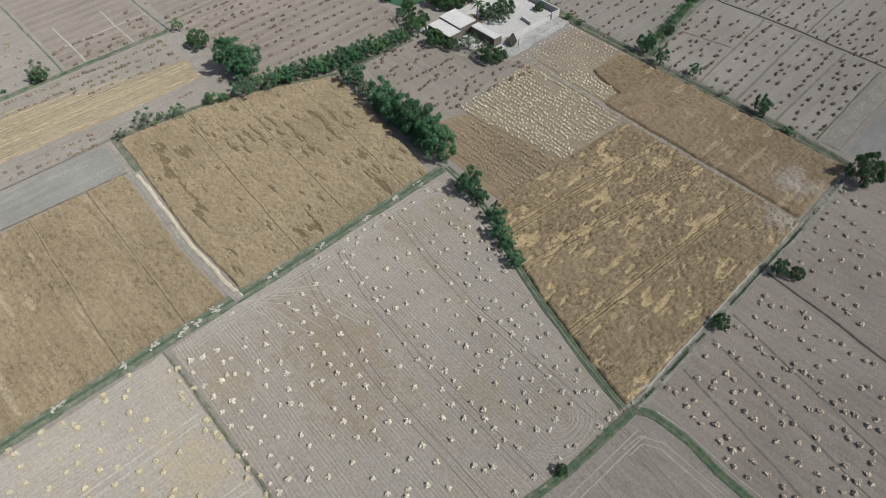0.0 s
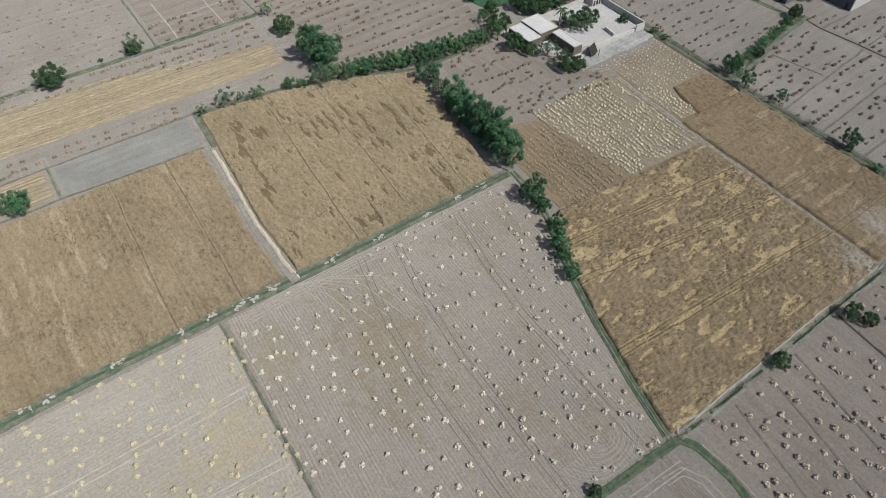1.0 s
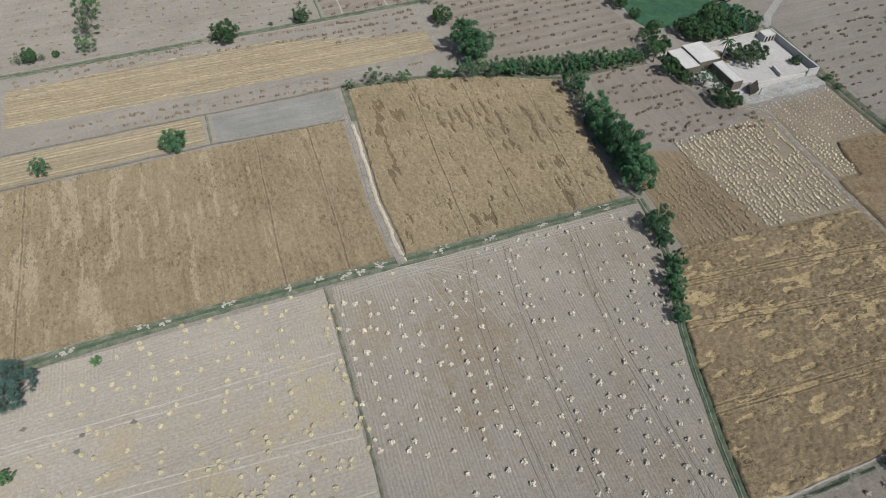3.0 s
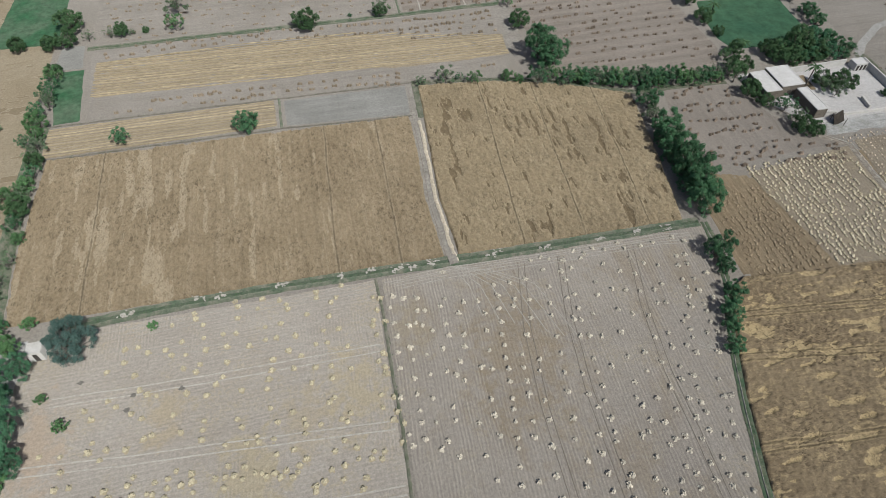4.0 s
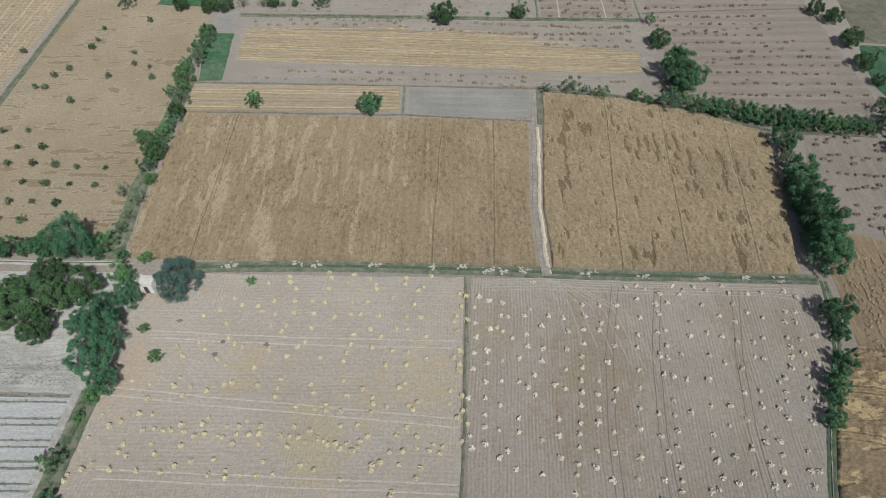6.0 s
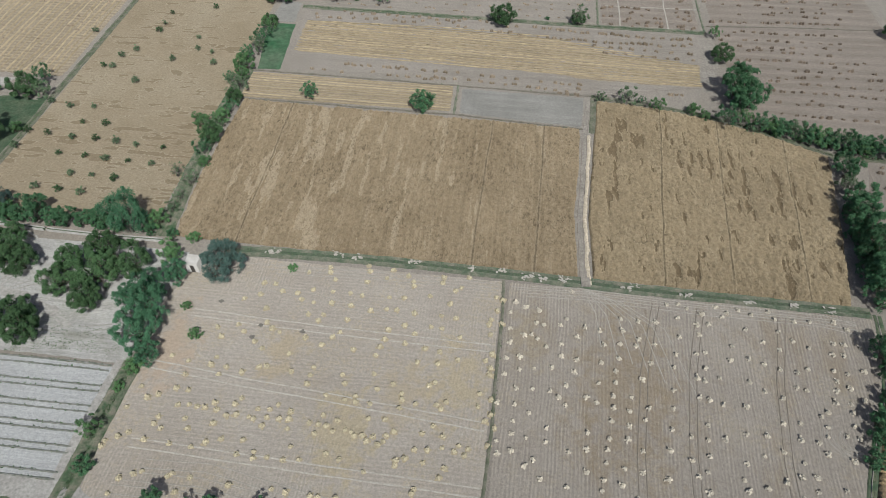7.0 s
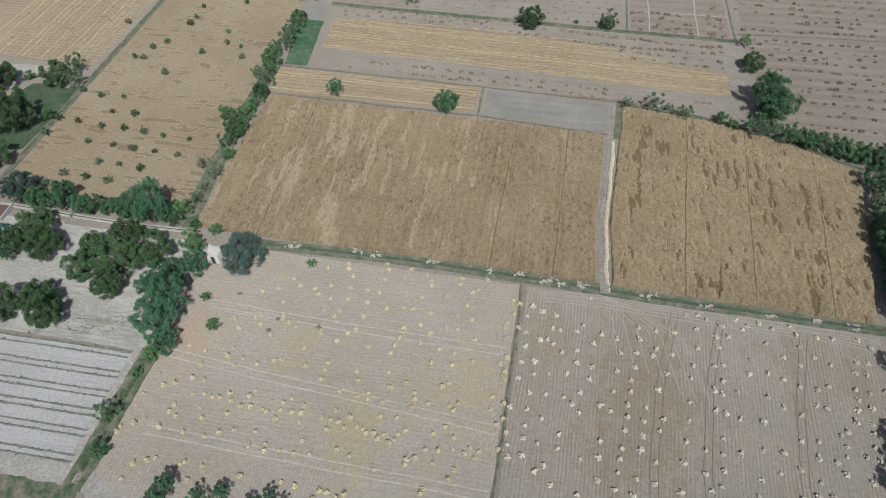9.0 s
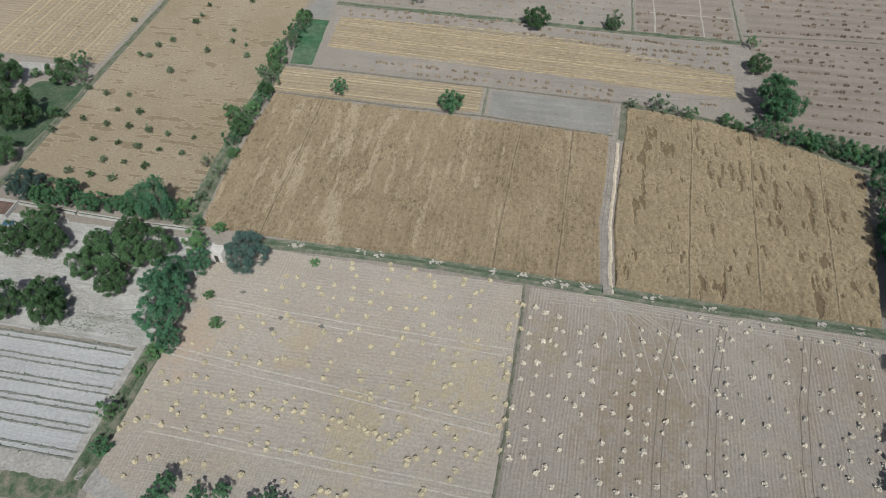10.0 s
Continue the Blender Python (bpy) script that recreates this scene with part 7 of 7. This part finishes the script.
far_row("far", 182, (75.1, -1.7), (76.4, -1.8), (77.9, -1.7), (79.6, -1.1), (82.3, -0.9), (84.4, -0.9), (86.4, -0.8), (88.9, -0.4), (90.8, -0.3), (92.8, -0.4), (94.2, -0.3), (96.4, -0.3))
far_row("far", 186, (69.1, -1.7), (76.5, -0.8), (77.9, -0.9), (79.1, -0.9), (79.4, +0.4), (81.9, +0.6), (84.6, +1.1), (88.2, +1.8), (88.4, -1.0), (91.4, -1.1), (92.1, +1.8), (94.3, +1.9), (98.3, -0.9))
far_row("north", 174, (30.7, +0.1), (34.9, +1.9), (37.1, -0.5), (38.9, +1.3), (41.2, +0.3), (45.4, +0.3), (50.4, +1.0), (51.1, -0.4), (51.5, +1.2), (54.3, +0.5))
far_row("north", 178, (29.0, +0.3), (31.0, +0.4), (36.4, -0.4), (40.2, +1.9), (41.6, -1.9), (44.2, -1.9), (44.2, +0.8), (45.5, -2.0), (45.5, +0.6), (52.4, +1.1), (54.2, +0.7))
far_row("north", 182, (29.2, +0.9), (31.2, +1.5), (34.7, +1.9), (37.1, -1.0), (38.5, +1.6), (39.6, +1.5), (42.1, +1.4), (50.6, +0.9), (50.9, -1.6), (53.6, +1.2), (54.2, -0.7))
far_row("north", 186, (36.6, -2.0), (51.1, -0.9))
far_row("north", 190, (52.9, -0.3))
far_row("strip", 138, (15.9, +1.0), (17.9, +0.8), (20.1, +1.0))
far_row("strip", 142, (-49.9, -0.2), (-46.7, -0.2), (-41.6, -0.8), (-33.6, +0.4), (-28.8, -0.6), (-26.7, -0.7), (-24.2, -0.7), (-21.0, -0.2), (-19.1, -1.0), (-17.6, -0.9), (-16.2, -0.2), (-14.7, -0.2), (-11.5, -0.2), (-7.8, -0.2), (-4.8, -0.3), (-1.5, -0.8), (1.9, -0.9), (4.1, -0.5), (4.9, +1.8), (8.1, -1.2))
far_row("strip", 142, (10.2, -1.4), (11.1, +1.5), (12.3, -1.6), (14.8, -1.9), (14.9, +1.4), (16.5, +1.1), (17.8, -2.0), (18.6, +1.0), (21.1, -0.6), (21.4, +1.3), (44.2, -0.1), (45.9, +0.0), (47.3, +0.1))
far_row("strip", 146, (-40.9, -1.0), (-39.3, -1.2), (-37.0, -1.2), (-35.1, -1.0), (-31.0, -1.1), (-29.7, -1.2), (-27.4, -1.2), (-26.0, -0.4), (-24.8, -1.3), (-20.0, -1.3), (-16.9, -1.3), (-14.1, -1.5), (-11.0, -1.1), (-4.3, -1.8), (-1.5, -1.9), (1.7, -2.0))
far_row("strip", 158, (28.5, +1.0), (31.0, +1.2), (34.1, +1.0), (38.7, +0.5), (41.6, +0.5), (45.4, +0.2), (48.1, +0.3), (52.3, +0.2))
far_row("strip", 162, (25.7, +0.2), (30.2, -0.1), (32.9, -0.2), (36.1, -0.5), (39.5, -0.6), (42.8, -0.6), (46.6, -0.7), (51.9, -0.9))
far_row("strip", 166, (-54.5, +1.1), (-50.7, +1.6), (-48.0, +1.5), (-29.0, +1.7), (-13.1, +1.3), (-11.1, +1.1), (-6.0, +0.2), (-3.3, +0.1), (-0.9, +0.0), (2.0, +0.1), (4.5, -0.9), (9.9, -1.3), (12.7, -1.5), (14.7, -1.4), (16.4, -1.7), (18.5, -1.7), (20.0, -1.2), (21.5, -1.4), (23.2, -1.5), (26.0, -2.0))
far_row("strip", 166, (28.8, -1.9), (30.3, -1.9), (33.1, -1.7), (34.7, -1.7), (36.5, -1.5), (38.5, -1.4), (40.1, -1.5), (41.6, -1.2), (43.7, -1.9), (47.7, +1.9), (48.0, -1.1), (50.6, -1.0), (52.8, +0.2))
far_row("strip", 170, (-55.2, -1.1), (-47.4, +1.5), (-45.1, +0.3), (-43.9, -1.9), (-41.7, +0.5), (-39.9, -2.0), (-38.8, +1.0), (-37.6, -1.6), (-34.3, +1.0), (-31.9, -1.7), (-31.5, +0.9), (-29.6, +0.4), (-26.8, +0.7), (-26.3, -2.0), (-25.0, +1.1), (-23.7, -1.0), (-22.1, +0.9), (-19.6, +0.0), (-18.8, -1.9), (-16.3, +0.1))
far_row("strip", 170, (-14.6, -0.8), (-13.1, +0.4), (-11.8, +1.4), (-7.1, +1.3), (-5.1, +0.6), (-1.8, +0.7), (1.0, -1.1), (3.7, -0.6), (8.9, -0.3), (11.5, -0.8), (13.2, -0.6), (15.5, -0.8), (17.0, -1.0), (18.9, -1.0), (20.4, -1.4), (22.4, -1.7), (24.0, -1.5), (27.5, -1.4), (28.8, -1.5), (31.3, -1.3))
far_row("strip", 170, (32.3, -1.6), (33.6, -1.7), (35.1, -1.8), (38.0, -1.9), (39.6, -2.0), (42.4, -2.0), (44.9, -1.7), (49.2, -1.9), (50.3, -1.7), (52.8, -1.4))
for i, (field, spots) in enumerate(joined.items()):
    far_stooks("far_stooks", M_DIMSTRAW, spots, 1.0, 301 + i, FAR_SAY[field][1].replace("stook", "stooks"))
far_stooks("far_stooks", M_DIMSTRAW, scattered(172, 205, 96, 150, 5.0, 4.6, 305, 0.2, 0.3, inside=lambda x, y: y > 121 or (x > 184 and y > 104)), 1.0, 306, "dark stooks on the field behind the compound")
far_stooks("far_stooks", M_DIMSTRAW, scattered(219, 300, 25, 105, 5.0, 4.2, 307, 0.25, 0.4), 1.0, 308, "dark stooks on the far eastern field")
far_stooks("far_stooks", M_DIMSTRAW, scattered(60, 106, 190, 235, 4.8, 3.6, 309, 0.2, 0.3), 1.0, 310, "brown stooks in rows on rosy soil")
far_stooks("far_stooks", M_FADED, scattered(-58, 26, 176, 215, 4.4, 3.6, 313, 0.25, 0.2), 0.75, 314, "small faded stooks on the northern field")
far_stooks("far_stooks", M_FADED, scattered(-150, -116, 131, 210, 5, 4, 319, keep=0.4), 0.7, 320, "loose straw heaps on the raked field")
# lying sheaves in rows
def laid(mat, seed, size, label, x0, x1, y0, y1, row, gap, inside, bare=0.30, turn=70):
    """Sheaves dropped one after another in wavering rows that run along y."""
    rng = random.Random(seed)
    spots = []
    x = x0
    while x < x1:
        y = y0 + rng.uniform(0, gap)
        while y < y1:
            px_ = x + (float(fbm(y * 0.12, x * 0.05, seed)) - 0.5) * 2.4 + rng.uniform(-0.32, 0.32)
            if inside(px_, y) and float(fbm(px_ * 0.22, y * 0.22, seed + 3)) > bare and rng.random() < 0.93:
                spots.append((px_, y, turn + rng.uniform(-35, 35)))
            y += gap * rng.uniform(0.75, 1.3)
        x += row
    far_stooks("laid_sheaves", mat, spots, size, seed + 2, label, "sheaves", True)


laid(M_LAID, 321, 0.86, "cream sheaves laid in close rows", 93.5, 119.4, 60.4, 91, 1.32, 0.85, lambda x, y: x > 96.6 - (y - 60) * 0.16 + 0.4 and y < 91 + (x - 95) * 0.05)
laid(M_LAID, 331, 0.78, "cream sheaves laid in straight rows", 122.2, 127.5, 67.2, 82, 1.30, 0.80, lambda x, y: True, 0.2)
laid(M_BROWNSTRAW, 335, 0.56, "light brown sheaves in thin rows", 122.0, 143.4, 76, 95.5, 1.45, 1.05, lambda x, y: (x > 127 and (y > 78.2 or x < 127.6)) or y > 82, 0.22)
laid(M_DIMLAID, 341, 0.80, "brown sheaves laid on the cut corner", 78.6, 96.5, 61, 84, 1.25, 1.0, lambda x, y: x < 96 - (y - 60) * 0.15 and x > 79.0 + max(0, y - 75) * 0.5, 0.12)


# ---------------- silt heaps on the canal ----------------
def silt_heap(x, y, w_, seed):
    rng = random.Random(seed)
    top = new("silt_pile")
    top.matrix_basis = pose(x, y, 0.12)
    for k in range(14):
        bm = bmesh.new()
        r = rng.uniform(0.12, 0.29)
        dx = rng.uniform(-0.5, 0.5) * w_
        dy = dx * 0.15 + rng.uniform(-0.3, 0.3) if rng.random() < 0.65 else rng.uniform(-1.2, 1.2)
        g = bmesh.ops.create_icosphere(bm, subdivisions=1, radius=r, matrix=Matrix.LocRotScale((dx, dy, 0.14), Euler((rng.random() * 0.5, rng.random() * 0.5, rng.random() * 3)), (2.1, 1.0, 0.28)))
        for v in g["verts"]:
            v.co += Vector((rng.uniform(-1, 1), rng.uniform(-1, 1), rng.uniform(-1, 1))) * 0.07
        part("clod", bm, M_SILT, top)
    tagged(top, "pale lumps of dried silt dug from the canal", "silt pile", "silt piles along the canal")


for i, (x, y, w_) in enumerate(((-42.1, 78.7, 3.0), (-28.9, 79.4, 2.6), (-24.8, 79.1, 2.0), (-13.0, 79.5, 2.6), (-1.3, 79.2, 1.4), (4.4, 79.2, 2.0), (9.6, 78.4, 2.6), (12.6, 78.2, 1.6), (17.1, 78.5, 2.8), (29.6, 78.1, 3.6), (40.0, 77.7, 2.6), (52.1, 77.2, 1.8), (60.4, 77.6, 1.8), (66.8, 76.8, 2.0))):
    silt_heap(x, y, w_, 400 + i)


# slab that carries the track over the canal
slab = new("culvert_slab")
slab.matrix_basis = pose(20.9, 78.3, 0.30, 0, 0, 3)
part("slab", box_bm(-0.9, 0.9, -1.15, 1.15, 0.0, 0.14, 0.05), M_TRACK, slab)
for side in (-0.75, 0.75):
    part("side_wall", box_bm(side - 0.12, side + 0.12, -1.1, 1.1, -0.45, -0.004, 0.02), M_CONCRETE, slab)
tagged(slab, "earth-covered culvert slab over the canal", "culvert")


# ---------------- buildings ----------------
def block(name, x0, x1, y0, y1, h, label, doors=(), wallmat=M_PLASTER, roofmat=M_ROOF, parapet=0.10):
    """A flat-roofed mud building: four thick walls, roof slab with parapets, dark slabs on the walls as the shade in
    doorways.
    """
    top = new(name)
    top.matrix_basis = pose(x0, y0, 0)
    w_, d = x1 - x0, y1 - y0
    t = 0.35
    for k, a in enumerate(((0, w_, 0, t), (0, w_, d - t, d), (0, t, t, d - t), (w_ - t, w_, t, d - t))):
        part("wall", box_bm(*a, -0.1, h), wallmat[k] if isinstance(wallmat, tuple) else wallmat, top)
    part("roof", box_bm(0.05, w_ - 0.05, 0.05, d - 0.05, h + 0.004, h + 0.2), roofmat, top, "pale mud roof")
    for a in ((-0.02, w_ + 0.02, -0.02, 0.25), (-0.02, w_ + 0.02, d - 0.25, d + 0.02), (-0.02, 0.25, 0.26, d - 0.26), (w_ - 0.25, w_ + 0.02, 0.26, d - 0.26)):
        part("parapet", box_bm(*a, h + 0.204, h + 0.204 + parapet), roofmat, top)
    for side, s, wd in doors:
        z1 = 2.05
        if side == "w":
            a = (-0.04, 0.02, s, s + wd)
        elif side == "e":
            a = (w_ - 0.02, w_ + 0.04, s, s + wd)
        elif side == "s":
            a = (s, s + wd, -0.04, 0.02)
        else:
            a = (s, s + wd, d - 0.02, d + 0.04)
        # no hole is cut: an opaque dark slab paints the opening's shade
        part("door", box_bm(*a, 0.0, z1, 0.01), M_SHADE, top, "dark slab painted as the shade in an open doorway")
    return tagged(top, label, "house")


def free_wall(name, a, b, h, label, thick=0.35, mat=M_WHITEWASH, z0=-0.1):
    """A free-standing wall from a to b with a rounded coping."""
    top = new(name)
    dx, dy = b[0] - a[0], b[1] - a[1]
    top.matrix_basis = pose(a[0], a[1], 0, 0, 0, math.degrees(math.atan2(dy, dx)))
    n = math.hypot(dx, dy)
    part("wall", box_bm(0, n, -thick / 2, thick / 2, z0, h), mat, top)
    part("coping", box_bm(-0.03, n + 0.03, -thick / 2 - 0.05, thick / 2 + 0.05, h + 0.004, h + 0.12, 0.05), mat, top)
    return tagged(top, label, "wall")


block("house", 109.8, 114.2, 111.6, 120.2, 3.0, "small mud-plastered room with a flat pale roof", (("e", 3, 1.0), ("w", 5, 0.9)), M_MUDWALL)
block("house", 114.6, 121.0, 112.4, 120.8, 3.3, "pale flat-roofed farmhouse block", (("s", 2, 1.1), ("e", 3, 1.1)), M_MUDWALL)
block("house", 118.2, 121.2, 102.6, 111.6, 2.9, "long low mud-walled store room", (("e", 2, 1.0), ("e", 6, 1.0)), M_MUDWALL)
free_wall("court_wall", (134.4, 103.2), (135.0, 107.2), 1.3, "short free-standing mud wall in the court", 0.5, M_PLASTER)
free_wall("court_wall", (124.6, 102.4), (141.2, 101.8), 0.95, "low pale retaining wall at the front", 0.5, M_PLASTER)
gate = block("house", 140.6, 144.2, 118.2, 121.0, 2.2, "small whitewashed gate room with three openings", (("s", 0.4, 0.7), ("s", 1.5, 0.7), ("s", 2.6, 0.7)), M_WHITEWASH)
free_wall("compound_wall", (144.6, 101.2), (145.0, 121.2), 2.2, "pale compound wall with a light coping")
free_wall("compound_wall", (121.4, 121.2), (140.2, 121.6), 1.9, "whitewashed rear wall of the compound")
free_wall("compound_wall", (141.4, 101.5), (144.3, 101.2), 2.2, "short pale front wall of the compound")
free_wall("compound_wall", (121.6, 103.0), (124.2, 102.4), 1.8, "short mud wall between two rooms", mat=M_PLASTER)
# lean-to hut at the front
hut = new("hut")
hut.matrix_basis = pose(121.4, 99.2, 0, 0, 0, -12)
for px_, py_ in ((0.3, 0.3), (2.9, 0.3), (0.3, 2.3), (2.9, 2.3)):
    v, f = tube([(px_, py_, -0.1), (px_, py_, 1.9 + (0.5 if py_ else 0))], [0.09, 0.08], 6)
    made("post", v, f, M_BARK, hut)
bm = bmesh.new()
bmesh.ops.create_cube(bm, size=1, matrix=Matrix.LocRotScale((1.6, 1.5, 1.55), Euler((1.15, -0.25, 0.45)), (3.0, 3.0, 0.25)))
bmesh.ops.bevel(bm, geom=bm.edges[:], offset=0.06, segments=1, affect="EDGES")
part("roof", bm, M_THATCH, hut, "dark thatched roof")
tagged(hut, "dark thatched lean-to on posts at the gate", "hut")
# sheds farther off
# the far shed is whitewashed; its west wall is coloured dark as shade
for ox, oy, wd, dp, h, wall, lab in ((189.6, 92.0, 7.5, 7.6, 2.7, M_MUDWALL, "pale-roofed farm shed with dark mud walls"), (190.2, 86.0, 7.5, 5.6, 3.7, M_BLUESHADE, "pale-roofed shed with a dark bluish front"), (202.6, 72.2, 12.0, 9.6, 3.6, (M_WHITEWASH, M_WHITEWASH, M_BLUESHADE, M_WHITEWASH), "far whitewashed shed with shade painted on its west front")):
    shed = block("shed", 0, wd, 0, dp, h, lab, (("w", 1.2, 1.0), ("w", dp - 2.4, 1.0)), wall, M_ROOF, 0.06)
    shed.matrix_basis = pose(ox, oy, 0)
block("pump_house", -57.6, -55.0, 71.8, 74.2, 2.3, "small whitewashed pump house under the trees", (("s", 1, 0.8),), M_WHITEWASH, M_WHITEWASH, 0.08)

# water channel of the farm, brick tank
for i, (a, b) in enumerate((((-105.0, 79.6), (-91.2, 78.9)), ((-90.6, 78.9), (-77.0, 78.6)), ((-76.6, 78.6), (-65.6, 78.9)))):
    top = new("water_channel")
    n = math.hypot(b[0] - a[0], b[1] - a[1])
    top.matrix_basis = pose(a[0], a[1], 0, 0, 0, math.degrees(math.atan2(b[1] - a[1], b[0] - a[0])))
    for y0 in (-0.36, 0.22):
        part("side_wall", box_bm(0, n, y0, y0 + 0.14, -0.1, 0.6), M_CONCRETE, top)
    part("bed", box_bm(0, n, -0.22, 0.22, -0.1, 0.3, 0), M_MUDBED, top, "damp dark channel bed")
    tagged(top, "raised concrete water channel beside the yard", "channel", kind="")
tank = new("water_tank")
tank.matrix_basis = pose(-109.4, 75.0, 0)
for a in ((0, 4.6, 0, 0.3), (0, 4.6, 4.3, 4.6), (0, 0.3, 0.304, 4.296), (4.3, 4.6, 0.304, 4.296)):
    part("rim", box_bm(*a, -0.1, 0.95), M_CONCRETE, tank)
part("floor", box_bm(0.3, 4.3, 0.3, 4.3, -0.05, 0.3, 0), M_BRICKDUST, tank, "reddish brown dry tank floor")
tagged(tank, "empty square brick tank with a pale rim", "tank")
rng = random.Random(77)
bm = bmesh.new()
bmesh.ops.create_grid(bm, x_segments=10, y_segments=6, size=1)
for v in bm.verts:
    v.co = Vector((v.co.x * 1.1, v.co.y * 0.55, 0.10 + 0.22 * rng.random()))
me = bpy.data.meshes.new("blue_cloth")
bm.to_mesh(me)
bm.free()
me.materials.append(M_BLUE)
cloth = new("cloth", me)
cloth.matrix_basis = pose(-103.6, 73.8, 0.03, 0, 0, 12)
cloth.modifiers.new("thickness", "SOLIDIFY").thickness = 0.03
tagged(cloth, "crumpled blue cloth on the yard", "cloth")


def utility_pole(x, y, h, lean):
    top = new("utility_pole")
    top.matrix_basis = pose(x, y, 0, lean, lean * 0.5, 20)
    v, f = tube([(0, 0, -0.2), (0, 0, h * 0.5), (0, 0, h)], [0.15, 0.13, 0.10], 8)
    made("pole", v, f, M_CONCRETE, top, smooth=True)
    part("crossarm", box_bm(-0.8, 0.8, -0.06, 0.06, h - 0.6, h - 0.48, 0.01), M_BARK, top)
    for ix in (-0.7, 0.0, 0.7):
        v, f = tube([(ix, 0, h - 0.48), (ix, 0, h - 0.3)], [0.05, 0.04], 6)
        made("insulator", v, f, M_CONCRETE, top)
    tagged(top, "pale concrete utility pole in the field", "pole")


utility_pole(187.0, 100.0, 7.5, 3)

# dark patches of burnt stubble
def burnt(x, y, r, seed):
    rng = random.Random(seed)
    n = 14
    verts = [(x, y, 0.16)] + [(x + math.cos(6.283 * k / n) * r * rng.uniform(0.6, 1.2), y + math.sin(6.283 * k / n) * r * 0.8 * rng.uniform(0.6, 1.2), 0.05) for k in range(n)]
    tagged(made("burnt_patch", verts, [(0, 1 + k, 1 + (k + 1) % n) for k in range(n)], M_ASH), "small dark burnt patch with ash", "burnt patch")


for i, (x, y) in enumerate(((-48.5, 65.6), (-39.4, 61.2), (-31.4, 60.8), (-40.2, 58.6))):
    burnt(x, y, 0.6, 500 + i)

for kinds in list(KINDS.values()) + list(STOOKS.values()):
    for t in kinds:
        for o in (*t.children_recursive, t):
            bpy.data.objects.remove(o)
